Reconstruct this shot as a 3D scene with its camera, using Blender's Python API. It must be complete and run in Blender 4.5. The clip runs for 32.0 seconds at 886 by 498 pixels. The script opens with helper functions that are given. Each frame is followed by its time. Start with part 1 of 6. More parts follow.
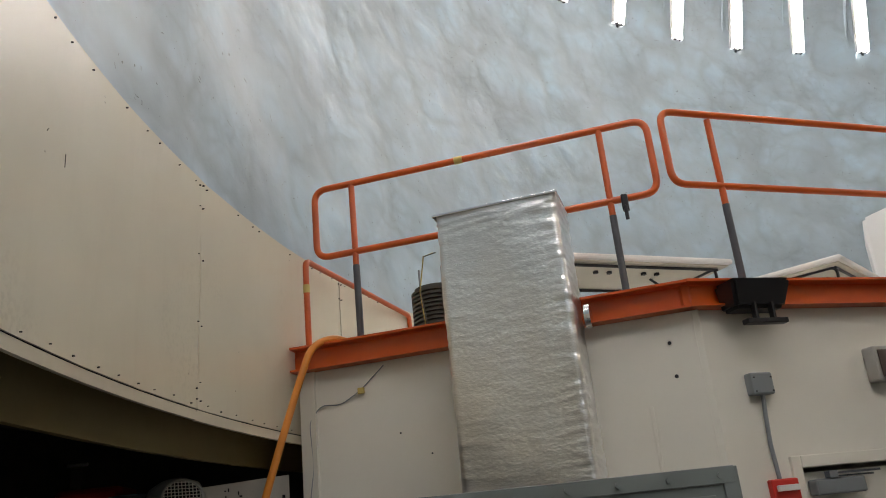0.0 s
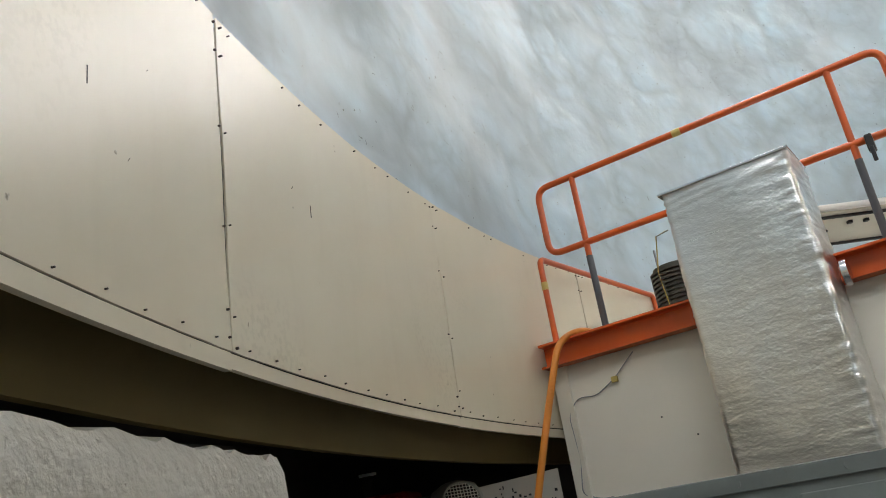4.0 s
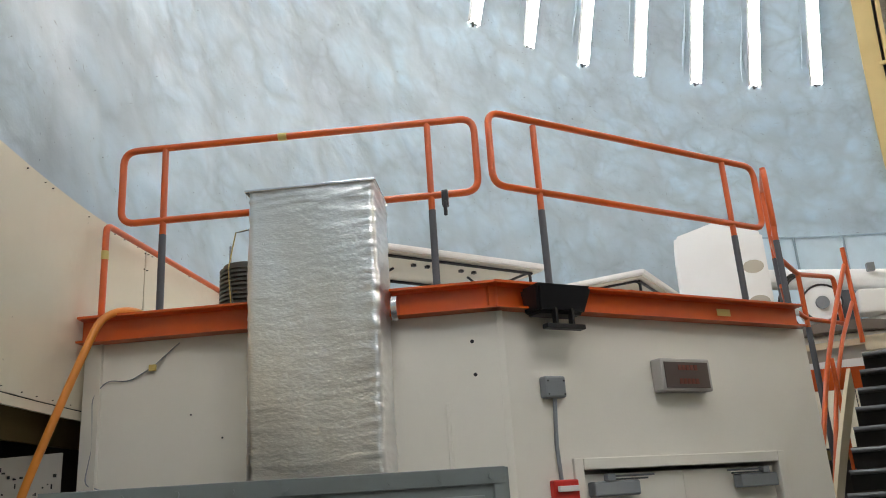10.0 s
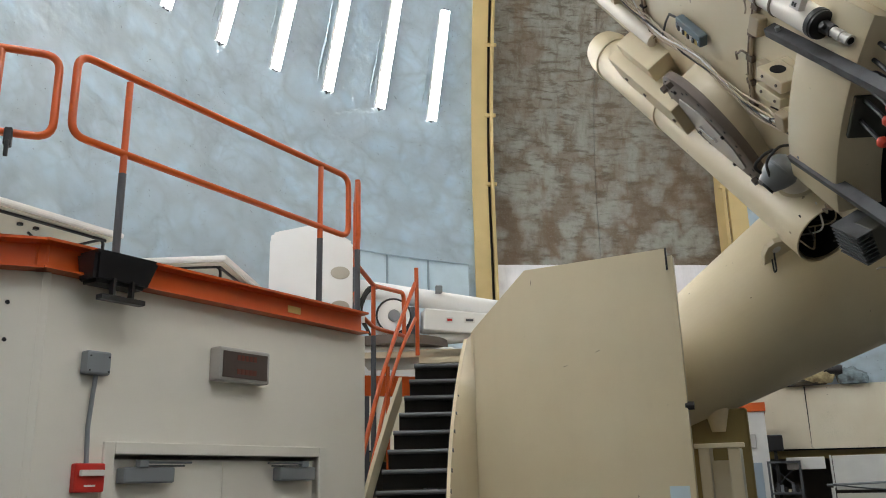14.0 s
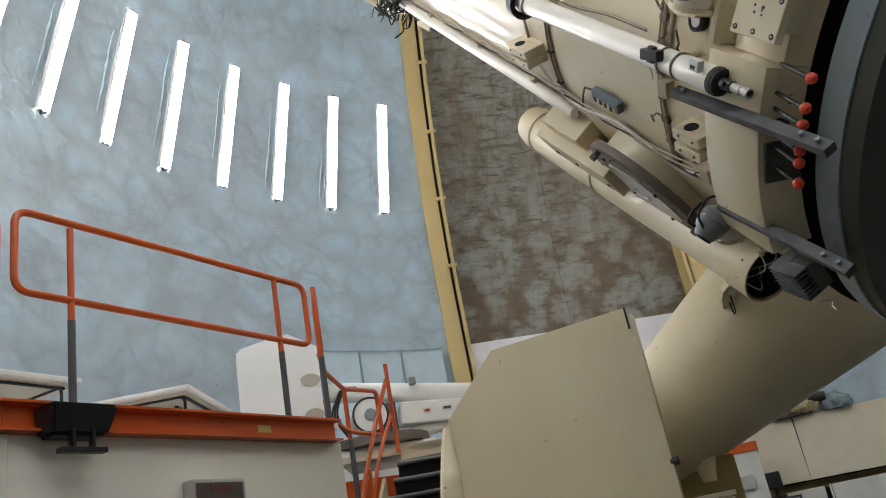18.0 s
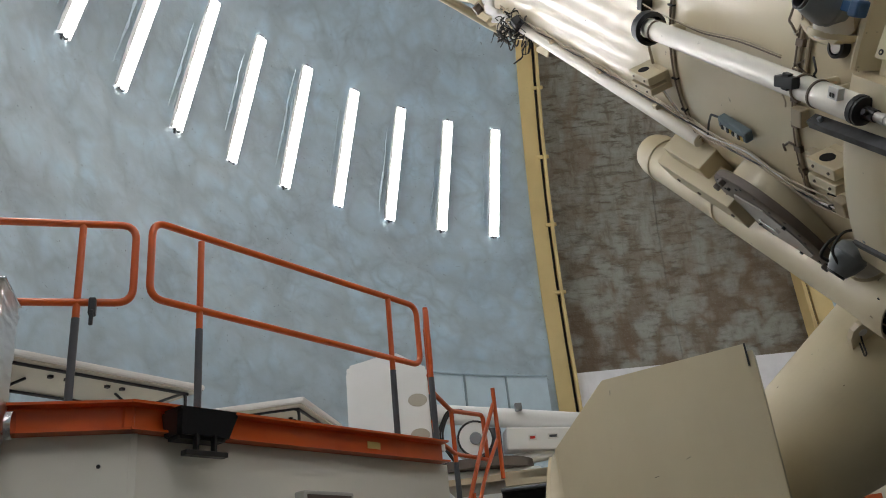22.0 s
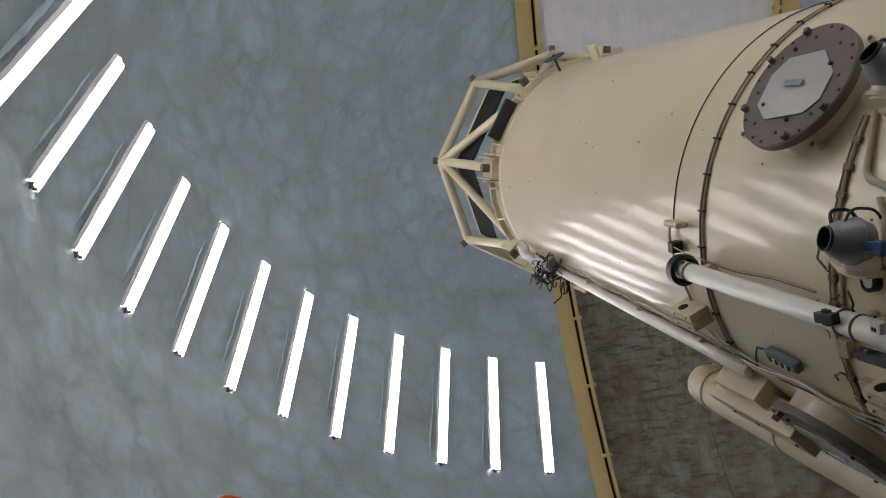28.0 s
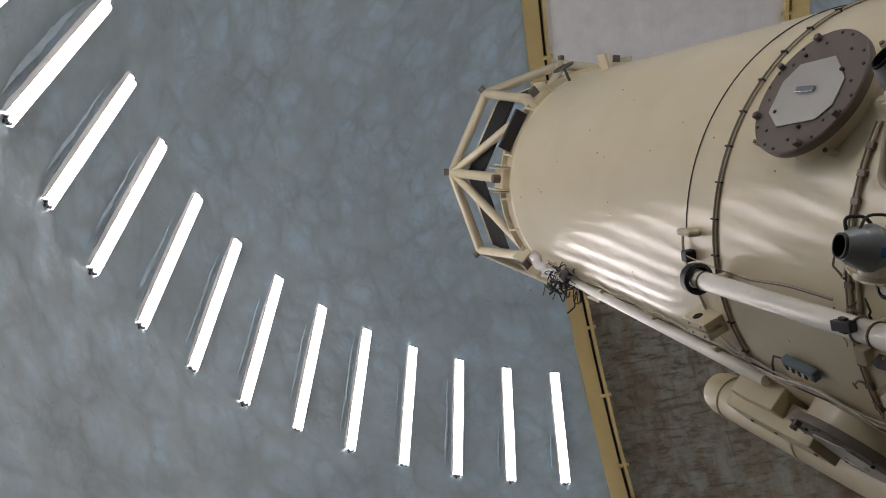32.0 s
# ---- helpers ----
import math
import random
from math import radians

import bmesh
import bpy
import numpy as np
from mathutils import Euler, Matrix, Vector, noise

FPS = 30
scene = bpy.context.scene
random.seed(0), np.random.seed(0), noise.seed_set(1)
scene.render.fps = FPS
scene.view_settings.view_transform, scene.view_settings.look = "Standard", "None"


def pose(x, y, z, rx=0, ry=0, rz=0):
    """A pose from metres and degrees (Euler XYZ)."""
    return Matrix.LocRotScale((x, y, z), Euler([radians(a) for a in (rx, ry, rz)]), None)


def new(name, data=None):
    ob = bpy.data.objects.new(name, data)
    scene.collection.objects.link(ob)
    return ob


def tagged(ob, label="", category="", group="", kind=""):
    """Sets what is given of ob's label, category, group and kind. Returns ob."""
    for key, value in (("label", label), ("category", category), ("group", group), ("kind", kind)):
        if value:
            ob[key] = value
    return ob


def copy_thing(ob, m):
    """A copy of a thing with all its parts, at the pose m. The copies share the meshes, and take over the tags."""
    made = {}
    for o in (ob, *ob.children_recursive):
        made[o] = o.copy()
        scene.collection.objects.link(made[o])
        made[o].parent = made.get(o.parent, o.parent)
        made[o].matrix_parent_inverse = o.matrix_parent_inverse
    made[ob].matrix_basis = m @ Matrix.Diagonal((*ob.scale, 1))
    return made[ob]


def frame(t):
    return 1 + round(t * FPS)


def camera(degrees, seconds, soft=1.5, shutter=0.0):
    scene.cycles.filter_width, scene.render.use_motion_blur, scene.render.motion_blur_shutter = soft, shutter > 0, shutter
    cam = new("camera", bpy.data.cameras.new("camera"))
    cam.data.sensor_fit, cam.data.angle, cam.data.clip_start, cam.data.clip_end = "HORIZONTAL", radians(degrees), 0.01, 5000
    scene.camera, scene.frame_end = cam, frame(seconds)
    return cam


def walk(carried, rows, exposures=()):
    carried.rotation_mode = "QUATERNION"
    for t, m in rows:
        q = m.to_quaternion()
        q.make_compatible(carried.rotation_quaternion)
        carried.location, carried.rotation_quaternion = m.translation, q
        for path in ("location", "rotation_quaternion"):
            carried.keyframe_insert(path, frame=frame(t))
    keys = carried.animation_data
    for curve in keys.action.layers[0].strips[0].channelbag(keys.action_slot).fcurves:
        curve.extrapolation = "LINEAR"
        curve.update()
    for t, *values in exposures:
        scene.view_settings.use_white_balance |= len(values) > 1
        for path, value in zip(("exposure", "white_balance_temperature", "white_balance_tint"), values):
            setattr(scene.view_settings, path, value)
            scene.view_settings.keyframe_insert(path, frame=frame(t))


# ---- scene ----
cam = camera(56.6, 32.0, soft=1.0)
PATH = [
    (0.0, -0.296, 0.075, 1.698, 109.32, 5.54, -0.72),
    (0.5, -0.302, 0.051, 1.706, 109.12, 5.07, 3.70),
    (1.0, -0.294, 0.019, 1.711, 109.23, 5.01, 6.55),
    (1.5, -0.289, 0.009, 1.722, 109.52, 5.06, 7.71),
    (2.0, -0.283, -0.006, 1.737, 110.59, 7.11, 11.75),
    (2.5, -0.242, -0.020, 1.737, 112.53, 7.75, 14.32),
    (3.0, -0.237, -0.017, 1.732, 112.76, 8.47, 14.82),
    (3.5, -0.246, -0.006, 1.721, 112.89, 9.22, 15.20),
    (4.0, -0.236, -0.021, 1.724, 110.75, 8.86, 18.06),
    (4.5, -0.227, -0.024, 1.711, 110.44, 8.64, 18.93),
    (6.5, -0.228, -0.015, 1.731, 110.82, 8.62, 19.30),
    (7.0, -0.217, -0.009, 1.728, 110.84, 8.25, 19.45),
    (7.5, -0.225, 0.009, 1.729, 110.23, 7.76, 19.33),
    (8.0, -0.219, 0.011, 1.732, 110.10, 7.53, 19.30),
    (8.5, -0.180, -0.009, 1.728, 110.05, 6.36, 18.96),
    (9.0, -0.140, -0.017, 1.720, 109.53, 4.70, 14.12),
    (9.5, -0.125, 0.068, 1.689, 108.78, 4.54, -0.37),
    (10.0, -0.069, 0.150, 1.709, 107.52, 3.69, -12.43),
    (10.5, -0.037, 0.205, 1.677, 107.08, 3.25, -20.93),
    (11.0, 0.032, 0.194, 1.664, 105.90, 1.22, -29.49),
    (11.5, 0.071, 0.264, 1.661, 105.62, 1.12, -36.88),
    (12.0, 0.127, 0.168, 1.663, 105.39, 0.83, -37.83),
    (12.5, 0.134, 0.169, 1.667, 105.26, 0.74, -37.60),
    (13.0, 0.139, 0.159, 1.679, 105.16, 0.06, -38.22),
    (13.5, 0.165, 0.139, 1.672, 105.48, 0.67, -39.24),
    (14.0, 0.182, 0.136, 1.680, 105.81, 1.42, -40.43),
    (14.5, 0.192, 0.135, 1.685, 105.61, 1.68, -43.00),
    (16.5, 0.224, 0.070, 1.661, 105.27, 3.07, -43.02),
    (17.0, 0.231, 0.054, 1.687, 107.69, 10.71, -40.07),
    (17.5, 0.236, 0.032, 1.692, 107.99, 11.56, -39.44),
    (18.0, 0.227, 0.005, 1.723, 111.60, 10.33, -39.63),
    (18.5, 0.225, 0.002, 1.731, 113.60, 8.93, -40.02),
    (19.0, 0.217, -0.007, 1.727, 113.70, 7.76, -40.28),
    (19.5, 0.219, 0.017, 1.733, 113.72, 7.02, -40.47),
    (20.0, 0.213, 0.025, 1.729, 113.77, 6.87, -40.25),
    (20.5, 0.195, 0.035, 1.730, 113.70, 7.03, -40.07),
    (21.0, 0.186, 0.043, 1.734, 113.86, 7.01, -37.74),
    (21.5, 0.170, 0.048, 1.721, 114.16, 6.03, -34.64),
    (22.0, 0.172, 0.045, 1.724, 114.14, 5.50, -33.63),
    (22.5, 0.167, 0.043, 1.730, 114.05, 5.27, -32.71),
    (23.0, 0.161, 0.028, 1.732, 114.09, 5.30, -31.87),
    (23.5, 0.159, 0.045, 1.729, 114.23, 5.09, -31.24),
    (24.0, 0.159, 0.051, 1.734, 114.64, 5.02, -30.72),
    (24.5, 0.173, 0.017, 1.755, 117.44, 5.87, -29.94),
    (25.0, 0.189, -0.040, 1.775, 123.96, 6.81, -29.20),
    (25.5, 0.161, -0.031, 1.798, 126.88, 6.97, -29.51),
    (27.5, -0.012, -0.119, 1.772, 128.98, 7.57, -29.02),
    (28.0, -0.011, -0.119, 1.774, 130.66, 7.57, -28.88),
    (28.5, -0.011, -0.120, 1.776, 130.92, 7.62, -28.72),
    (29.0, -0.011, -0.120, 1.777, 130.99, 7.70, -28.56),
    (29.5, -0.011, -0.121, 1.779, 131.06, 7.60, -28.48),
    (30.0, -0.011, -0.121, 1.781, 131.13, 7.65, -28.24),
    (30.5, -0.011, -0.122, 1.783, 131.20, 7.61, -28.14),
    (31.0, -0.011, -0.122, 1.784, 131.20, 7.63, -28.02),
    (31.5, -0.010, -0.123, 1.786, 131.47, 7.67, -27.82),
    (32.0, -0.010, -0.123, 1.788, 131.56, 7.65, -27.67),
]
walk(cam, [(r[0], pose(*r[1:])) for r in PATH],
     [(0.0, 0.12, 6800, 13), (1.0, 0.36, 6750, 13), (3.0, 0.42, 6600, 9), (4.0, 0.42, 6550, 9), (8.0, 0.45, 6350, 9), (10.5, 0.52, 6500, 11), (11.5, 0.47, 6500, 10), (12.0, 0.38, 6500, 10), (13.0, 0.35, 6500, 10), (14.5, 0.42, 6450, 10), (17.0, 0.45, 6450, 10), (18.0, 0.05, 6450, 10), (19.0, -0.25, 6450, 10), (24.0, -0.4, 6500, 11), (25.0, -0.75, 6500, 12), (25.5, -0.85, 6500, 13), (28.0, -0.98, 6550, 14), (32.0, -0.98, 6600, 15)])

# ---- world ----
world = bpy.data.worlds.new("world")
scene.world = world
world.use_nodes = True
world.node_tree.nodes["Background"].inputs[0].default_value = (0.6, 0.7, 0.8, 1)
world.node_tree.nodes["Background"].inputs[1].default_value = 0.05

# ---- materials ----
MATS = {}
SLIT_TURN = radians(55.3)


def material(name, colour, rough=0.5, metal=0.0, second=None, scale=3.0, amount=0.5, bump=0.0, bump_scale=60.0, grime=0.0, grime_colour=(0.12, 0.09, 0.06), coat=0.0, specks=0.0, depth=0.01, stretch=None, worn=0.0):
    """Paint or metal with stains at a large scale and grain at a small one."""
    if name in MATS:
        return MATS[name]
    m = bpy.data.materials.new(name)
    m.use_nodes = True
    nt = m.node_tree
    b = nt.nodes["Principled BSDF"]
    b.inputs["Metallic"].default_value = metal
    if coat:
        b.inputs["Coat Weight"].default_value = coat
        b.inputs["Coat Roughness"].default_value = 0.125
    tex = nt.nodes.new("ShaderNodeTexCoord")
    n1 = nt.nodes.new("ShaderNodeTexNoise")
    n1.inputs["Scale"].default_value = scale
    n1.inputs["Detail"].default_value = 6
    nt.links.new(tex.outputs["Object"], n1.inputs["Vector"])
    mix = nt.nodes.new("ShaderNodeMix")
    mix.data_type = "RGBA"
    second = second or tuple(c * 0.82 for c in colour)
    mix.inputs[6].default_value = (*colour, 1)
    mix.inputs[7].default_value = (*second, 1)
    ramp = nt.nodes.new("ShaderNodeMapRange")
    ramp.inputs[1].default_value, ramp.inputs[2].default_value = 0.4, 0.7
    ramp.inputs[4].default_value = amount
    nt.links.new(n1.outputs["Fac"], ramp.inputs[0])
    nt.links.new(ramp.outputs[0], mix.inputs[0])
    out = mix.outputs[2]
    n2 = nt.nodes.new("ShaderNodeTexNoise")
    n2.inputs["Scale"].default_value = bump_scale
    n2.inputs["Detail"].default_value = 4
    if stretch:
        pull = nt.nodes.new("ShaderNodeMapping")
        pull.inputs["Rotation"].default_value = (0, 0, -SLIT_TURN)
        pull2 = nt.nodes.new("ShaderNodeMapping")
        pull2.inputs["Scale"].default_value = stretch
        nt.links.new(tex.outputs["Object"], pull.inputs["Vector"])
        nt.links.new(pull.outputs[0], pull2.inputs["Vector"])
        nt.links.new(pull2.outputs[0], n2.inputs["Vector"])
    else:
        nt.links.new(tex.outputs["Object"], n2.inputs["Vector"])
    if grime:
        g = nt.nodes.new("ShaderNodeMix")
        g.data_type = "RGBA"
        gr = nt.nodes.new("ShaderNodeMapRange")
        gr.inputs[1].default_value, gr.inputs[2].default_value = 0.62, 0.74
        gr.inputs[4].default_value = grime
        n3 = nt.nodes.new("ShaderNodeTexNoise")
        n3.inputs["Scale"].default_value = scale * 7
        n3.inputs["Detail"].default_value = 8
        n3.inputs["Roughness"].default_value = 0.7
        nt.links.new(tex.outputs["Object"], n3.inputs["Vector"])
        nt.links.new(n3.outputs["Fac"], gr.inputs[0])
        nt.links.new(gr.outputs[0], g.inputs[0])
        nt.links.new(out, g.inputs[6])
        g.inputs[7].default_value = (*grime_colour, 1)
        out = g.outputs[2]
    if specks:
        # small chips and dark flecks, and fine runs down the face
        g = nt.nodes.new("ShaderNodeMix")
        g.data_type = "RGBA"
        gr = nt.nodes.new("ShaderNodeMapRange")
        gr.inputs[1].default_value, gr.inputs[2].default_value = 0.73, 0.76
        gr.inputs[4].default_value = specks
        n3 = nt.nodes.new("ShaderNodeTexNoise")
        n3.inputs["Scale"].default_value = 14.0
        n3.inputs["Detail"].default_value = 3
        info = nt.nodes.new("ShaderNodeObjectInfo")
        seed = nt.nodes.new("ShaderNodeMath")
        seed.operation = "MULTIPLY"
        seed.inputs[1].default_value = 40.0
        nt.links.new(info.outputs["Random"], seed.inputs[0])
        n3.noise_dimensions = "4D"
        nt.links.new(seed.outputs[0], n3.inputs["W"])
        nt.links.new(tex.outputs["Object"], n3.inputs["Vector"])
        nt.links.new(n3.outputs["Fac"], gr.inputs[0])
        nt.links.new(gr.outputs[0], g.inputs[0])
        nt.links.new(out, g.inputs[6])
        g.inputs[7].default_value = (0.10, 0.075, 0.05, 1)
        out = g.outputs[2]
        if worn:
            patch = nt.nodes.new("ShaderNodeTexNoise")
            patch.noise_dimensions = "4D"
            patch.inputs["Scale"].default_value = 0.9
            patch.inputs["Detail"].default_value = 5
            nt.links.new(seed.outputs[0], patch.inputs["W"])
            nt.links.new(tex.outputs["Object"], patch.inputs["Vector"])
            pr = nt.nodes.new("ShaderNodeMapRange")
            pr.inputs[1].default_value, pr.inputs[2].default_value = 0.56, 0.68
            nt.links.new(patch.outputs["Fac"], pr.inputs[0])
            sand = nt.nodes.new("ShaderNodeTexNoise")
            sand.inputs["Scale"].default_value = 38.0
            sand.inputs["Detail"].default_value = 4
            nt.links.new(tex.outputs["Object"], sand.inputs["Vector"])
            sr = nt.nodes.new("ShaderNodeMapRange")
            sr.inputs[1].default_value, sr.inputs[2].default_value, sr.inputs[4].default_value = 0.48, 0.62, worn
            nt.links.new(sand.outputs["Fac"], sr.inputs[0])
            both = nt.nodes.new("ShaderNodeMath")
            both.operation = "MULTIPLY"
            nt.links.new(pr.outputs[0], both.inputs[0])
            nt.links.new(sr.outputs[0], both.inputs[1])
            g = nt.nodes.new("ShaderNodeMix")
            g.data_type = "RGBA"
            nt.links.new(both.outputs[0], g.inputs[0])
            nt.links.new(out, g.inputs[6])
            g.inputs[7].default_value = (0.40, 0.35, 0.25, 1)
            out = g.outputs[2]
        run = nt.nodes.new("ShaderNodeMapping")
        run.inputs["Scale"].default_value = (9.0, 9.0, 0.9)
        nt.links.new(tex.outputs["Object"], run.inputs["Vector"])
        n4 = nt.nodes.new("ShaderNodeTexNoise")
        n4.inputs["Scale"].default_value = 1.0
        n4.inputs["Detail"].default_value = 5
        nt.links.new(run.outputs[0], n4.inputs["Vector"])
        gr = nt.nodes.new("ShaderNodeMapRange")
        gr.inputs[1].default_value, gr.inputs[2].default_value = 0.55, 0.75
        gr.inputs[4].default_value = specks * 0.09
        nt.links.new(n4.outputs["Fac"], gr.inputs[0])
        g = nt.nodes.new("ShaderNodeMix")
        g.data_type = "RGBA"
        nt.links.new(gr.outputs[0], g.inputs[0])
        nt.links.new(out, g.inputs[6])
        g.inputs[7].default_value = (0.42, 0.34, 0.22, 1)
        out = g.outputs[2]
    nt.links.new(out, b.inputs["Base Color"])
    rr = nt.nodes.new("ShaderNodeMapRange")
    rr.inputs[3].default_value, rr.inputs[4].default_value = max(rough - 0.04, 0.02), min(rough + 0.06, 1)
    nt.links.new(n1.outputs["Fac"], rr.inputs[0])
    nt.links.new(rr.outputs[0], b.inputs["Roughness"])
    if bump:
        bp = nt.nodes.new("ShaderNodeBump")
        bp.inputs["Strength"].default_value = bump
        bp.inputs["Distance"].default_value = depth
        nt.links.new(n2.outputs["Fac"], bp.inputs["Height"])
        nt.links.new(bp.outputs[0], b.inputs["Normal"])
    MATS[name] = m
    return m


class Nodes:
    """Shortcuts for node trees: noise, ranges, sums and mixes."""

    def __init__(self, name, rough):
        self.m = bpy.data.materials.new(name)
        self.m.use_nodes = True
        self.nt = self.m.node_tree
        self.b = self.nt.nodes["Principled BSDF"]
        self.b.inputs["Roughness"].default_value = rough
        self.tex = self.nt.nodes.new("ShaderNodeTexCoord")
        self.v = self.tex.outputs["Object"]

    def put(self, socket, x):
        if isinstance(x, (int, float)):
            socket.default_value = x
        elif isinstance(x, tuple):
            socket.default_value = x if len(x) == len(socket.default_value) else (*x, 1)
        else:
            self.nt.links.new(x, socket)

    def math(self, op, a, c=0.0):
        n = self.nt.nodes.new("ShaderNodeMath")
        n.operation = op
        self.put(n.inputs[0], a)
        self.put(n.inputs[1], c)
        return n.outputs[0]

    def vec(self, op, a, c):
        n = self.nt.nodes.new("ShaderNodeVectorMath")
        n.operation = op
        self.put(n.inputs[0], a)
        self.put(n.inputs[1], c)
        return n.outputs[0]

    def stretch(self, by, turn=0.0, v=None):
        n = self.nt.nodes.new("ShaderNodeMapping")
        n.inputs["Rotation"].default_value = (0, 0, turn)
        n.inputs["Scale"].default_value = by
        self.put(n.inputs["Vector"], v or self.v)
        return n.outputs[0]

    def noise(self, scale, detail=4, rough=0.5, distortion=0.0, v=None, colour=False):
        n = self.nt.nodes.new("ShaderNodeTexNoise")
        for k, x in (("Scale", scale), ("Detail", detail), ("Roughness", rough), ("Distortion", distortion)):
            n.inputs[k].default_value = x
        self.put(n.inputs["Vector"], v or self.v)
        return n.outputs["Color" if colour else "Fac"]

    def cells(self, scale, feature="SMOOTH_F1", v=None, smooth=0.4, out="Distance"):
        n = self.nt.nodes.new("ShaderNodeTexVoronoi")
        n.feature = feature
        n.inputs["Scale"].default_value = scale
        if feature == "SMOOTH_F1":
            n.inputs["Smoothness"].default_value = smooth
        self.put(n.inputs["Vector"], v or self.v)
        return n.outputs[out]

    def ramp(self, x, a, c, lo=0.0, hi=1.0):
        n = self.nt.nodes.new("ShaderNodeMapRange")
        self.put(n.inputs[0], x)
        for i, k in enumerate((a, c, lo, hi)):
            n.inputs[i + 1].default_value = k
        return n.outputs[0]

    def mix(self, fac, a, c):
        n = self.nt.nodes.new("ShaderNodeMix")
        n.data_type = "RGBA"
        self.put(n.inputs[0], fac)
        self.put(n.inputs[6], a)
        self.put(n.inputs[7], c)
        return n.outputs[2]

    def bump(self, height, strength, distance, over=None):
        n = self.nt.nodes.new("ShaderNodeBump")
        n.inputs["Strength"].default_value = strength
        n.inputs["Distance"].default_value = distance
        self.put(n.inputs["Height"], height)
        if over:
            self.put(n.inputs["Normal"], over)
        return n.outputs[0]

    def unrolled(self, middle, turn, radius):
        """Lays a dome out flat: round it along x, up it along y."""
        p = self.stretch((1, 1, 1), turn, self.vec("SUBTRACT", self.v, middle))
        sep = self.nt.nodes.new("ShaderNodeSeparateXYZ")
        self.put(sep.inputs[0], p)
        x, y, z = sep.outputs
        flat = self.math("SQRT", self.math("ADD", self.math("MULTIPLY", x, x), self.math("MULTIPLY", y, y)))
        join = self.nt.nodes.new("ShaderNodeCombineXYZ")
        self.put(join.inputs[0], self.math("MULTIPLY", self.math("ARCTAN2", y, x), radius))
        self.put(join.inputs[1], self.math("MULTIPLY", self.math("ARCTAN2", z, flat), radius))
        return join.outputs[0]


def foam_material(name, light, dark, warm, vein, domed):
    """Sprayed foam, painted: overlapping billows with shade painted into grey creases, brush rings, pits and scratches.
    """
    k = Nodes(name, 0.46)
    if domed:
        k.v = k.stretch((0.78, 0.9, 1), 0.0, k.unrolled((8.76, 2.66, 7.3), radians(-120), 10.4))
    sway = k.vec("MULTIPLY", k.vec("SUBTRACT", k.noise(0.8, 3, colour=True), (0.5, 0.5, 0.5)), (0.6, 0.6, 0.6))
    ragged = k.vec("MULTIPLY", k.vec("SUBTRACT", k.noise(2.4, 2, 0.5, colour=True), (0.5, 0.5, 0.5)), (0.3, 0.3, 0.3))
    bent = k.vec("ADD", k.vec("ADD", k.stretch((0.9, 1, 1), radians(8)), sway), ragged)
    billow = k.cells(1.7, v=bent, smooth=0.25)
    small = k.cells(3.3, v=k.vec("ADD", bent, (3.7, 1.1, 0)), smooth=0.3)
    edge = k.cells(1.7, "DISTANCE_TO_EDGE", bent)
    edge2 = k.cells(3.1, "DISTANCE_TO_EDGE", k.vec("ADD", bent, (3.7, 1.1, 0)))
    big = k.noise(0.22, 4, 0.55)
    mid = k.noise(1.3, 3, 0.5, 0.4)
    fine = k.noise(7.0, 4, 0.6, 0.2)
    where = k.ramp(k.noise(0.55, 3), 0.42, 0.62)
    col = k.mix(k.ramp(big, 0.38, 0.62), light, dark)
    col = k.mix(k.ramp(mid, 0.48, 0.72, 0.0, 0.6), col, warm)
    col = k.mix(k.ramp(fine, 0.5, 0.75, 0.0, 0.25), col, dark)
    # crease shade between the billows, put into the colour, broken up
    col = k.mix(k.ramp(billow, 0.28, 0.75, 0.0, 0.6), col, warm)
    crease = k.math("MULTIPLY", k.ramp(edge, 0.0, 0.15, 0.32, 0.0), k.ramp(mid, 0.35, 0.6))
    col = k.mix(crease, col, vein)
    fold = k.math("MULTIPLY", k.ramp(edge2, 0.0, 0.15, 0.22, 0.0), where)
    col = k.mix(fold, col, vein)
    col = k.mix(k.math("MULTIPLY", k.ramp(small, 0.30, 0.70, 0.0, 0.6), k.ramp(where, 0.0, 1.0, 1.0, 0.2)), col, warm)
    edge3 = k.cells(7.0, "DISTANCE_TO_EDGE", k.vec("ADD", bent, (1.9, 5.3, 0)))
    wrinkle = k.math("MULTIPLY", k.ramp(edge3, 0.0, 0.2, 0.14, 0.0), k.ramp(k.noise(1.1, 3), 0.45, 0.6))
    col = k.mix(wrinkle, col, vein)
    # dark pits in clusters, nicks and a few drawn scratches
    pits = k.math("MULTIPLY", k.ramp(k.cells(5.5, "F1"), 0.06, 0.035), k.ramp(k.noise(0.9, 2, v=k.vec("ADD", k.v, (7, 3, 0))), 0.58, 0.66))
    col = k.mix(k.math("MULTIPLY", pits, 0.8), col, (0.09, 0.085, 0.08))
    nick = k.noise(10.0, 2, 0.5, 3.5)
    col = k.mix(k.ramp(nick, 0.72, 0.74, 0.0, 0.7), col, (0.11, 0.11, 0.105))
    drawn = k.noise(1.0, 2, 0.5, 0.3, k.stretch((2.2, 14, 1), radians(30)))
    col = k.mix(k.ramp(drawn, 0.765, 0.78, 0.0, 0.6), col, vein)
    k.put(k.b.inputs["Base Color"], col)
    k.put(k.b.inputs["Roughness"], k.ramp(mid, 0.3, 0.7, 0.38, 0.58))
    h = k.math("ADD", k.math("MULTIPLY", billow, -1.0), k.math("MULTIPLY", small, -0.32))
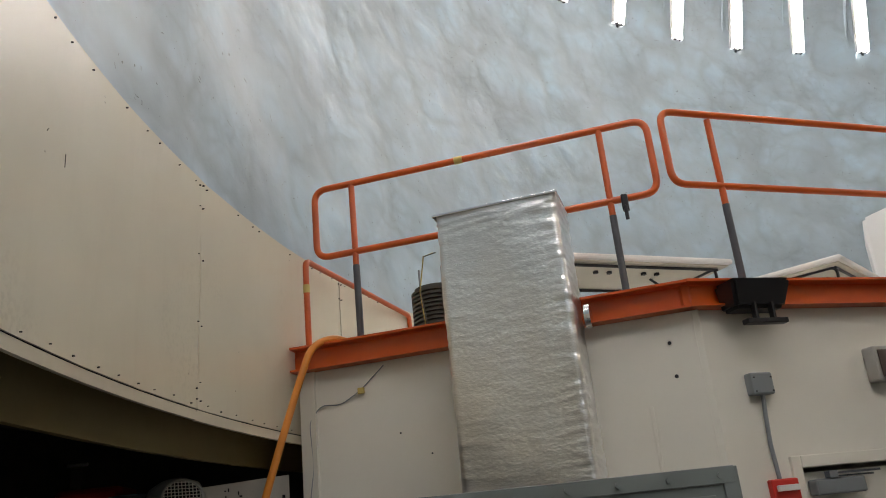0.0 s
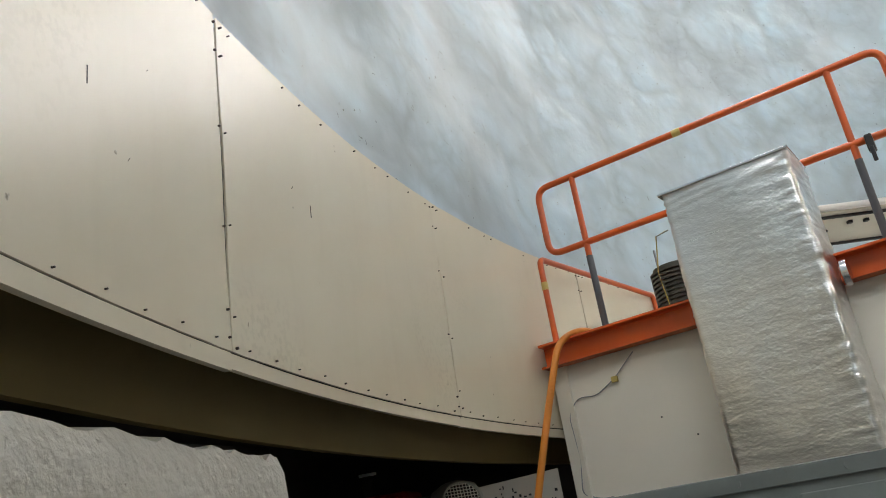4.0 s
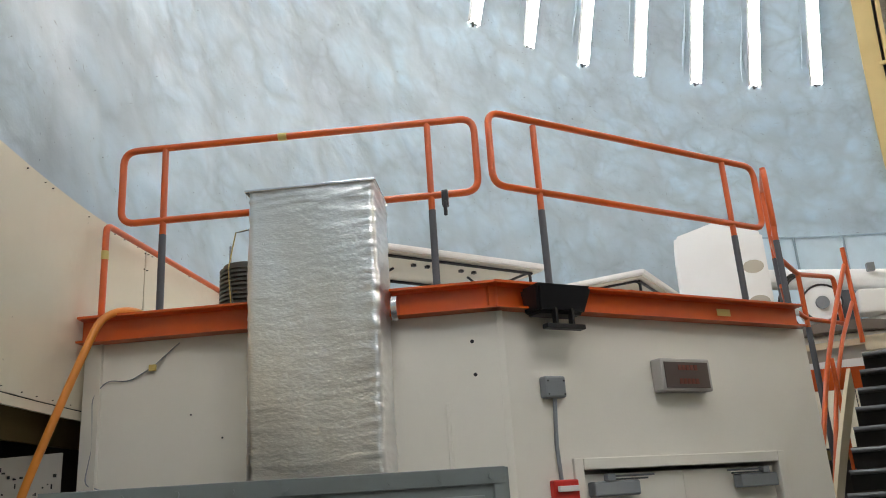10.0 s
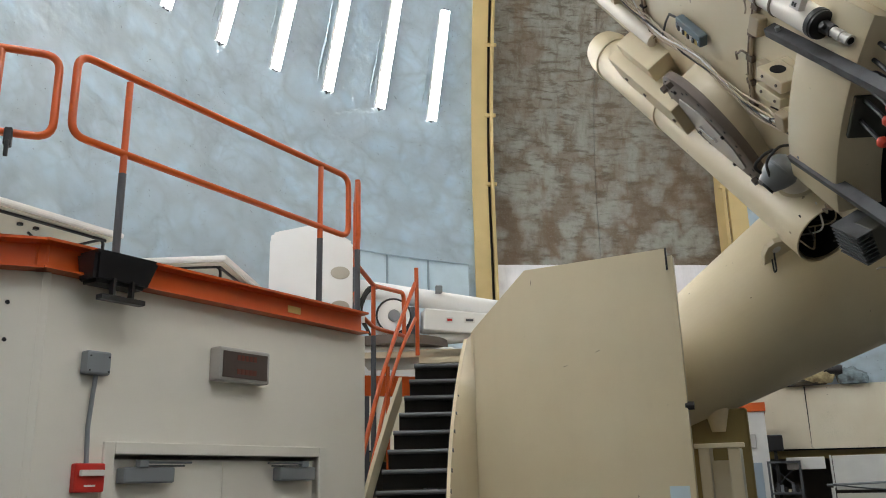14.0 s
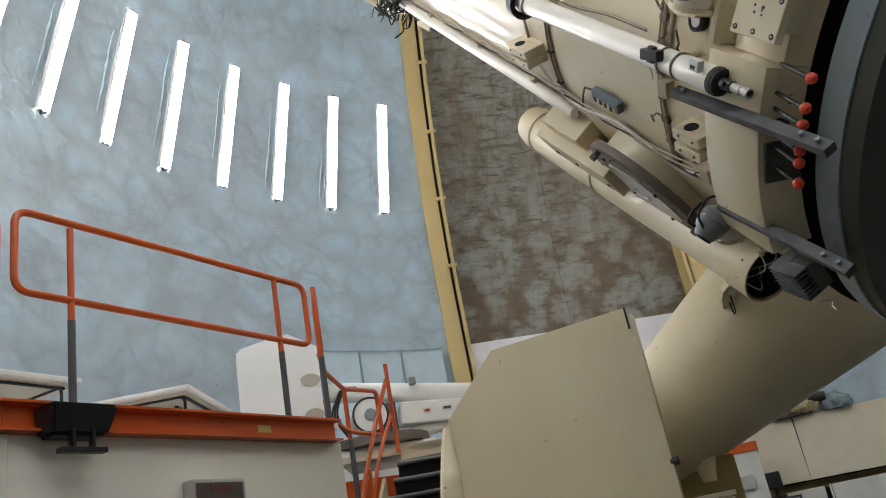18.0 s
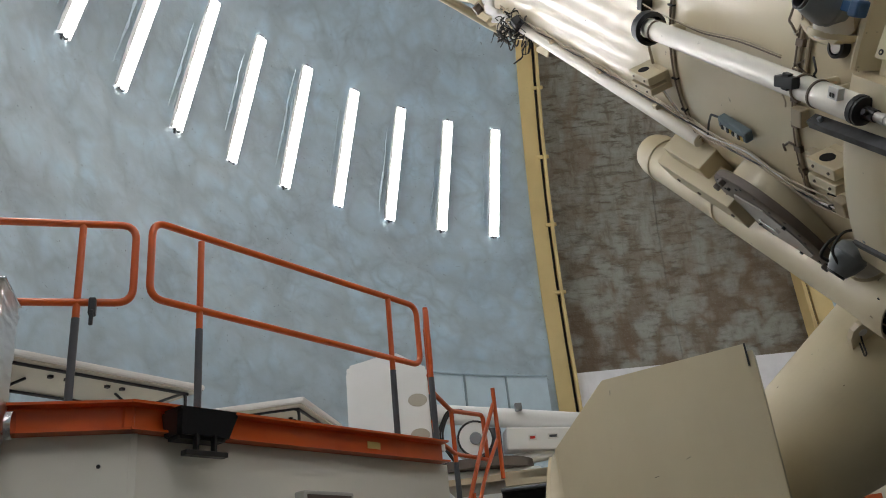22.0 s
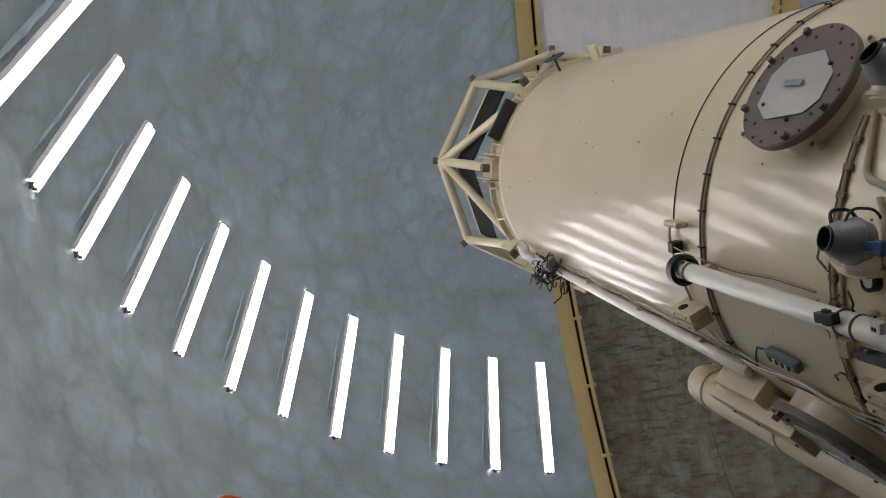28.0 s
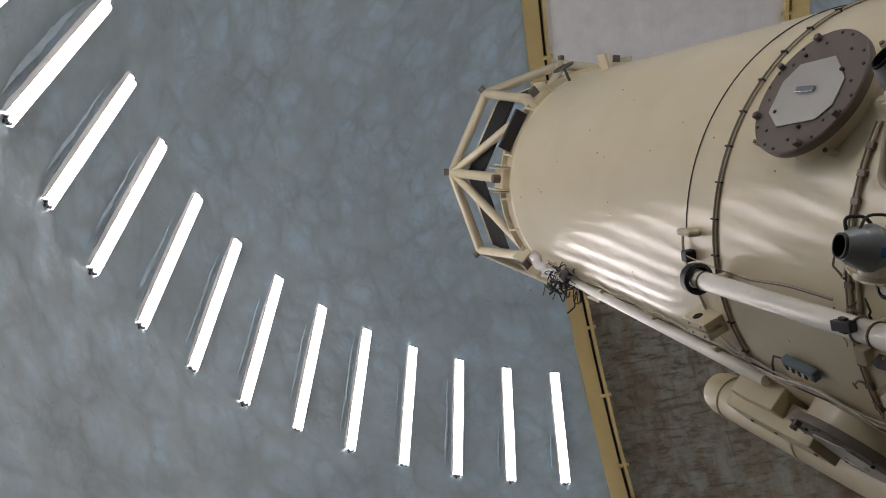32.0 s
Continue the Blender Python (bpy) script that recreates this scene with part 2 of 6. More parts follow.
    h = k.math("ADD", h, k.math("MULTIPLY", mid, 0.5))
    h = k.math("ADD", h, k.math("MULTIPLY", fine, 0.12))
    k.put(k.b.inputs["Normal"], k.bump(h, 0.38, 0.085))
    return k.m


def rusty_material():
    """Steel lining under trowelled grey filler, brown rust showing between the level and upright strokes."""
    k = Nodes("rusty_shutter", 0.62)
    p = k.stretch((1, 1, 1), -SLIT_TURN, k.vec("SUBTRACT", k.v, (8.76, 2.66, 7.3)))
    sep = k.nt.nodes.new("ShaderNodeSeparateXYZ")
    k.put(sep.inputs[0], p)
    join = k.nt.nodes.new("ShaderNodeCombineXYZ")
    k.put(join.inputs[0], sep.outputs[1])
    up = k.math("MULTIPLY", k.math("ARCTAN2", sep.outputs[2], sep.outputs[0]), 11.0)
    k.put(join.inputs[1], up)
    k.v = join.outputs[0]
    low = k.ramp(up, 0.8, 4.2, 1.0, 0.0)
    level = k.noise(1.0, 5, 0.65, 0.35, k.stretch((1.8, 6.5, 1)))
    upright = k.noise(1.0, 5, 0.65, 0.35, k.stretch((4.5, 1.6, 1)))
    weave = k.math("MULTIPLY", k.math("ADD", level, upright), 0.5)
    patch = k.noise(0.9, 4, 0.55, 0.6)
    col = k.mix(k.ramp(patch, 0.38, 0.62), (0.30, 0.29, 0.24), (0.235, 0.205, 0.155))
    # level and upright trowel strokes, pale and dark
    col = k.mix(k.ramp(weave, 0.48, 0.60, 0.0, 0.65), col, (0.40, 0.395, 0.345))
    col = k.mix(k.ramp(level, 0.48, 0.38, 0.0, 0.85), col, (0.115, 0.09, 0.062))
    col = k.mix(k.ramp(upright, 0.45, 0.35, 0.0, 0.6), col, (0.14, 0.105, 0.07))
    # rust in soft clouds and long runs
    cloud = k.noise(0.75, 5, 0.6, 0.8)
    col = k.mix(k.ramp(cloud, 0.50, 0.66, 0.0, 0.6), col, (0.20, 0.13, 0.075))
    run = k.noise(1.0, 4, 0.6, 0.5, k.stretch((1.3, 0.28, 1)))
    col = k.mix(k.ramp(run, 0.55, 0.68, 0.0, 0.75), col, (0.195, 0.115, 0.058))
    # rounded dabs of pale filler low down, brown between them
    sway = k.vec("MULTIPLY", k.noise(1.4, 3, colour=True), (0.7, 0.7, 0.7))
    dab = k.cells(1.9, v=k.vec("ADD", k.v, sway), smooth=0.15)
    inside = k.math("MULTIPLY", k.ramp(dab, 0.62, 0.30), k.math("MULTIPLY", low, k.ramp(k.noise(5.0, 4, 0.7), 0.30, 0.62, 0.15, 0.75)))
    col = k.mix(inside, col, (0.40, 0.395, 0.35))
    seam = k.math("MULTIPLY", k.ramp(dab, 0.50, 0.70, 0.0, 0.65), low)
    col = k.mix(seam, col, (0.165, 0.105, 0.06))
    # dirt and pale grit
    col = k.mix(k.ramp(k.noise(4.0, 6, 0.75, 0.5), 0.56, 0.72, 0.0, 0.4), col, (0.10, 0.076, 0.052))
    col = k.mix(k.ramp(k.noise(18.0, 5, 0.75), 0.54, 0.70, 0.0, 0.3), col, (0.42, 0.41, 0.37))
    k.put(k.b.inputs["Base Color"], col)
    k.put(k.b.inputs["Normal"], k.bump(k.math("ADD", k.math("ADD", weave, k.math("MULTIPLY", k.noise(14.0, 4, 0.7), 0.35)), k.math("MULTIPLY", dab, -0.4)), 0.7, 0.05))
    return k.m


def glow_material(name, colour, strength):
    m = bpy.data.materials.new(name)
    m.use_nodes = True
    b = m.node_tree.nodes["Principled BSDF"]
    b.inputs["Base Color"].default_value = (0.8, 0.8, 0.8, 1)
    b.inputs["Emission Color"].default_value = (*colour, 1)
    b.inputs["Emission Strength"].default_value = strength
    return m


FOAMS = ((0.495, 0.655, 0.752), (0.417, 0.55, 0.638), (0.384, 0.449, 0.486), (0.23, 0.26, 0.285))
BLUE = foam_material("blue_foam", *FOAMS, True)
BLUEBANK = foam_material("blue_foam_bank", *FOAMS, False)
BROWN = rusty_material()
PANELBLUE = material("blue_panel", (0.60, 0.735, 0.81), 0.5, bump=0.05)
BEIGE = material("beige_panel", (0.765, 0.695, 0.545), 0.24, second=(0.68, 0.60, 0.45), scale=0.9, amount=0.7, bump=0.16, bump_scale=1.6, worn=0.2, specks=0.7)
RIBBLUE = material("dull_blue_rib", (0.28, 0.37, 0.42), 0.5)
RUSTY = material("rusty_screw", (0.05, 0.035, 0.025), 0.6)
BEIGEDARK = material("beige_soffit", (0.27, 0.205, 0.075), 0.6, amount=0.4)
CREAM = material("cream_paint", (0.69, 0.60, 0.415), 0.36, second=(0.635, 0.54, 0.36), scale=1.5, amount=0.6, bump=0.02, bump_scale=15, coat=0.55, specks=0.6)
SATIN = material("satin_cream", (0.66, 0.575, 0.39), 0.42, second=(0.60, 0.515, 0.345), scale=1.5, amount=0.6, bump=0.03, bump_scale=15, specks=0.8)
HUTWHITE = material("hut_white", (0.80, 0.765, 0.68), 0.55, second=(0.75, 0.715, 0.63), scale=1.5, bump=0.03)
WHITE = material("white_paint", (0.78, 0.77, 0.74), 0.4, bump=0.02)
GLOSSWHITE = material("gloss_white", (0.88, 0.83, 0.74), 0.33, coat=0.4, specks=0.3)
ORANGE = material("orange_paint", (0.60, 0.094, 0.008), 0.34, second=(0.49, 0.07, 0.007), scale=6, grime=0.35, grime_colour=(0.14, 0.05, 0.03), coat=0.3)
GREYPAINT = material("dark_grey_paint", (0.07, 0.075, 0.085), 0.5)
CABGREY = material("grey_green_enamel", (0.20, 0.225, 0.225), 0.45, second=(0.15, 0.17, 0.17), scale=4, grime=0.25)
STEEL = material("grey_steel", (0.26, 0.28, 0.30), 0.45, metal=0.3, grime=0.3)
YELLOW = material("yellow_paint", (0.66, 0.50, 0.22), 0.5, second=(0.56, 0.42, 0.18), scale=2, grime=0.3)
BLACK = material("black_plastic", (0.012, 0.012, 0.014), 0.4)
MATTBLACK = material("matt_black", (0.008, 0.008, 0.008), 0.9)
RUBBER = material("black_cable", (0.015, 0.014, 0.013), 0.55)
TAN = material("tan_cable", (0.45, 0.38, 0.27), 0.5)
FOIL = material("foil_wrap", (0.84, 0.835, 0.83), 0.29, metal=1.0, second=(0.80, 0.79, 0.78), scale=5, bump=0.36, bump_scale=75, depth=0.006, stretch=(0.5, 0.5, 1.2))
PLASTER = material("white_foam_wall", (0.66, 0.635, 0.58), 0.75, second=(0.5, 0.475, 0.42), scale=3, amount=0.7, bump=0.9, bump_scale=26, grime=0.6, specks=0.9, depth=0.016)
CONCRETE = material("concrete", (0.07, 0.068, 0.064), 0.7, bump=0.1, grime=0.3)
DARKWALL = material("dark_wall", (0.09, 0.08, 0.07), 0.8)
CLOTH = material("white_canvas", (0.92, 0.90, 0.90), 0.8, bump=0.6, bump_scale=4, depth=0.06, stretch=(0.15, 1.0, 0.15))
HOSE = material("orange_hose", (0.72, 0.25, 0.03), 0.4)
RED = material("red_plastic", (0.6, 0.03, 0.02), 0.35)
REDKNOB = material("red_knob", (0.75, 0.07, 0.03), 0.4)
TREAD = material("dark_tread", (0.035, 0.034, 0.034), 0.6, metal=0.1, bump=0.2)
NOSING = material("worn_nosing", (0.15, 0.155, 0.165), 0.45, metal=0.4, grime=0.4)
GREYBROWN = material("grey_brown_steel", (0.155, 0.125, 0.105), 0.5, metal=0.15, grime=0.4, grime_colour=(0.06, 0.05, 0.04))
BRASS = material("yellow_tape", (0.55, 0.42, 0.12), 0.5)
CHROME = material("chrome", (0.7, 0.7, 0.72), 0.15, metal=1.0)
BLUEPLASTIC = material("blue_plastic", (0.025, 0.085, 0.21), 0.4)
TEAL = material("grey_blue_box", (0.13, 0.18, 0.21), 0.45)
GREYBLUE = material("grey_blue_ring", (0.36, 0.41, 0.44), 0.5, second=(0.25, 0.285, 0.31), scale=2, amount=0.8, grime=0.85, bump=0.08, bump_scale=30)
LAMPGLOW = glow_material("lamp_glow", (1.0, 0.955, 0.935), 25.0)


# ---- mesh helpers ----
def part(name, bm, mat, parent=None, label="", smooth=False):
    """Links a bmesh as one mesh object, under a thing or part if given."""
    me = bpy.data.meshes.new(name)
    bmesh.ops.recalc_face_normals(bm, faces=bm.faces)
    bm.to_mesh(me)
    bm.free()
    me.materials.append(mat)
    if smooth:
        me.polygons.foreach_set("use_smooth", [True] * len(me.polygons))
        me.set_sharp_from_angle(angle=radians(38))
    ob = new(name, me)
    if parent:
        ob.parent = parent
    if label:
        ob["label"] = label
    return ob


def thing(name, m, label, category, group="", kind=""):
    """An empty at the base of a thing."""
    ob = new(name)
    ob.empty_display_size = 0.1
    ob.matrix_world = m
    return tagged(ob, label, category, group, kind)


def box(bm, x0, y0, z0, x1, y1, z1, bevel=0.0, m=None):
    g = bmesh.ops.create_cube(bm, size=1)
    mm = Matrix.Translation(((x0 + x1) / 2, (y0 + y1) / 2, (z0 + z1) / 2)) @ Matrix.Diagonal((x1 - x0, y1 - y0, z1 - z0, 1))
    bmesh.ops.transform(bm, matrix=mm if m is None else m @ mm, verts=g["verts"])
    if bevel:
        es = list({e for v in g["verts"] for e in v.link_edges})
        bmesh.ops.bevel(bm, geom=es, offset=bevel, segments=2, affect="EDGES", profile=0.5)
    return bm


def cylinder(bm, p, q, r, r2=None, n=16, caps=True):
    p, q = Vector(p), Vector(q)
    d = q - p
    g = bmesh.ops.create_cone(bm, cap_ends=caps, segments=n, radius1=r, radius2=r if r2 is None else r2, depth=d.length)
    bmesh.ops.transform(bm, matrix=Matrix.Translation((p + q) / 2) @ d.to_track_quat("Z", "Y").to_matrix().to_4x4(), verts=g["verts"])
    return bm


def sweep(bm, pts, r, n=10, closed=False):
    """A round tube along points."""
    pts = [Vector(p) for p in pts]
    k = len(pts)
    rings = []
    up = None
    for i, p in enumerate(pts):
        a = pts[i - 1] if i or closed else p
        c = pts[(i + 1) % k] if i < k - 1 or closed else p
        d = (c - a).normalized()
        if up is None:
            up = d.orthogonal().normalized()
        up = (up - d * up.dot(d)).normalized()
        side = d.cross(up)
        rings.append([bm.verts.new(p + (up * math.cos(2 * math.pi * j / n) + side * math.sin(2 * math.pi * j / n)) * r) for j in range(n)])
    for i in range(k if closed else k - 1):
        a, c = rings[i], rings[(i + 1) % k]
        off = 0
        if closed and i == k - 1:
            off = min(range(n), key=lambda o: (a[0].co - c[o].co).length)
        for j in range(n):
            bm.faces.new((a[j], a[(j + 1) % n], c[(j + 1 + off) % n], c[(j + off) % n]))
    if not closed:
        bm.faces.new(rings[0][::-1])
        bm.faces.new(rings[-1])
    return bm


def fillet(pts, r, n=5, closed=False):
    """Rounds the corners of a polyline."""
    pts = [Vector(p) for p in pts]
    out = []
    k = len(pts)
    for i, p in enumerate(pts):
        if not closed and i in (0, k - 1):
            out.append(p)
            continue
        a = (pts[i - 1] - p)
        c = (pts[(i + 1) % k] - p)
        ra = min(r, a.length / 2.01, c.length / 2.01)
        a, c = p + a.normalized() * ra, p + c.normalized() * ra
        for j in range(n + 1):
            t = j / n
            out.append(a * (1 - t) ** 2 + p * 2 * t * (1 - t) + c * t * t)
    return out


def lathe(bm, profile, n=32, m=None, a0=0.0, a1=2 * math.pi):
    """Turns (radius, height) points round z."""
    full = abs(a1 - a0 - 2 * math.pi) < 1e-6
    steps = n if full else n + 1
    rings = []
    for i in range(steps):
        a = a0 + (a1 - a0) * i / n
        ring = []
        for r, z in profile:
            v = Vector((r * math.cos(a), r * math.sin(a), z))
            ring.append(bm.verts.new(m @ v if m is not None else v))
        rings.append(ring)
    for i in range(n):
        a, c = rings[i], rings[(i + 1) % steps]
        for j in range(len(profile) - 1):
            bm.faces.new((a[j], c[j], c[j + 1], a[j + 1]))
    return bm


def prism(bm, outline, z0, z1, m=None):
    """A flat outline drawn up from z0 to z1."""
    f = lambda v: (m @ Vector(v)) if m is not None else Vector(v)
    lo = [bm.verts.new(f((x, y, z0))) for x, y in outline]
    hi = [bm.verts.new(f((x, y, z1))) for x, y in outline]
    bm.faces.new(lo[::-1])
    bm.faces.new(hi)
    k = len(outline)
    for i in range(k):
        bm.faces.new((lo[i], lo[(i + 1) % k], hi[(i + 1) % k], hi[i]))
    return bm


def B():
    return bmesh.new()


def frame_of(p, q):
    """Pose with origin p, x along p to q on plan, z up."""
    d = Vector(q) - Vector(p)
    return Matrix.Translation((p[0], p[1], 0)) @ Matrix.Rotation(math.atan2(d.y, d.x), 4, "Z")


# ---- plan ----
CX, CY = 8.76, 2.66          # middle of the dome
ZC, RD = 7.3, 10.42          # centre height and radius of the dome's shell
RB, ZB0, ZB1 = 10.33, 2.445, 3.735   # beige band
SLIT = radians(55.3)         # heading of the slit
LAMP1, LAMPSTEP = 78.55, 7.15
HA, HK, HR = (-1.10, 5.645), (1.36, 4.82), (4.0, 5.55)   # hut: end, bend, end
DECK = 3.0


def ring_point(r, deg, z):
    return Vector((CX + r * math.cos(radians(deg)), CY + r * math.sin(radians(deg)), z))


# ---- floor and building wall ----
bm = B()
lathe(bm, [(0.01, 0), (13.2, 0), (13.2, -0.3), (0.01, -0.3)], 64, Matrix.Translation((CX, CY, 0)))
tagged(part("floor", bm, CONCRETE), "grey painted concrete observatory floor", "floor", kind="structure")
# dark backing ring, stands in for the darkness of the recess
bm = B()
lathe(bm, [(12.6, 0), (12.6, 4.2), (13.0, 4.2), (13.0, 0)], 72, Matrix.Translation((CX, CY, 0)))
tagged(part("wall_outer", bm, DARKWALL), "dark backing wall added for the unlit recess behind the skirt", "wall", kind="structure")
# unseen ring, added over the recess to block light from above
bm = B()
lathe(bm, [(10.75, 2.75), (12.65, 2.75), (12.65, 2.95), (10.75, 2.95), (10.75, 2.75)], 72, Matrix.Translation((CX, CY, 0)))
tagged(part("ring_beam", bm, DARKWALL), "unseen dark ring added to keep light out of the recess", "beam", kind="structure")


def wall_arc(name, r0, r1, a0, a1, z0, z1, mat, label, n=40):
    bm = B()
    pr = [(r0, z0), (r0, z1), (r1, z1), (r1, z0), (r0, z0)]
    lathe(bm, pr, n, Matrix.Translation((CX, CY, 0)), radians(a0), radians(a1))
    for ring in (a0, a1):
        vs = [bm.verts.new(ring_point(r, ring, z)) for r, z in pr[:4]]
        bm.faces.new(vs)
    bmesh.ops.remove_doubles(bm, verts=bm.verts, dist=0.0005)
    return tagged(part(name, bm, mat), label, "wall", kind="structure")


bm = B()
nphi = 150
ring = []
for i in range(nphi + 1):
    a = 179.3 + 90.7 * (i / nphi) ** 1.6
    e = 0.12 * max(0, 1 - (a - 179.3) / 0.5) ** 2
    col = []
    for r, z, k in ((10.42, 0, 0), (10.42, 1.2, 1), (10.42, 1.6, 1), (10.42, 1.85, 1), (10.42, 2.0, 1), (10.425, 2.10, 2), (10.45, 2.16, 3), (10.55, 2.17, 3), (10.8, 2.16, 2), (10.8, 0, 0)):
        n1 = noise.noise(Vector((a * 1.1, r * 4, z * 5)))
        n2 = noise.noise(Vector((a * 5.0, r * 9, z * 14)))
        col.append(bm.verts.new(ring_point(r + (0.006 * n1 + 0.004 * n2) * k + e * 0.5, a, z + (0.020 * n2 + 0.012 * n1) * max(0, k - 1) - e * (k > 1))))
    ring.append(col)
for p, q in zip(ring, ring[1:]):
    for j in range(9):
        bm.faces.new((p[j], q[j], q[j + 1], p[j + 1]))
bm.faces.new(ring[0])
bm.faces.new(ring[-1][::-1])
tagged(part("wall_west", bm, PLASTER, smooth=True), "rough white foam-coated low building wall", "wall", kind="structure")

# ---- dome ----
bm = B()
prof = [(RD, 3.3 + 0.5 * i) for i in range(8)] + [(RD * math.cos(radians(a)), ZC + RD * math.sin(radians(a))) for a in range(0, 90, 2)]
NA = 360
cols = []
su, sv = Vector((math.cos(SLIT), math.sin(SLIT))), Vector((-math.sin(SLIT), math.cos(SLIT)))
W_IN, W_OUT = 2.62, 3.12
for i in range(NA):
    a = 2 * math.pi * i / NA
    col = []
    for r, z in prof:
        k = 0.05 * (noise.noise(Vector((r * math.cos(a) * 0.8, r * math.sin(a) * 0.8, z * 0.8))))
        col.append(bm.verts.new((CX + (r + k) * math.cos(a), CY + (r + k) * math.sin(a), z)))
    cols.append(col)
for i in range(NA):
    a, c = cols[i], cols[(i + 1) % NA]
    for j in range(len(prof) - 1):
        bm.faces.new((a[j], c[j], c[j + 1], a[j + 1]))
bmesh.ops.remove_doubles(bm, verts=bm.verts, dist=0.0005)
# the slit: cut along both sides, and take out what lies between
for off in (-W_OUT + 0.2, W_OUT - 0.2):
    co = (CX + sv.x * off, CY + sv.y * off, 0)
    bmesh.ops.bisect_plane(bm, geom=bm.verts[:] + bm.edges[:] + bm.faces[:], plane_co=co, plane_no=(sv.x, sv.y, 0), dist=0.0005)
co = (CX - su.x * 2.5, CY - su.y * 2.5, 0)
bmesh.ops.bisect_plane(bm, geom=bm.verts[:] + bm.edges[:] + bm.faces[:], plane_co=co, plane_no=(su.x, su.y, 0), dist=0.0005)
dead = []
for f in bm.faces:
    c = f.calc_center_median()
    w = Vector((c.x - CX, c.y - CY))
    if abs(w.dot(sv)) < W_OUT - 0.2 and w.dot(su) > -2.5:
        dead.append(f)
bmesh.ops.delete(bm, geom=dead, context="FACES")
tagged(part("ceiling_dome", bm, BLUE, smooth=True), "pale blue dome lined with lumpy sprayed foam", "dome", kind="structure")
# unseen outer shell, added to keep daylight out
bm = B()
lathe(bm, [(11.3, 2.9), (11.3, ZC)] + [(11.3 * math.cos(radians(a)) + 0.001, ZC + 11.3 * math.sin(radians(a))) for a in range(5, 91, 5)], 72, Matrix.Translation((CX, CY, 0)))
tagged(part("dome_outer_skin", bm, DARKWALL, smooth=True), "unseen outer shell added to close the dome to daylight", "dome", kind="structure")


def slit_profile(r, z0):
    """Points (along, height) of a meridian strip of radius r over the slit, from height z0 to past the zenith."""
    pts = [(r, z) for z in np.linspace(z0, ZC, 8)]
    a = 3.0
    while True:
        x = r * math.cos(radians(a))
        if x < -2.4:
            break
        pts.append((x, ZC + r * math.sin(radians(a))))
        a += 3.0
    return pts


def strip(bm, r0, r1, v0, v1, z0, zmin=None, zmax=None):
    """A curved bar over the dome between offsets v0, v1 from the slit's middle plane and radii r0, r1."""
    rows = []
    for (xa, za), (xb, zb) in zip(slit_profile(r0, z0), slit_profile(r1, z0)):
        if (zmin is not None and za < zmin) or (zmax is not None and za > zmax):
            continue
        ring = []
        for (x, z), v in (((xa, za), v0), ((xa, za), v1), ((xb, zb), v1), ((xb, zb), v0)):
            e = math.sqrt(max(x * x - v * v, 0)) if x > 0 and z <= ZC else x
            if z > ZC or x <= 0:
                rr = math.hypot(x, z - ZC)
                rr2 = math.sqrt(max(rr * rr - v * v, 0.01))
                e, zz = x * rr2 / rr, ZC + (z - ZC) * rr2 / rr
            else:
                zz = z
            ring.append(bm.verts.new((CX + su.x * e + sv.x * v, CY + su.y * e + sv.y * v, zz)))
        rows.append(ring)
    for a, c in zip(rows, rows[1:]):
        for k in range(4):
            bm.faces.new((a[k], a[(k + 1) % 4], c[(k + 1) % 4], c[k]))
    bm.faces.new(rows[0][::-1])
    bm.faces.new(rows[-1])
    return bm


for sgn in (1, -1):
    rail = thing("slit_rail", Matrix.Identity(4), "ochre yellow steel rail edging the dome slit", "rail", "slit rails", kind="structure")
    part("plate", strip(B(), 10.36, 11.18, sgn * (W_IN + 0.14), sgn * W_OUT, 3.7), YELLOW, rail, smooth=True)
    part("channel", strip(B(), 10.30, 10.70, sgn * W_IN, sgn * (W_IN + 0.07), 3.9), YELLOW, rail, smooth=True)
    # black strip standing in for the shade between plate and channel
    part("channel_gap", strip(B(), 10.44, 10.72, sgn * (W_IN + 0.07), sgn * (W_IN + 0.14), 3.9), BLACK, rail)
    for a in range(4, 100, 9):
        m = Matrix.Translation((CX, CY, ZC)) @ Matrix.Rotation(SLIT, 4, "Z") @ Matrix.Rotation(radians(-a), 4, "Y")
        bm = B()
        box(bm, 9.96, sgn * (W_IN + 0.07) - 0.13, -0.04, 10.06, sgn * (W_IN + 0.07) + 0.13, 0.04, 0.012, m=m)
        part("bracket", bm, YELLOW, rail)
    bm = B()
    for a in range(2, 190):
        m = Matrix.Translation((CX, CY, ZC)) @ Matrix.Rotation(SLIT, 4, "Z") @ Matrix.Rotation(radians(-a * 0.5), 4, "Y")
        box(bm, 9.955, sgn * (W_IN + 0.035) - 0.008, -0.02, 9.975, sgn * (W_IN + 0.035) + 0.008, 0.02, m=m)
    part("slots", bm, GREYPAINT, rail, "dark slots along the rail")["kind"] = "stuff"
shutter = thing("dome_shutter", Matrix.Identity(4), "closed dome shutter with rusty brown and grey stained lining", "shutter", kind="structure")
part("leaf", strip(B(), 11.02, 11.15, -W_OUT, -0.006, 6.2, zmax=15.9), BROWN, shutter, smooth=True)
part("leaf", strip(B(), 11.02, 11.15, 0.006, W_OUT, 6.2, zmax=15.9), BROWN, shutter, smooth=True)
screen = thing("wind_screen", Matrix.Identity(4), "white canvas wind screen across the slit", "screen", kind="structure")
part("lower_canvas", strip(B(), 10.58, 10.60, -W_OUT, W_OUT, 3.4, zmax=6.3), CLOTH, screen, smooth=True)
part("upper_canvas", strip(B(), 10.58, 10.60, -W_OUT, W_OUT, 3.4, zmin=15.0), CLOTH, screen, smooth=True)

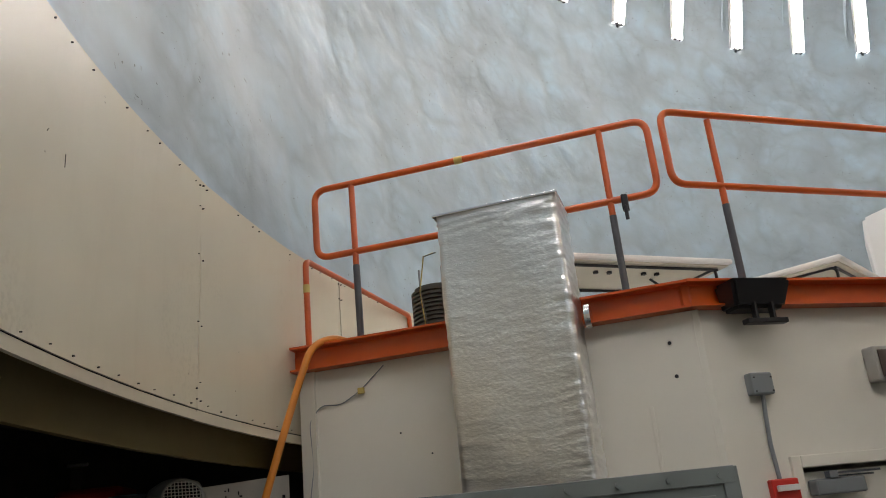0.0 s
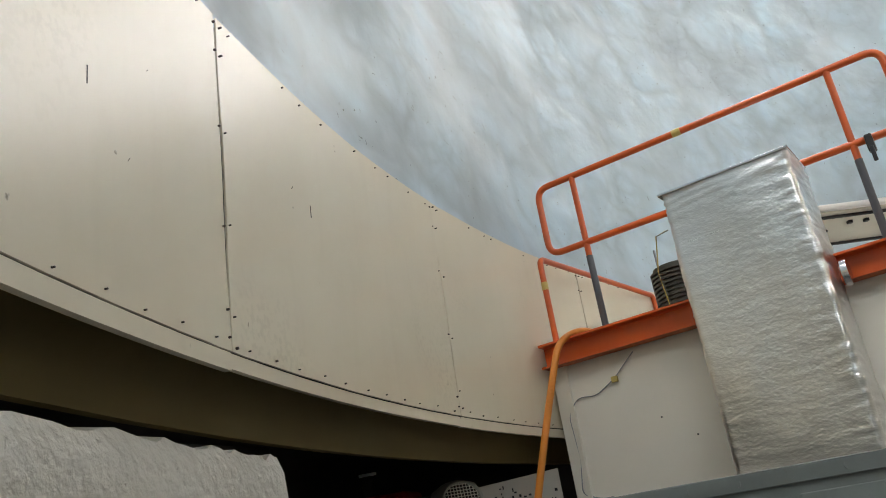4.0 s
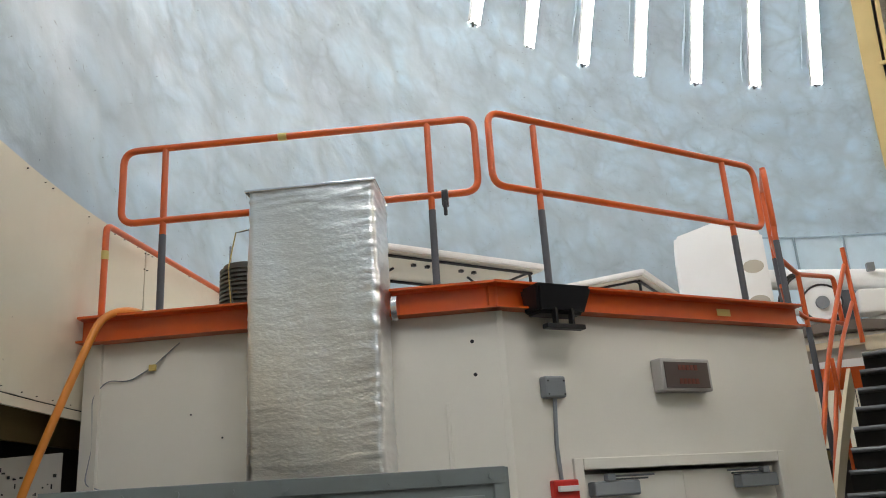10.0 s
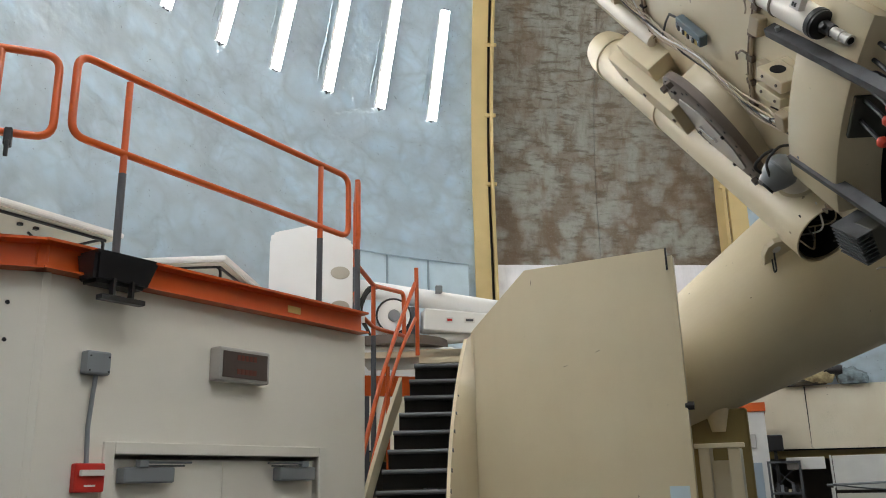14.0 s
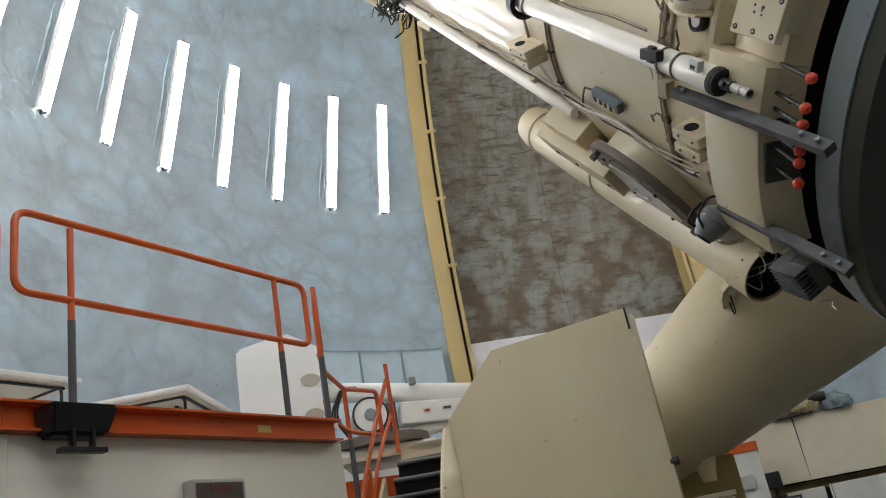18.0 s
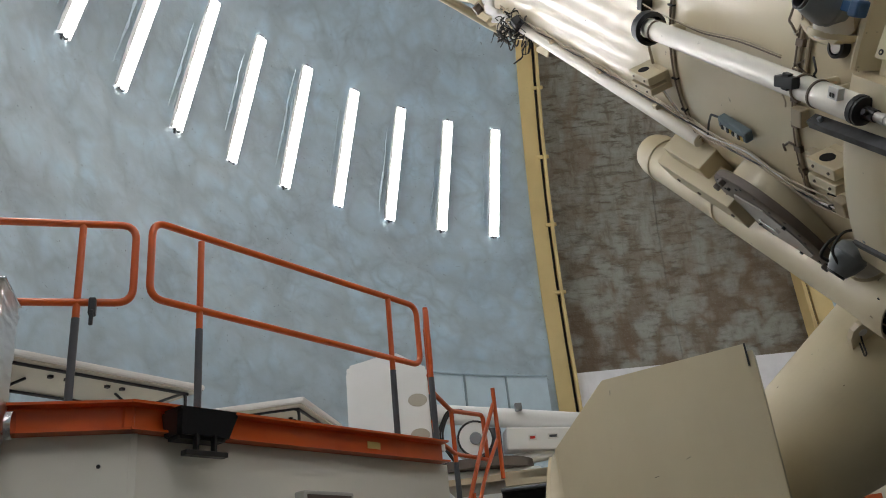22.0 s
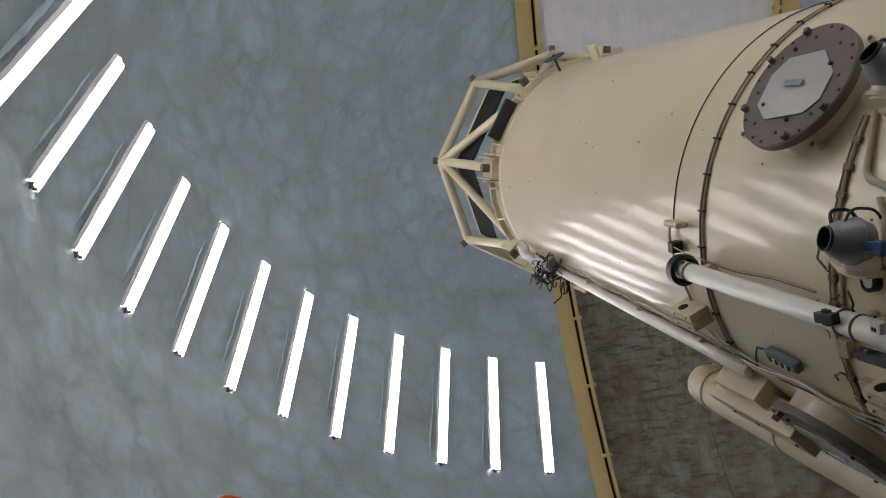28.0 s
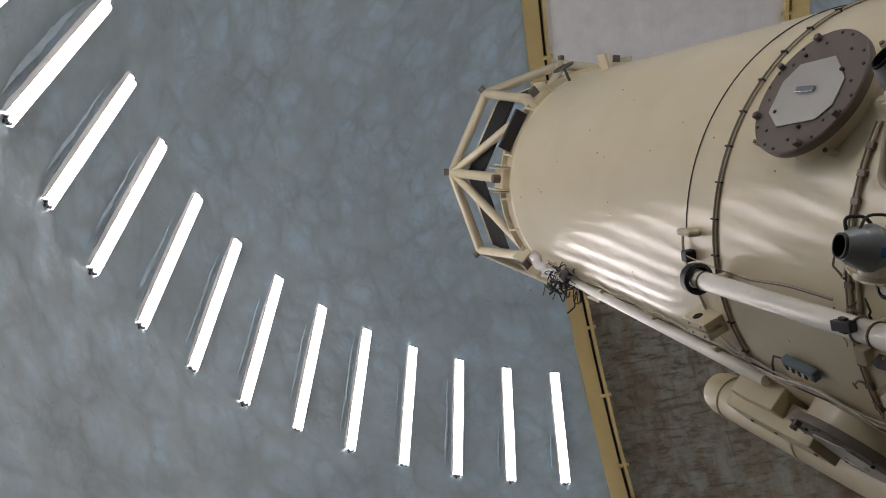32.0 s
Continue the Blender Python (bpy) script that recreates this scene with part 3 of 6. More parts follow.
# blue sheet panels low on the dome, beside the slit
for a0 in (73.9 + 5.35 * i for i in range(4)):
    p = wall_arc("blue_wall_panel", 10.30, 10.45, a0 + 0.06, a0 + 5.29, 3.7, 6.1, PANELBLUE, "smooth pale blue metal wall panel", 4)
    bm = B()
    cylinder(bm, ring_point(10.285, a0 + 5.35, 3.7), ring_point(10.285, a0 + 5.35, 6.1), 0.022, n=8)
    part("rib", bm, RIBBLUE, p)
    part("top_rail", lathe(B(), [(10.28, 6.08), (10.30, 6.12), (10.44, 6.12)], 4, Matrix.Translation((CX, CY, 0)), radians(a0), radians(a0 + 5.35)), RIBBLUE, p)

# lamps
bm = B()
box(bm, -1.21, -0.11, 0.0, 1.21, 0.11, 0.03)
# side walls added to keep the tubes' light off the foam
box(bm, -1.21, -0.118, 0.03, 1.21, -0.108, 0.092)
box(bm, -1.21, 0.108, 0.03, 1.21, 0.118, 0.092)
PALEMETAL = material("pale_metal", (0.55, 0.55, 0.54), 0.45, grime=0.3)
lamp = thing("tube_lamp", Matrix.Identity(4), "long white fluorescent strip lamp on the blue dome, lit", "lamp", "lamps round the dome")
part("housing", bm, WHITE, lamp)
for y in (-0.048, 0.048):
    part("tube", cylinder(B(), (-1.185, y, 0.078), (1.185, y, 0.078), 0.045, n=10), LAMPGLOW, lamp, "glowing fluorescent tube", smooth=True)
for x in (-1.215, 1.215):
    bm = B()
    box(bm, x - 0.010, -0.075, 0.02, x + 0.010, 0.075, 0.085, 0.008)
    part("end_cap", bm, PALEMETAL, lamp)
    bm = B()
    for y in (-0.05, 0.05):
        box(bm, x - 0.02, y - 0.012, 0.05, x + 0.02, y + 0.012, 0.105, 0.004)
    box(bm, x * 1.02 - 0.03, -0.022, 0.0, x * 1.02 + 0.03, 0.022, 0.05, 0.006)
    part("lamp_holder", bm, GREYPAINT, lamp, "dark lamp holder and cable gland")
# sprayed foam bank under the housing, with a ragged lip beside it
bm = B()
ROWS = ((-0.34, -0.11), (-0.24, -0.07), (-0.16, -0.03), (-0.115, 0.0), (-0.09, 0.002), (0.09, 0.002), (0.115, 0.0), (0.165, -0.035), (0.215, -0.012), (0.228, 0.016), (0.240, -0.015), (0.30, -0.075), (0.38, -0.14))
grid = []
for i in range(57):
    x = -1.40 + i * 0.05
    end = max(0.0, abs(x) - 1.2) / 0.2
    line = []
    for y, z in ROWS:
        q = Vector((x * 2.6, y * 7, 1.7))
        free = 0.0 if abs(y) < 0.1 else 1.0
        dz = free * (noise.noise(q) * 0.022 + noise.noise(q * 2.7) * 0.018) - 0.10 * end ** 2
        dy = free * (noise.noise(Vector((x * 1.7, 3.3, y))) * 0.035 + noise.noise(Vector((x * 6, 1.3, y))) * 0.014)
        line.append(bm.verts.new((x, y + dy, z + dz)))
    grid.append(line)
for r0, r1 in zip(grid, grid[1:]):
    for j in range(len(ROWS) - 1):
        bm.faces.new((r0[j], r1[j], r1[j + 1], r0[j + 1]))
part("foam_bank", bm, BLUEBANK, lamp, "pale blue foam sprayed round the lamp", smooth=True)


def lamp_pose(deg):
    c = Vector((9.685, 0, 10.33))
    up = Vector((9.32 - 10.05, 0, 11.48 - 9.17)).normalized()
    inward = Vector((-up.z, 0, up.x))
    m = Matrix((up, Vector((0, 1, 0)), inward)).transposed().to_4x4()
    if m.determinant() < 0:
        m = Matrix((up, Vector((0, -1, 0)), inward)).transposed().to_4x4()
    m.translation = c - inward * 0.245
    return Matrix.Translation((CX, CY, 0)) @ Matrix.Rotation(radians(deg), 4, "Z") @ m


lamp.matrix_world = lamp_pose(LAMP1)
for k in range(1, 27):
    copy_thing(lamp, lamp_pose(LAMP1 + k * LAMPSTEP))
for k in range(8):
    copy_thing(lamp, lamp_pose(2 * math.degrees(SLIT) - LAMP1 - k * LAMPSTEP))

# beige band
TILT = Matrix.Translation((CX - RB, CY, 3.1)) @ Matrix.Rotation(0.0155, 4, "Y") @ Matrix.Translation((RB - CX, -CY, -3.1))
band = thing("dome_skirt_band", TILT @ pose(CX, CY, 0), "beige sheet metal band of screwed panels round the dome base", "skirt", kind="structure")
STEP = 11.77
def band_panel(left, right):
    """One sheet of the band; left and right: how far its edges stand open at the top, in degrees."""
    nseg, nrow = 24, 14
    bm = B()
    face, rear = [], []
    for i in range(nseg + 1):
        u = i / nseg
        c0, c1 = [], []
        for j in range(nrow + 1):
            h = j / nrow
            a = radians(-STEP / 2 + 0.012 + left * h ** 0.7 + (STEP - 0.024 - (left + right) * h ** 0.7) * u)
            z = ZB0 + (ZB1 - ZB0) * h + (0.004 * noise.noise(Vector((u * 40, 3.1, 0))) if j == 0 else 0)
            near = max(0.0, 1 - min(u, 1 - u) / 0.13)
            r = RB - 0.012 * near * near * h * noise.noise(Vector((u * 9, h * 3, left * 30))) - 0.006 * noise.noise(Vector((u * 5, h * 2, 1.7))) * h
            c0.append(bm.verts.new((r * math.cos(a), r * math.sin(a), z)))
            c1.append(bm.verts.new(((r + 0.008) * math.cos(a), (r + 0.008) * math.sin(a), z)))
        face.append(c0)
        rear.append(c1)
    for i in range(nseg):
        for j in range(nrow):
            bm.faces.new((face[i][j], face[i + 1][j], face[i + 1][j + 1], face[i][j + 1]))
            bm.faces.new((rear[i][j], rear[i][j + 1], rear[i + 1][j + 1], rear[i + 1][j]))
        for j in (0, nrow):
            bm.faces.new((face[i][j], face[i + 1][j], rear[i + 1][j], rear[i][j]))
    for j in range(nrow):
        for i in (0, nseg):
            bm.faces.new((face[i][j], face[i][j + 1], rear[i][j + 1], rear[i][j]))
    return part("panel", bm, BEIGE, band, smooth=True)


def band_screws(holder, seed):
    rs = random.Random(seed)
    bm = B()

    def screw(deg, z, r):
        d = Vector((math.cos(radians(deg)), math.sin(radians(deg)), 0))
        cylinder(bm, d * (RB - 0.009) + Vector((0, 0, z)), d * (RB + 0.006) + Vector((0, 0, z)), r * 0.72, n=7)

    for i in range(11):
        deg = -STEP / 2 + STEP * (i + 0.5) / 11 + rs.uniform(-0.12, 0.12)
        screw(deg, ZB0 + 0.022 + rs.uniform(-0.006, 0.006), rs.choice((0.004, 0.0055)))
        if i % 2 == 0 or rs.random() < 0.4:
            screw(deg + rs.uniform(-0.3, 0.3), ZB1 - 0.03 + rs.uniform(-0.012, 0.004), rs.choice((0.0045, 0.006)))
    for s in (-1, 1):
        for z in (0.03, 0.12, 0.44, 0.82, 1.13, 1.25):
            screw(s * (STEP / 2 - 0.10 - rs.uniform(0, 0.06)), ZB0 + z + rs.uniform(-0.02, 0.02), rs.choice((0.0045, 0.006, 0.007)))
    w = part("screws", bm, RUSTY, holder, "dark screw heads")
    w["kind"] = "stuff"
    return w


A0 = 182.3 - STEP / 2
first = [(q, band_screws(q, 4 + i)) for i, q in enumerate((band_panel(0.004, 0.062), band_panel(0.062, 0.004)))]
for k in range(30):
    q, w = first[k % 2]
    if k > 1:
        q, w = q.copy(), w.copy()
        scene.collection.objects.link(q)
        scene.collection.objects.link(w)
        w.parent = q
    q.matrix_basis = Matrix.Rotation(radians(A0 + (k - 30 if k > 24 else k) * STEP), 4, "Z")
# matt black backing added so the open seams read as shaded gaps
part("backing", lathe(B(), [(RB + 0.03, ZB0 - 0.03), (RB + 0.03, ZB1 - 0.02), (RB + 0.05, ZB1 - 0.02), (RB + 0.05, ZB0 - 0.03), (RB + 0.03, ZB0 - 0.03)], 120), MATTBLACK, band, "black ring standing in for the shade behind the panels", smooth=True)
rs = random.Random(3)
for i in range(15):
    a, z = rs.uniform(172, 199), rs.uniform(2.6, 3.68)
    t = rs.choice((0, 0, 0, 35, 40))
    l = rs.uniform(0.015, 0.06) if t == 0 else rs.uniform(0.01, 0.02)
    bm = B()
    box(bm, -0.0015, -0.0009, -l / 2, 0.0015, 0.0009, l / 2, m=Matrix.Rotation(radians(a), 4, "Z") @ Matrix.Translation((RB - 0.0005, 0, z)) @ Matrix.Rotation(radians(t), 4, "X"))
    part("scratch", bm, RUSTY, band)
for i in range(10):
    # bottom trim in lengths, each a little off the next
    dz, dr = 0.004 * (i % 3 - 1), 0.020 + 0.002 * (i * 7 % 3 - 1)
    bm = lathe(B(), [(RB - 0.018 + dr, ZB0 - 0.062 + dz), (RB - 0.018 + dr, ZB0 - 0.007), (RB + 0.025, ZB0 - 0.007), (RB + 0.025, ZB0 - 0.062 + dz), (RB - 0.018 + dr, ZB0 - 0.062 + dz)], 16, None, radians(182.35 + (i - 3) * STEP + 0.01), radians(182.35 + (i - 2) * STEP - 0.01))
    part("trim_strip", bm, BEIGE, band)
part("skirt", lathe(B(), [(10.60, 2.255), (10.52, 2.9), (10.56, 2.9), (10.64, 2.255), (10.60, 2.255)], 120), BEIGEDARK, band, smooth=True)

# ---- hut ----
FA, FB = frame_of(HA, HK), frame_of(HK, HR)
LA, LB = (Vector(HK) - Vector(HA)).length, (Vector(HR) - Vector(HK)).length
back = [(3.35, 7.95), (2.45, 10.15), (0.05, 7.75)]
hut = thing("control_hut", Matrix.Identity(4), "off-white plastered control room with an orange roof beam", "hut")
DX0, DX1, DZ = 0.52, 2.20, 1.875
bm = B()
front = [(0, 0), (DX0, 0), (DX0, DZ), (DX1, DZ), (DX1, 0), (LB, 0), (LB, 2.83), (0, 2.83)]
prism(bm, front, -0.14, 0.0, FB @ Matrix.Rotation(radians(90), 4, "X"))
part("front_wall", bm, HUTWHITE, hut)
bm = B()
box(bm, 0, 0.002, 0, LA + 0.04, 0.14, 2.83, m=FA)
part("side_wall", bm, HUTWHITE, hut)
outline = [HA, HK, HR] + back
bm = B()
for p, q in zip(outline[2:], outline[3:] + [outline[0]]):
    f = frame_of(p, q)
    box(bm, 0, 0, 0, (Vector(q) - Vector(p)).length, 0.12, 2.83, m=f)
part("rear_wall", bm, HUTWHITE, hut)
part("deck", prism(B(), outline, 2.94, DECK - 0.006), WHITE, hut)
for f, l, o in ((FA, LA + 0.02, -0.015), (FB, LB - 0.07, -0.05)):
    bm = B()
    prism(bm, [(-0.10, 2.832), (0.03, 2.832), (0.03, DECK), (-0.10, DECK), (-0.10, 2.985), (-0.02, 2.98), (-0.02, 2.85), (-0.10, 2.845)], o, l, f @ Matrix(((0, 0, 1, 0), (1, 0, 0, 0), (0, 1, 0, 0), (0, 0, 0, 1))))
    part("roof_beam", bm, ORANGE, hut, "orange painted steel channel")
# double door
bm = B()
for x0, x1, z0, z1 in ((DX0 - 0.07, DX0, 0, DZ + 0.07), (DX1, DX1 + 0.07, 0, DZ + 0.07), (DX0, DX1, DZ, DZ + 0.07)):
    box(bm, x0, -0.02, z0, x1, 0.10, z1, 0.006, m=FB)
part("door_frame", bm, HUTWHITE, hut)
mid = (DX0 + DX1) / 2
for s, x0, x1 in ((1, DX0 + 0.004, mid - 0.0006), (-1, mid + 0.0006, DX1 - 0.004)):
    bm = B()
    box(bm, x0, 0.045, 0.01, x1, 0.09, DZ - 0.025, 0.004, m=FB)
    d = part("door_leaf", bm, HUTWHITE, hut)
    bm = B()
    bx = x0 + 0.05 if s > 0 else x1 - 0.40
    box(bm, bx, -0.04, DZ - 0.16, bx + 0.35, 0.04, DZ - 0.07, 0.012, m=FB)
    c = part("door_closer", bm, STEEL, d, "grey metal door closer")
    bm = B()
    ax = bx + 0.12 if s > 0 else bx + 0.23
    box(bm, min(ax, ax + s * 0.34), -0.05, DZ - 0.05, max(ax, ax + s * 0.34), -0.025, DZ - 0.038, m=FB)
    box(bm, min(ax, ax + s * 0.30), -0.035, DZ - 0.068, max(ax, ax + s * 0.30), -0.02, DZ - 0.058, m=FB)
    part("closer_arm", bm, GREYPAINT, d)
    bm = B()
    box(bm, ax - 0.03, -0.055, DZ - 0.07, ax + 0.03, -0.01, DZ - 0.03, 0.004, m=FB)
    part("closer_pivot", bm, STEEL, d)

# ---- railings ----


def guard(name, pts_ends, posts, label, z0=4.19, z1=4.19):
    """A guard rail: a rounded tube loop on posts; ends and posts on plan."""
    e0, e1 = Vector(pts_ends[0]), Vector(pts_ends[1])
    r = thing(name, pose(e0.x, e0.y, DECK), label, "railing", "orange guard rails")
    base = Vector((e0.x, e0.y, DECK))
    P = lambda p, z: Vector((p[0], p[1], z)) - base
    part("loop", sweep(B(), fillet([P(e0, z0), P(e1, z1), P(e1, z1 - 0.527), P(e0, z0 - 0.527)], 0.10, 6, True), 0.024, 12, True), ORANGE, r, smooth=True)
    for p in posts:
        part("post", cylinder(B(), P(p, 3.56), P(p, min(z0, z1)), 0.022, n=12), ORANGE, r, smooth=True)
        part("lower_post", cylinder(B(), P(p, DECK), P(p, 3.56), 0.024, n=12), GREYPAINT, r, "dark grey painted post foot", smooth=True)
    return r


guard("guard_rail", [(-0.94, 5.68), (1.36, 4.955)], [(-0.66, 5.592), (1.061, 5.05)], "orange tube guard rail with grey post feet on the hut roof")
guard("guard_rail", [(1.45, 4.92), (3.86, 5.59)], [(1.80, 5.018), (3.53, 5.50)], "orange tube guard rail with grey post feet on the hut roof", 4.225, 4.18)
guard("guard_rail", [(3.95, 5.58), (4.30, 6.12)], [(3.96, 5.60), (4.27, 6.08)], "orange tube guard rail at the hut's end", 4.18, 4.18)
lr = thing("hand_rail", pose(-1.03, 5.70, DECK), "orange hand rail along the roof edge with a bent end", "railing", "orange guard rails")
part("tube", sweep(B(), fillet([(0, 0, 0), (0, 0, 0.665), (0.70, 1.80, 0.665), (0.70, 1.80, 0)], 0.06), 0.022, 12), ORANGE, lr, smooth=True)

for x, y in ((0.12, 5.345), (-1.03, 5.70)):
    tp_ = thing("tape_band", pose(x, y, 4.19 if x > 0 else 3.45), "worn yellow tape wrapped round the guard rail", "tape", "tape bands")
    d = Vector((2.30, -0.725, 0)).normalized() if x > 0 else Vector((0, 0, 1))
    part("wrap", cylinder(B(), d * -0.03, d * 0.03, 0.0265 if x > 0 else 0.0245, n=14), BRASS, tp_, smooth=True)

# ---- on the hut's walls ----
duct = thing("insulated_duct", FA @ pose(1.19, 0, 0), "square air duct wrapped in crinkled silver foil against the hut", "duct")
def foil_ring():
    """Points round the duct on plan, with rounded corners, and the way out from each."""
    w, d, r, out = 0.765, 0.426, 0.035, []
    for cx, cy, a0 in ((w - r, -0.43 + r, -90), (w - r, -0.004 - r, 0), (r, -0.004 - r, 90), (r, -0.43 + r, 180)):
        for i in range(5):
            a = radians(a0 + 22.5 * i)
            out.append((Vector((cx + r * math.cos(a), cy + r * math.sin(a), 0)), Vector((math.cos(a), math.sin(a), 0))))
        nxt = {-90: (Vector((w, 0, 0)), Vector((0, 1, 0)), d), 0: (Vector((0, 0, 0)), Vector((-1, 0, 0)), w), 90: (Vector((0, 0, 0)), Vector((0, -1, 0)), d), 180: (Vector((0, 0, 0)), Vector((1, 0, 0)), w)}[a0]
        p, n = out[-1]
        span = nxt[2] - 2 * r
        steps = max(2, int(span / 0.014))
        out += [(p + nxt[1] * span * i / steps, n) for i in range(1, steps)]
    return out


bm = B()
ring = foil_ring()
rows = []
for z in [0.0, 0.5, 1.0, 1.3] + [1.5 + 0.013 * i for i in range(161)]:
    line = []
    for p, n in ring:
        c = Vector((p.x, p.y, z))
        edge = max(0.0, 1 - abs(p.x - 0.765) / 0.13) + 0.8 * max(0.0, 1 - abs(z - 3.52) / 0.14) + 0.35 * max(0.0, 1 - p.x / 0.08)
        tuck = noise.noise(Vector((p.x * 3 + 7, p.y * 3, z * 17)))
        k = 0.016 * noise.noise(Vector((p.x * 2.2, p.y * 2.2, z * 1.3)))
        k += (1 - abs(tuck)) ** 4 * (0.0016 + 0.006 * edge)
        k += 0.0011 * noise.noise(Vector((p.x * 15, p.y * 15, z * 28 + 3 * tuck)))
        k += 0.0035 * edge * noise.noise(Vector((p.x * 15, p.y * 15, z * 17)))
        k += 0.004 * noise.noise(Vector((p.x * 6, p.y * 6, z * 3 + 4)))
        if p.y > -0.05:
            k = 0.0
        line.append(bm.verts.new(c + n * k))
    rows.append(line)
for r0, r1 in zip(rows, rows[1:]):
    for i in range(len(ring)):
        bm.faces.new((r0[i], r0[(i + 1) % len(ring)], r1[(i + 1) % len(ring)], r1[i]))
bm.faces.new(rows[0][::-1])
bm.faces.new(rows[-1])
foil = part("foil", bm, FOIL, duct, smooth=True)
foil.data.set_sharp_from_angle(angle=radians(70))
bm = B()
box(bm, -0.012, -0.45, 3.575, 0.777, -0.006, 3.592, 0.004)
part("top_flange", bm, CHROME, duct, "bare metal flange")
bm = B()
cylinder(bm, (0.80, -0.16, 2.86), (0.835, -0.16, 2.86), 0.075, n=20)
part("side_cap", bm, CHROME, duct, "round metal cap", smooth=True)
# printed line on the foil
PRINTGREY = material("print_grey", (0.34, 0.34, 0.35), 0.5)
bm = B()
for i in range(16):
    if i in (5, 8, 11):
        continue
    box(bm, 0.10 + i * 0.012, -0.446, 3.241, 0.104 + i * 0.012, -0.438, 3.246)
part("print", bm, PRINTGREY, duct, "small grey printed marks")["kind"] = "stuff"


def wall_box(name, x0, z0, x1, z1, depth, mat, label, category, bevel=0.006, f=FB):
    t = thing(name, f @ pose(x0, -0.001, z0), label, category)
    bm = B()
    box(bm, 0, -depth, 0, x1 - x0, 0, z1 - z0, bevel)
    part("case", bm, mat, t)
    return t


PALEGREY = material("pale_grey_plastic", (0.42, 0.40, 0.37), 0.4)
jb = wall_box("junction_box", 0.265, 2.30, 0.415, 2.43, 0.07, STEEL, "grey metal junction box on the hut wall", "junction box", 0.012)
for x in (0.02, 0.14):
    for z in (0.02, 0.10):
        part("screw", cylinder(B(), (x, -0.073, z), (x * 0.94, -0.068, z), 0.005, n=8), BLACK, jb)
cd = thing("conduit", FB @ pose(0.345, -0.002, 1.82), "grey conduit pipe from the junction box to the alarm", "conduit")
part("pipe", sweep(B(), [(0, -0.02, 0), (-0.01, -0.02, 0.2), (0, -0.02, 0.35), (0.005, -0.03, 0.49)], 0.013, 10), STEEL, cd, smooth=True)
fa = wall_box("fire_alarm", 0.268, 1.672, 0.448, 1.825, 0.05, RED, "red fire alarm pull station on the hut wall", "fire alarm", 0.01)
bm = B()
box(bm, 0.02, -0.075, 0.085, 0.16, -0.052, 0.118, 0.004)
part("pull_bar", bm, WHITE, fa, "white pull handle")
bm = B()
box(bm, 0.055, -0.056, 0.03, 0.12, -0.0505, 0.04)
part("print", bm, WHITE, fa)
sg = wall_box("warning_lamp_box", 1.165, 2.34, 1.605, 2.555, 0.10, PALEGREY, "pale grey warning light box with faint red lettering, unlit", "sign", 0.012)
GLASSY = material("smoked_acrylic", (0.085, 0.06, 0.05), 0.34)
REDPRINT = material("faded_red_print", (0.15, 0.035, 0.022), 0.5)
bm = B()
box(bm, 0.025, -0.108, 0.02, 0.41, -0.101, 0.19, 0.003)
part("window", bm, GLASSY, sg, "smoked translucent window")
for z in (0.045, 0.135):
    bm = B()
    for i in range(5):
        box(bm, 0.14 + i * 0.035, -0.112, z, 0.168 + i * 0.035, -0.109, z + 0.035)
    part("lettering", bm, REDPRINT, sg, "faded red bars of lettering")["kind"] = "stuff"
# flood lamp on the beam by the bend
fl = thing("flood_lamp", FB @ pose(0.36, -0.12, 2.69), "black flood lamp on a bracket under the orange beam", "lamp")
bm = B()
box(bm, -0.21, -0.13, 0.10, 0.21, 0.08, 0.27, 0.0)
for v in bm.verts:
    if v.co.z < 0.15:
        v.co.x *= 0.82
        v.co.y = v.co.y * 0.75 + 0.03
bmesh.ops.bevel(bm, geom=bm.edges[:], offset=0.02, segments=2, affect="EDGES")
part("housing", bm, BLACK, fl, smooth=True)
for i in range(5):
    bm = B()
    box(bm, -0.12 + i * 0.055, -0.08, 0.265, -0.11 + i * 0.055, 0.04, 0.276)
    part("fin", bm, BLACK, fl)
bm = B()
box(bm, -0.14, -0.10, 0.0, 0.14, -0.04, 0.03, 0.004)
part("foot", bm, BLACK, fl)
for x in (-0.06, 0.06):
    bm = B()
    box(bm, x - 0.008, -0.09, 0.03, x + 0.008, -0.05, 0.13)
    part("bracket", bm, BLACK, fl)
bm = B()
box(bm, -0.025, -0.01, 0.16, 0.025, 0.12, 0.2)
part("arm", bm, BLACK, fl)
tape = thing("tape_patch", FB @ pose(1.83, -0.031, 2.885), "strip of yellow masking tape on the orange beam", "tape")
bm = B()
box(bm, 0, -0.003, 0, 0.13, 0, 0.05)
part("strip", bm, BRASS, tape)
# blind holes and a pencil-thin seam on the side wall
for i, (x, z) in enumerate(((2.44, 2.655), (2.445, 2.455), (0.7, 2.35), (0.9, 2.2))):
    h = thing("wall_hole", FA @ pose(x, 0, z), "small dark screw hole in the plaster", "hole", "screw holes")
    part("plug", cylinder(B(), (0, -0.003, 0), (0, 0.01, 0), 0.012 if x > 2 else 0.006, n=8), BLACK, h)
seam = thing("wall_trunking", FA @ pose(2.27, -0.001, 1.75), "thin white cable trunking on the hut wall", "trunking")
bm = B()
box(bm, -0.012, -0.012, 0, 0.012, 0, 0.55, 0.004)
part("cover", bm, HUTWHITE, seam)
wire = thing("wall_wire", FA @ pose(0, 0, 0), "thin brown wire hanging along the hut corner", "wire")
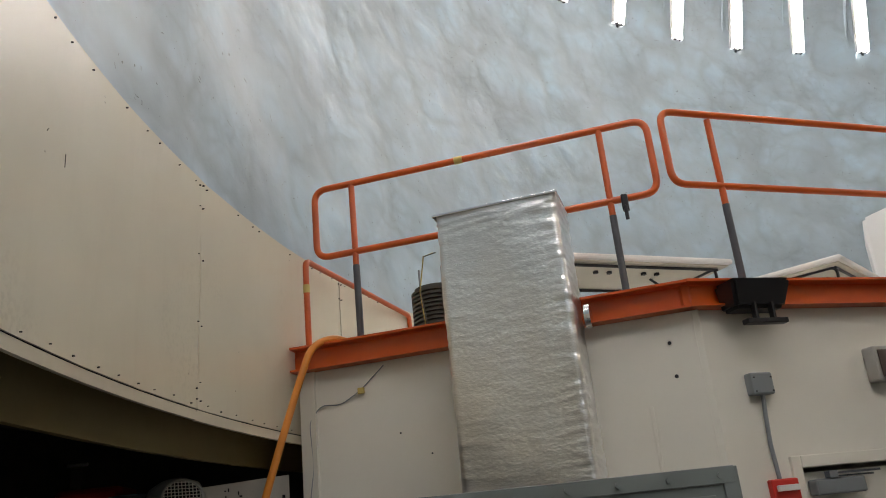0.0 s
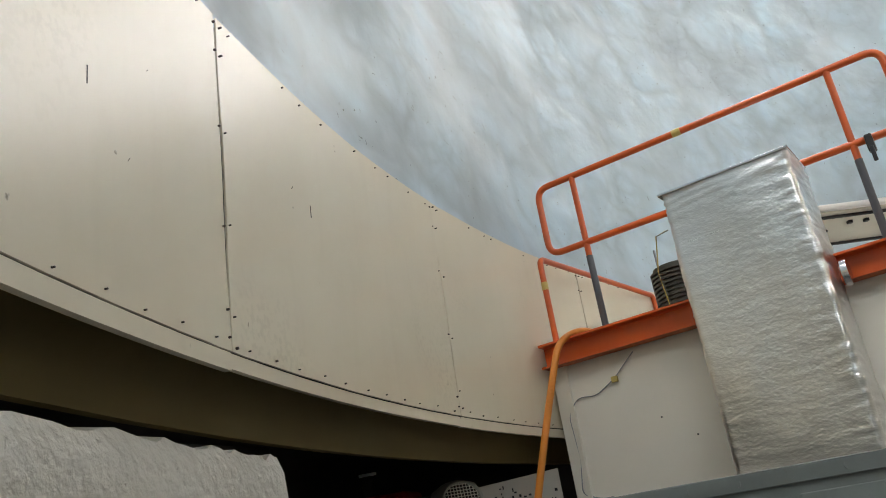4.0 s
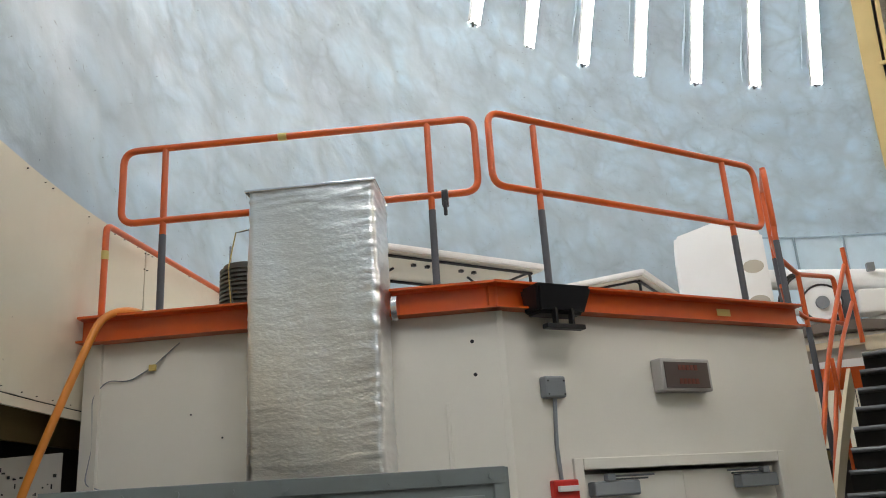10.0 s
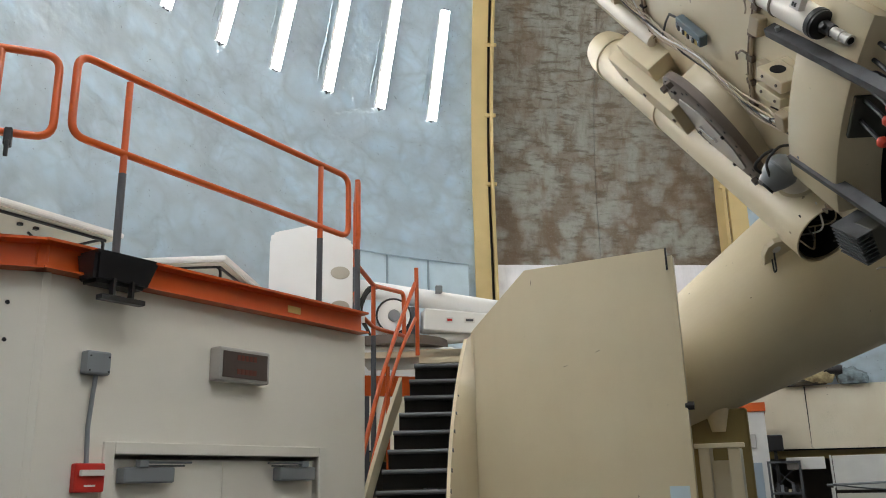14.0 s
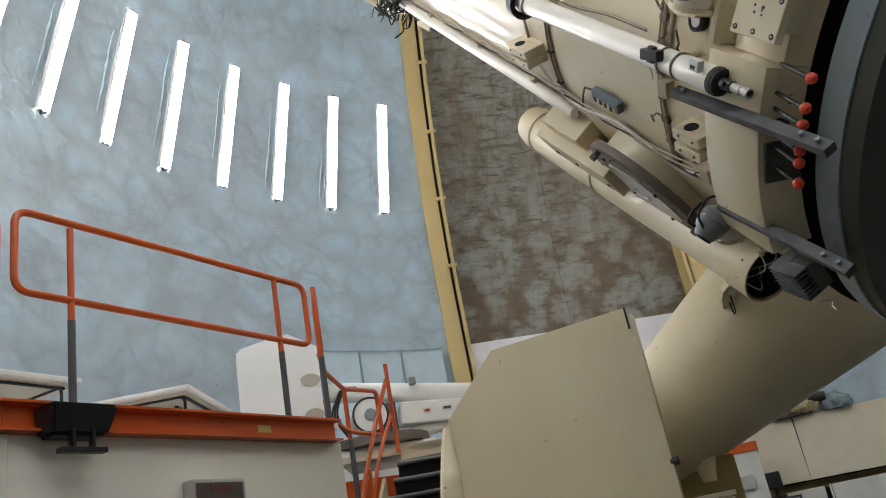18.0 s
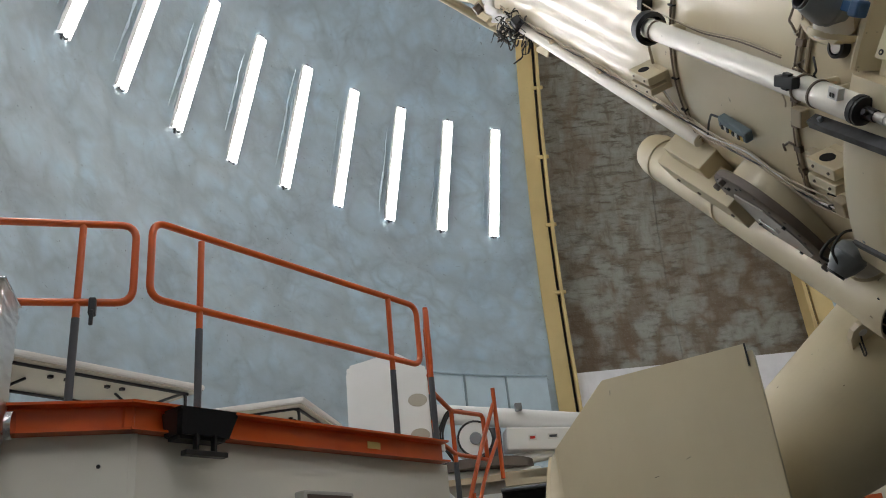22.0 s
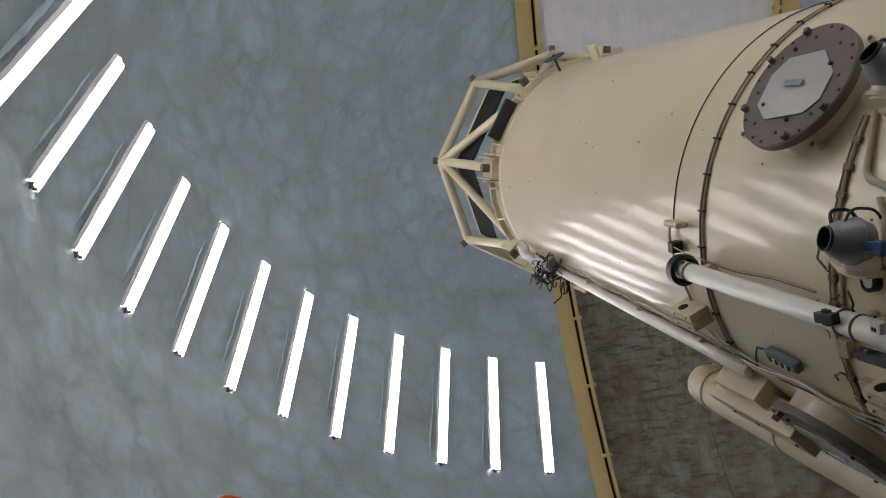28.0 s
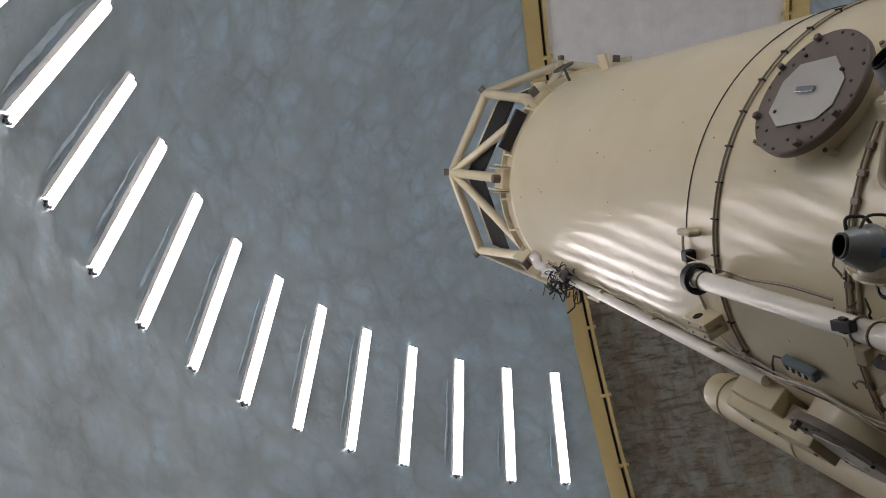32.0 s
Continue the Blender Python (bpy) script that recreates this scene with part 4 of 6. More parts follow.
part("wire", sweep(B(), fillet([(0.62, -0.012, 2.80), (0.45, -0.012, 2.66), (0.30, -0.012, 2.58), (0.16, -0.012, 2.60), (0.07, -0.012, 2.50), (0.09, -0.012, 2.2), (0.05, -0.012, 1.98), (0.2, -0.012, 1.93), (0.28, -0.012, 1.94), (0.30, -0.012, 1.6)], 0.05), 0.0038, 6), STEEL, wire, smooth=True)
bm = B()
box(bm, 0.43, -0.025, 2.635, 0.475, -0.006, 2.675, 0.004)
part("clip", bm, BRASS, wire)
hose = thing("orange_hose", pose(-0.78, 5.62, DECK), "orange rubber hose hanging off the hut roof", "hose")
part("tube", sweep(B(), fillet([(0.05, 0.1, 0.03), (-0.06, -0.06, 0.05), (-0.20, -0.20, -0.03), (-0.30, -0.28, -0.35), (-0.42, -0.36, -0.75), (-0.52, -0.42, -1.1), (-0.7, -0.5, -2.0), (-0.75, -0.5, -2.97)], 0.12, 6), 0.024, 10), HOSE, hose, smooth=True)
cap = thing("roof_vent", FA @ pose(0.93, 0.36, DECK), "dark ribbed round roof vent on the hut", "vent")
part("base", lathe(B(), [(0.0, 0), (0.24, 0), (0.25, 0.03), (0.20, 0.06), (0.0, 0.06)], 32), BLACK, cap, smooth=True)
GREYGREEN = material("grey_green_metal", (0.10, 0.10, 0.085), 0.45, metal=0.4)
part("core", cylinder(B(), (0, 0, 0.06), (0, 0, 0.36), 0.165, n=28), GREYGREEN, cap, smooth=True)
for i in range(9):
    z = 0.075 + i * 0.03
    part("fin", lathe(B(), [(0.16, z), (0.19, z), (0.19, z + 0.014), (0.16, z + 0.014)], 28), GREYGREEN, cap, smooth=True)
for x in (-0.12, 0.05):
    part("rod", cylinder(B(), (x, -0.02, 0.34), (x, -0.02, 0.52), 0.008, n=8), STEEL, cap)
for k in range(2):
    part("wire", sweep(B(), [(-0.05 + 0.015 * k, -0.19, 0.05), (-0.06, -0.22, 0.3), (-0.02, -0.2, 0.55), (0.02 + 0.02 * k, -0.1, 0.6)], 0.005, 6), GREYGREEN if k else BRASS, cap, smooth=True)
clip = thing("black_clip", FA @ pose(2.33, 0.10, 3.55), "black cloth tie knotted round the guard rail", "tie")
bm = B()
box(bm, -0.022, -0.03, 0.02, 0.022, 0.03, 0.13, 0.01)
box(bm, -0.012, -0.035, -0.05, 0.012, -0.015, 0.05, 0.006)
part("tie", bm, BLACK, clip)


# ---- folding tables on the roof ----
def folding_table(m, length, width, h, label):
    t = thing("folding_table", m, label, "table", "folding tables")
    bm = B()
    box(bm, 0, 0, h - 0.045, length, width, h, 0.016)
    part("tabletop", bm, WHITE, t)
    bm = B()
    box(bm, 0.03, 0.03, h - 0.055, length - 0.03, width - 0.03, h - 0.0455)
    part("underside", bm, material("table_underside", (0.62, 0.58, 0.48), 0.6), t)
    for x in (0.12, length - 0.12):
        part("leg_frame", sweep(B(), fillet([(x, 0.08, 0.0), (x, 0.08, h - 0.06), (x, width - 0.08, h - 0.06), (x, width - 0.08, 0.0)], 0.05), 0.012, 8), BLACK, t, smooth=True)
        s = 1 if x < length / 2 else -1
        part("brace", cylinder(B(), (x, width / 2, 0.08 if h < 0.4 else h - 0.3), (x + s * 0.4, width / 2, h - 0.06), 0.010, n=8), BLACK, t, smooth=True)
    part("rail", cylinder(B(), (0.1, 0.08, h - 0.07), (length - 0.1, 0.08, h - 0.07), 0.012, n=8), BLACK, t)
    part("rail", cylinder(B(), (0.1, width - 0.08, h - 0.07), (length - 0.1, width - 0.08, h - 0.07), 0.012, n=8), BLACK, t)
    for x in (length * 0.35, length * 0.42, length * 0.6, length * 0.67):
        bm = B()
        box(bm, x, width * 0.3, h - 0.075, x + 0.03, width * 0.3 + 0.03, h - 0.055)
        part("catch", bm, BLACK, t)
    return t


folding_table(Matrix.Translation((0.60, 5.46, DECK)) @ Matrix.Rotation(radians(21), 4, "Z"), 1.72, 0.75, 0.51, "white folding table with black folded legs on the hut roof")
folding_table(Matrix.Translation((2.85, 5.72, DECK)) @ Matrix.Rotation(radians(47), 4, "Z"), 1.1, 0.75, 0.37, "small white folding table with black legs on the hut roof")

# ---- grey cabinet ----
cab = thing("electric_cabinet", pose(0.91, 3.41, 0, 0, 0, 175.5), "tall grey steel electrical cabinet with bolted top edge", "cabinet")
bm = B()
box(bm, 0, -0.35, 0, 1.75, 0, 1.85, 0.006)
part("body", bm, CABGREY, cab)
bm = B()
box(bm, 0, 0.0, 1.79, 1.75, 0.014, 1.856, 0.003)
part("top_rail", bm, CABGREY, cab)
bm = B()
box(bm, -0.012, -0.35, 0, 0.05, 0.013, 1.853, 0.003)
part("corner_post", bm, CABGREY, cab)
for i in range(9):
    x = 0.06 + i * 0.2
    part("bolt", cylinder(B(), (x, 0.012, 1.822), (x, 0.026, 1.822), 0.013, n=8), CABGREY, cab)
bm = B()
box(bm, 0.09, 0.0, 0.1, 0.85, 0.02, 1.75, 0.004)
dd = part("door", bm, CABGREY, cab)
bm = B()
box(bm, 0.11, 0.02, 1.5, 0.15, 0.03, 1.62)
part("hinge", bm, CABGREY, dd)
arm = thing("steel_bracket", pose(0.93, 3.40, 0), "grey steel bracket with lifting eye beside the cabinet", "bracket")
bm = B()
box(bm, 0, -0.05, 0, 0.05, 0.0, 1.54)
part("upright", bm, STEEL, arm)
bm = B()
box(bm, 0, -0.05, 1.54, 0.27, 0.0, 1.60, 0.004)
part("bar", bm, STEEL, arm)
bm = B()
box(bm, 0.06, -0.03, 1.60, 0.12, -0.018, 1.66, 0.005)
part("eye", bm, CHROME, arm)

# ---- recess behind the low wall ----
bench = thing("spattered_panel", pose(-1.66, 5.30, 0, 0, 0, 42), "paint-spattered pale board standing beside the hut", "panel")
bm = B()
box(bm, 0, 0, 0, 0.62, 0.03, 2.125, 0.006)
for v in bm.verts:
    if v.co.z > 1:
        v.co.z += 0.10 * v.co.x
part("board", bm, material("dirty_white_board", (0.55, 0.52, 0.46), 0.6, bump=0.1, grime=0.3), bench)
rs = random.Random(8)
for i in range(34):
    x, z = rs.uniform(0.05, 0.58), rs.uniform(1.85, 2.10)
    bm = B()
    box(bm, x, -0.004, z, x + rs.uniform(0.005, 0.02), 0.001, z + rs.uniform(0.006, 0.03), m=Matrix.Identity(4))
    part("spatter", bm, BLACK, bench)
mot = thing("blower", pose(-1.78, 5.15, 0), "pale grey rounded blower with a square-meshed intake on a stand", "blower")
part("shell", lathe(B(), [(0.0, 0.11), (0.08, 0.105), (0.145, 0.07), (0.175, 0.0), (0.17, -0.10), (0.12, -0.2)], 32, Matrix.Translation((0, 0, 2.06)) @ Matrix.Rotation(radians(20), 4, "X")), PALEGREY, mot, smooth=True)
gm0 = Matrix.Translation((0.06, -0.10, 2.02)) @ Matrix.Rotation(radians(24), 4, "Z") @ Matrix.Rotation(radians(68), 4, "X")
part("intake", cylinder(B(), gm0 @ Vector((0, 0, -0.02)), gm0 @ Vector((0, 0, 0.072)), 0.115, n=32), MATTBLACK, mot)
part("intake_rim", sweep(B(), [gm0 @ Vector((0.115 * math.cos(a), 0.115 * math.sin(a), 0.075)) for a in np.linspace(0, 2 * math.pi, 32, endpoint=False)], 0.009, 6, True), PALEGREY, mot, smooth=True)
for i in range(-5, 6):
    h = math.sqrt(0.115 ** 2 - (i * 0.02) ** 2)
    part("grille_wire", cylinder(B(), gm0 @ Vector((i * 0.02, -h, 0.078)), gm0 @ Vector((i * 0.02, h, 0.078)), 0.0028, n=5), GLOSSWHITE, mot)
    part("grille_wire", cylinder(B(), gm0 @ Vector((-h, i * 0.02, 0.078)), gm0 @ Vector((h, i * 0.02, 0.078)), 0.0028, n=5), GLOSSWHITE, mot)
bm = B()
box(bm, -0.1, -0.08, 0, 0.1, 0.1, 1.92, 0.01)
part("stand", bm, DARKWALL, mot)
rd = thing("red_machine", pose(-3.0, 6.5, 0), "red painted machine standing in the dark recess", "machine")
bm = B()
box(bm, -0.08, 0, 0, 0.42, 0.4, 2.30, 0.04)
part("case", bm, RED, rd)
bm = B()
box(bm, 0.04, -0.008, 2.16, 0.10, 0.0, 2.23, 0.002)
part("label_plate", bm, WHITE, rd)
gr_ = thing("green_drum", pose(-2.30, 6.0, 0), "dull green drum standing in the dark recess", "drum")
part("shell", cylinder(B(), (0, 0, 0), (0, 0, 2.16), 0.17, n=28), TEAL, gr_, smooth=True)
part("rim", sweep(B(), [(0.17 * math.cos(a), 0.17 * math.sin(a), 2.16) for a in np.linspace(0, 2 * math.pi, 28, endpoint=False)], 0.012, 6, True), TEAL, gr_, smooth=True)
pipe = thing("ledge_pipe", pose(-3.0, 6.5, 2.475), "short pale pipe resting on the machine in the recess", "pipe")
part("tube", cylinder(B(), (0.02, 0, 0), (0.17, 0, 0), 0.014, n=10), WHITE, pipe)
bm = B()
box(bm, 0.05, -0.02, -0.175, 0.13, 0.02, -0.014)
part("block", bm, DARKWALL, pipe)

# ---- telescope ----
TU = Vector((0.158, 0.628, 0.762)).normalized()
TQ = Vector((5.888, 2.062, 5.758))
tx = Vector((0, 0, 1.75)) - TQ
tx = (tx - TU * tx.dot(TU)).normalized()
TM = Matrix((tx, TU.cross(tx), TU)).transposed().to_4x4()
TM.translation = TQ


def rad(s):
    return 1.699 - 0.035 * s


def tpt(phi, s, off=0.0):
    """Point by angle round the tube, place along it and height over its skin, in the tube's own axes."""
    r = rad(s) + off
    return Vector((r * math.cos(radians(phi)), r * math.sin(radians(phi)), s))


def tloc(phi, s, off=0.0):
    """Axes on the skin: x round the tube, y to its front, z outwards."""
    a = radians(phi)
    m = Matrix(((-math.sin(a), math.cos(a), 0), (0, 0, 1), (math.cos(a), math.sin(a), 0))).transposed().to_4x4()
    m.translation = tpt(phi, s, off)
    return m


def around(s, a0, a1, off, r, mat, name, label="", n=40):
    return part(name, sweep(B(), [tpt(a0 + (a1 - a0) * i / n, s, off) for i in range(n + 1)], r, 8), mat, tel, label, smooth=True)


tel = thing("telescope", TM, "large cream painted reflecting telescope with a closed tube", "telescope")
part("tube", lathe(B(), [(rad(5.41) - 0.05, 5.41), (rad(5.41), 5.41), (rad(2.5), 2.5), (rad(0), 0), (rad(-1.9), -1.9)], 128), CREAM, tel, smooth=True)
part("rear_section", lathe(B(), [(rad(-1.9), -1.902), (rad(-2.2), -2.2), (rad(-2.44), -2.44)], 128), CREAM, tel, smooth=True)
part("liner", lathe(B(), [(rad(5.41) - 0.05, 5.412), (rad(5.41) - 0.12, 5.3), (rad(0) - 0.12, 0.2), (0.01, 0.2)], 64), MATTBLACK, tel, "matt black inside of the tube", smooth=True)
part("front_flange", lathe(B(), [(rad(5.3) - 0.03, 5.30), (rad(5.3) + 0.07, 5.30), (rad(5.3) + 0.07, 5.34), (rad(5.3) - 0.03, 5.34), (rad(5.3) - 0.03, 5.30)], 96), CREAM, tel, smooth=True)
part("weld_seam", lathe(B(), [(rad(5.1), 5.1), (rad(5.0) + 0.012, 5.02), (rad(5.0), 4.98)], 96), CREAM, tel, smooth=True)
# front cage: eight-sided ring on struts
OR, OS = 1.75, 7.17
overt = [Vector((OR * math.cos(radians(-4 + 45 * k)), OR * math.sin(radians(-4 + 45 * k)), OS)) for k in range(8)]
for k in range(8):
    part("cage_bar", cylinder(B(), overt[k], overt[(k + 1) % 8], 0.075, n=14), CREAM, tel, smooth=True)
    part("cage_strut", cylinder(B(), overt[k], tpt(-4 + 45 * k, 5.32, 0.0), 0.07, n=14), CREAM, tel, smooth=True)
    bm = B()
    box(bm, -0.14, -0.24, -0.02, 0.14, 0.10, 0.10, 0.008, m=tloc(-4 + 45 * k, 5.36))
    for x in (-0.15, 0.13):
        box(bm, x, -0.30, -0.02, x + 0.02, 0.10, 0.19, 0.004, m=tloc(-4 + 45 * k, 5.36))
    part("strut_foot", bm, CREAM, tel)
    part("strut_bolt", cylinder(B(), tloc(-4 + 45 * k, 5.30) @ Vector((0, -0.06, 0.10)), tloc(-4 + 45 * k, 5.30) @ Vector((0, -0.06, 0.20)), 0.06, n=10), GREYBROWN, tel)
    part("corner_bolt", cylinder(B(), overt[k] * 1.0, overt[k] + Vector((overt[k].x, overt[k].y, 0)).normalized() * 0.13 + Vector((0, 0, 0.03)), 0.055, n=8), GREYBROWN, tel)
    if k % 2 == 0:
        for s in (-1, 1):
            part("cage_brace", cylinder(B(), overt[k] - Vector((0, 0, 0.08)), tpt(-4 + 45 * k + s * 39, 5.32, 0.0), 0.065, n=14), CREAM, tel, smooth=True)
ov2 = [Vector((v.x * 0.90, v.y * 0.90, OS - 0.22)) for v in overt]
for k in range(8):
    bm = B()
    a, c = ov2[k], ov2[(k + 1) % 8]
    vs = [bm.verts.new(p) for p in (a, c, c + Vector((0, 0, -0.72)) + c.normalized() * 0.02, a + Vector((0, 0, -0.72)) + a.normalized() * 0.02)]
    far = [bm.verts.new(v.co * 0.985) for v in vs]
    bm.faces.new(vs)
    bm.faces.new(far[::-1])
    for i in range(4):
        bm.faces.new((vs[i], vs[(i + 1) % 4], far[(i + 1) % 4], far[i]))
    part("baffle", bm, MATTBLACK, tel, "black baffle plate")
    part("baffle_edge", cylinder(B(), a, c, 0.02, n=8), CREAM, tel)
for ph in (20,):
    bm = B()
    box(bm, -0.28, -0.03, 0.0, 0.28, 0.05, 0.16, 0.006, m=tloc(ph, 5.22))
    part("black_plate", bm, BLACK, tel)
for ph in (8, -14, 33, 58, -30):
    part("guide_pin", cylinder(B(), tloc(ph, 5.1) @ Vector((0, 0, 0)), tloc(ph, 5.1) @ Vector((0, 0.16, 0.08)), 0.014, n=8), CREAM, tel)
for ph in (2.5, -10.5):
    bm = B()
    prism(bm, [(-0.16, 0.0), (0.10, 0.0), (0.10, 0.17)], -0.008, 0.008, tloc(ph, 5.2) @ Matrix.Rotation(radians(90), 4, "Y") @ Matrix.Rotation(radians(90), 4, "Z"))
    part("gusset", bm, CREAM, tel)
# handwheels at the front rim
for ph, s in ((56, 5.0), (-66, 5.15)):
    m = tloc(ph, s, 0.10)
    part("handwheel", sweep(B(), [m @ Vector((0.13 * math.cos(a), 0.13 * math.sin(a), 0.1)) for a in np.linspace(0, 2 * math.pi, 24, endpoint=False)], 0.016, 8, True), GREYGREEN, tel, smooth=True)
    for a in (0, 60, 120):
        c = Vector((0.13 * math.cos(radians(a)), 0.13 * math.sin(radians(a)), 0))
        part("wheel_spoke", cylinder(B(), m @ (c + Vector((0, 0, 0.1))), m @ (Vector((0, 0, 0.1)) - c), 0.012, n=8), GREYGREEN, tel)
    part("wheel_shaft", cylinder(B(), m @ Vector((0, 0, -0.10)), m @ Vector((0, 0, 0.14)), 0.02, n=8), GREYGREEN, tel)
bm = B()
box(bm, -0.02, -0.11, -0.02, 0.02, 0.11, 0.20, 0.018, m=tloc(62, 4.2))
part("lifting_lug", bm, CREAM, tel)
# cable hoops
WORNBROWN = material("brown_conduit", (0.16, 0.12, 0.085), 0.5)
around(0.40, -9, 80, 0.004, 0.0045, RUBBER, "thin_cable")
around(-0.01, -52, 85, 0.012, 0.011, WORNBROWN, "cable_hoop", "thick brown cable strapped round the tube")
around(-0.04, -52, 85, 0.011, 0.010, TAN, "tan_cable")
for ph in range(-50, 84, 9):
    bm = B()
    box(bm, -0.006, -0.034, -0.005, 0.006, 0.026, 0.032, m=tloc(ph, -0.02))
    part("cable_strap", bm, RUBBER, tel)
around(-1.45, -46, 18, 0.014, 0.013, TAN, "conduit_hoop")
around(-1.42, -46, 18, 0.010, 0.009, WORNBROWN, "conduit_hoop")
around(-1.52, -20, -2, 0.014, 0.013, TAN, "conduit_hoop")
around(-1.92, -45, -24, 0.012, 0.007, RUBBER, "thin_cable")
part("conduit_bend", sweep(B(), fillet([tpt(-9, -1.45, 0.03), tpt(-11, -1.55, 0.03), tpt(-11, -1.8, 0.03), tpt(-3, -1.85, 0.03), tpt(3, -1.75, 0.03)], 0.08), 0.022, 10), CREAM, tel, smooth=True)
part("conduit_bend", sweep(B(), fillet([tpt(20, -1.50, 0.03), tpt(6, -1.62, 0.03), tpt(5, -1.82, 0.03), tpt(-2, -1.88, 0.03)], 0.08), 0.020, 10), TAN, tel, smooth=True)


# hatches
def hatch(phi, s, k=1.0):
    m = tloc(phi, s, -0.05) @ Matrix.Diagonal((k, k, 1, 1))
    def M(name, prof, mat, label=""):
        return part(name, lathe(B(), prof, 64, m), mat, tel, label, smooth=True)
    M("hatch_neck", [(0.43, -0.1), (0.415, 0.05), (0.41, 0.17)], CREAM)
    h = M("hatch_ring", [(0.33, 0.165), (0.485, 0.165), (0.49, 0.175), (0.49, 0.222), (0.48, 0.23), (0.33, 0.23), (0.0, 0.222)], GREYBROWN, "grey-brown steel hatch flange")
    bm = B()
    pts = [(-0.17, -0.31), (0.03, -0.33), (0.24, -0.16), (0.25, 0.18), (0.13, 0.30), (-0.12, 0.32), (-0.26, 0.17), (-0.26, -0.20)]
    prism(bm, pts, 0.231, 0.240, m @ Matrix.Rotation(radians(8), 4, "Z"))
    c = part("cover_plate", bm, ALU, h, "pale bare aluminium cover plate")
    bm = B()
    box(bm, -0.022, -0.09, 0.255, 0.022, 0.09, 0.262, 0.002, m=m)
    box(bm, -0.022, -0.09, 0.238, 0.022, -0.082, 0.257, m=m)
    box(bm, -0.022, 0.082, 0.238, 0.022, 0.09, 0.257, m=m)
    part("handle", bm, CHROME, h)
    for i in range(24):
        a = radians(i * 15 + 8)
        rr = 0.455 if i % 3 else 0.385
        part("bolt", cylinder(B(), m @ Vector((rr * math.cos(a), rr * math.sin(a), 0.225)), m @ Vector((rr * math.cos(a), rr * math.sin(a), 0.236)), 0.010, n=8), BLACK, h)
    for a, r in ((35, 0.36), (125, 0.28), (200, 0.30), (300, 0.29)):
        a = radians(a)
        part("bolt", cylinder(B(), m @ Vector((r * math.cos(a), r * math.sin(a), 0.225)), m @ Vector((r * math.cos(a), r * math.sin(a), 0.248)), 0.013, n=8), BLACK, h)
    for a in (62, 20, 115, 245, 205):
        bm = B()
        box(bm, -0.03, -0.022, 0.19, 0.014, 0.022, 0.27, 0.006, m=m @ Matrix.Rotation(radians(a), 4, "Z") @ Matrix.Translation((0.462, 0, 0)))
        part("clamp", bm, GREYBROWN, h)


ALU = material("dull_aluminium", (0.50, 0.48, 0.45), 0.4, metal=0.6, grime=0.2)
hatch(22.3, -0.92, 0.88)
hatch(-59.5, -0.93, 1.04)
for ph, s in ((11.7, -1.16), (34.5, -1.16), (13.5, -0.42)):
    part("stub_bolt", cylinder(B(), tpt(ph, s, -0.01), tpt(ph, s, 0.07), 0.022, n=10), CREAM, tel)
    part("stub_cap", cylinder(B(), tpt(ph, s, 0.07), tpt(ph, s, 0.082), 0.015, n=8), GREYBROWN, tel)

# finder telescope: white tube in ring mounts
fp = lambda s, off=0.20: tpt(-18.2 - 0.45 * s, s, off)
fa0, fa1 = fp(-0.06), fp(-2.10)
fdir = (fa1 - fa0).normalized()
fm = Matrix.Translation(fa0) @ fdir.to_track_quat("Z", "Y").to_matrix().to_4x4()
FL = (fa1 - fa0).length + 0.06
fin = part("finder_tube", lathe(B(), [(0.064, -0.02), (0.067, 0.0), (0.067, FL - 0.28), (0.070, FL - 0.27), (0.070, FL), (0.06, FL + 0.005)], 28, fm), GLOSSWHITE, tel, "white painted finder telescope", smooth=True)
part("lens_hood", lathe(B(), [(0.07, -0.01), (0.105, -0.06), (0.113, -0.06), (0.118, 0.02), (0.09, 0.04)], 28, fm), BLACK, fin, smooth=True)
part("end_ring", lathe(B(), [(0.06, FL), (0.074, FL), (0.074, FL + 0.028), (0.070, FL + 0.032), (0.070, FL + 0.045), (0.062, FL + 0.052), (0.032, FL + 0.055), (0.030, FL + 0.125), (0.018, FL + 0.125)], 28, fm), BLACK, fin, smooth=True)
eye = part("eyepiece", lathe(B(), [(0.024, FL + 0.12), (0.024, FL + 0.155), (0.026, FL + 0.157), (0.026, FL + 0.19), (0.023, FL + 0.193), (0.023, FL + 0.22), (0.026, FL + 0.223), (0.026, FL + 0.245), (0.018, FL + 0.247)], 24, fm), ALU, fin)
part("eyepiece_lens", lathe(B(), [(0.020, FL + 0.246), (0.014, FL + 0.238), (0.0, FL + 0.236)], 20, fm), BLACK, eye)
part("focus_knob", cylinder(B(), fm @ Vector((0.0, 0.030, FL + 0.09)), fm @ Vector((0.0, 0.052, FL + 0.09)), 0.014, n=12), BLACK, fin)
for z in (0.10, FL - 0.42, FL - 0.29):
    part("mount_ring", lathe(B(), [(0.066, z), (0.075, z), (0.075, z + 0.013), (0.066, z + 0.013)], 28, fm), WORNBROWN, fin, smooth=True)
    c = fa0 + fdir * (z + 0.017)
    part("mount_stem", cylinder(B(), c, Vector((c.x, c.y, 0)).normalized() * (rad(c.z) - 0.02) + Vector((0, 0, c.z)), 0.03, n=10), CREAM, fin)
bm = B()
box(bm, -0.03, -0.075, 0.0, 0.03, 0.075, 0.05, 0.006, m=tloc(-16.3, -1.72, 0.258) @ Matrix.Rotation(radians(8), 4, "Z"))
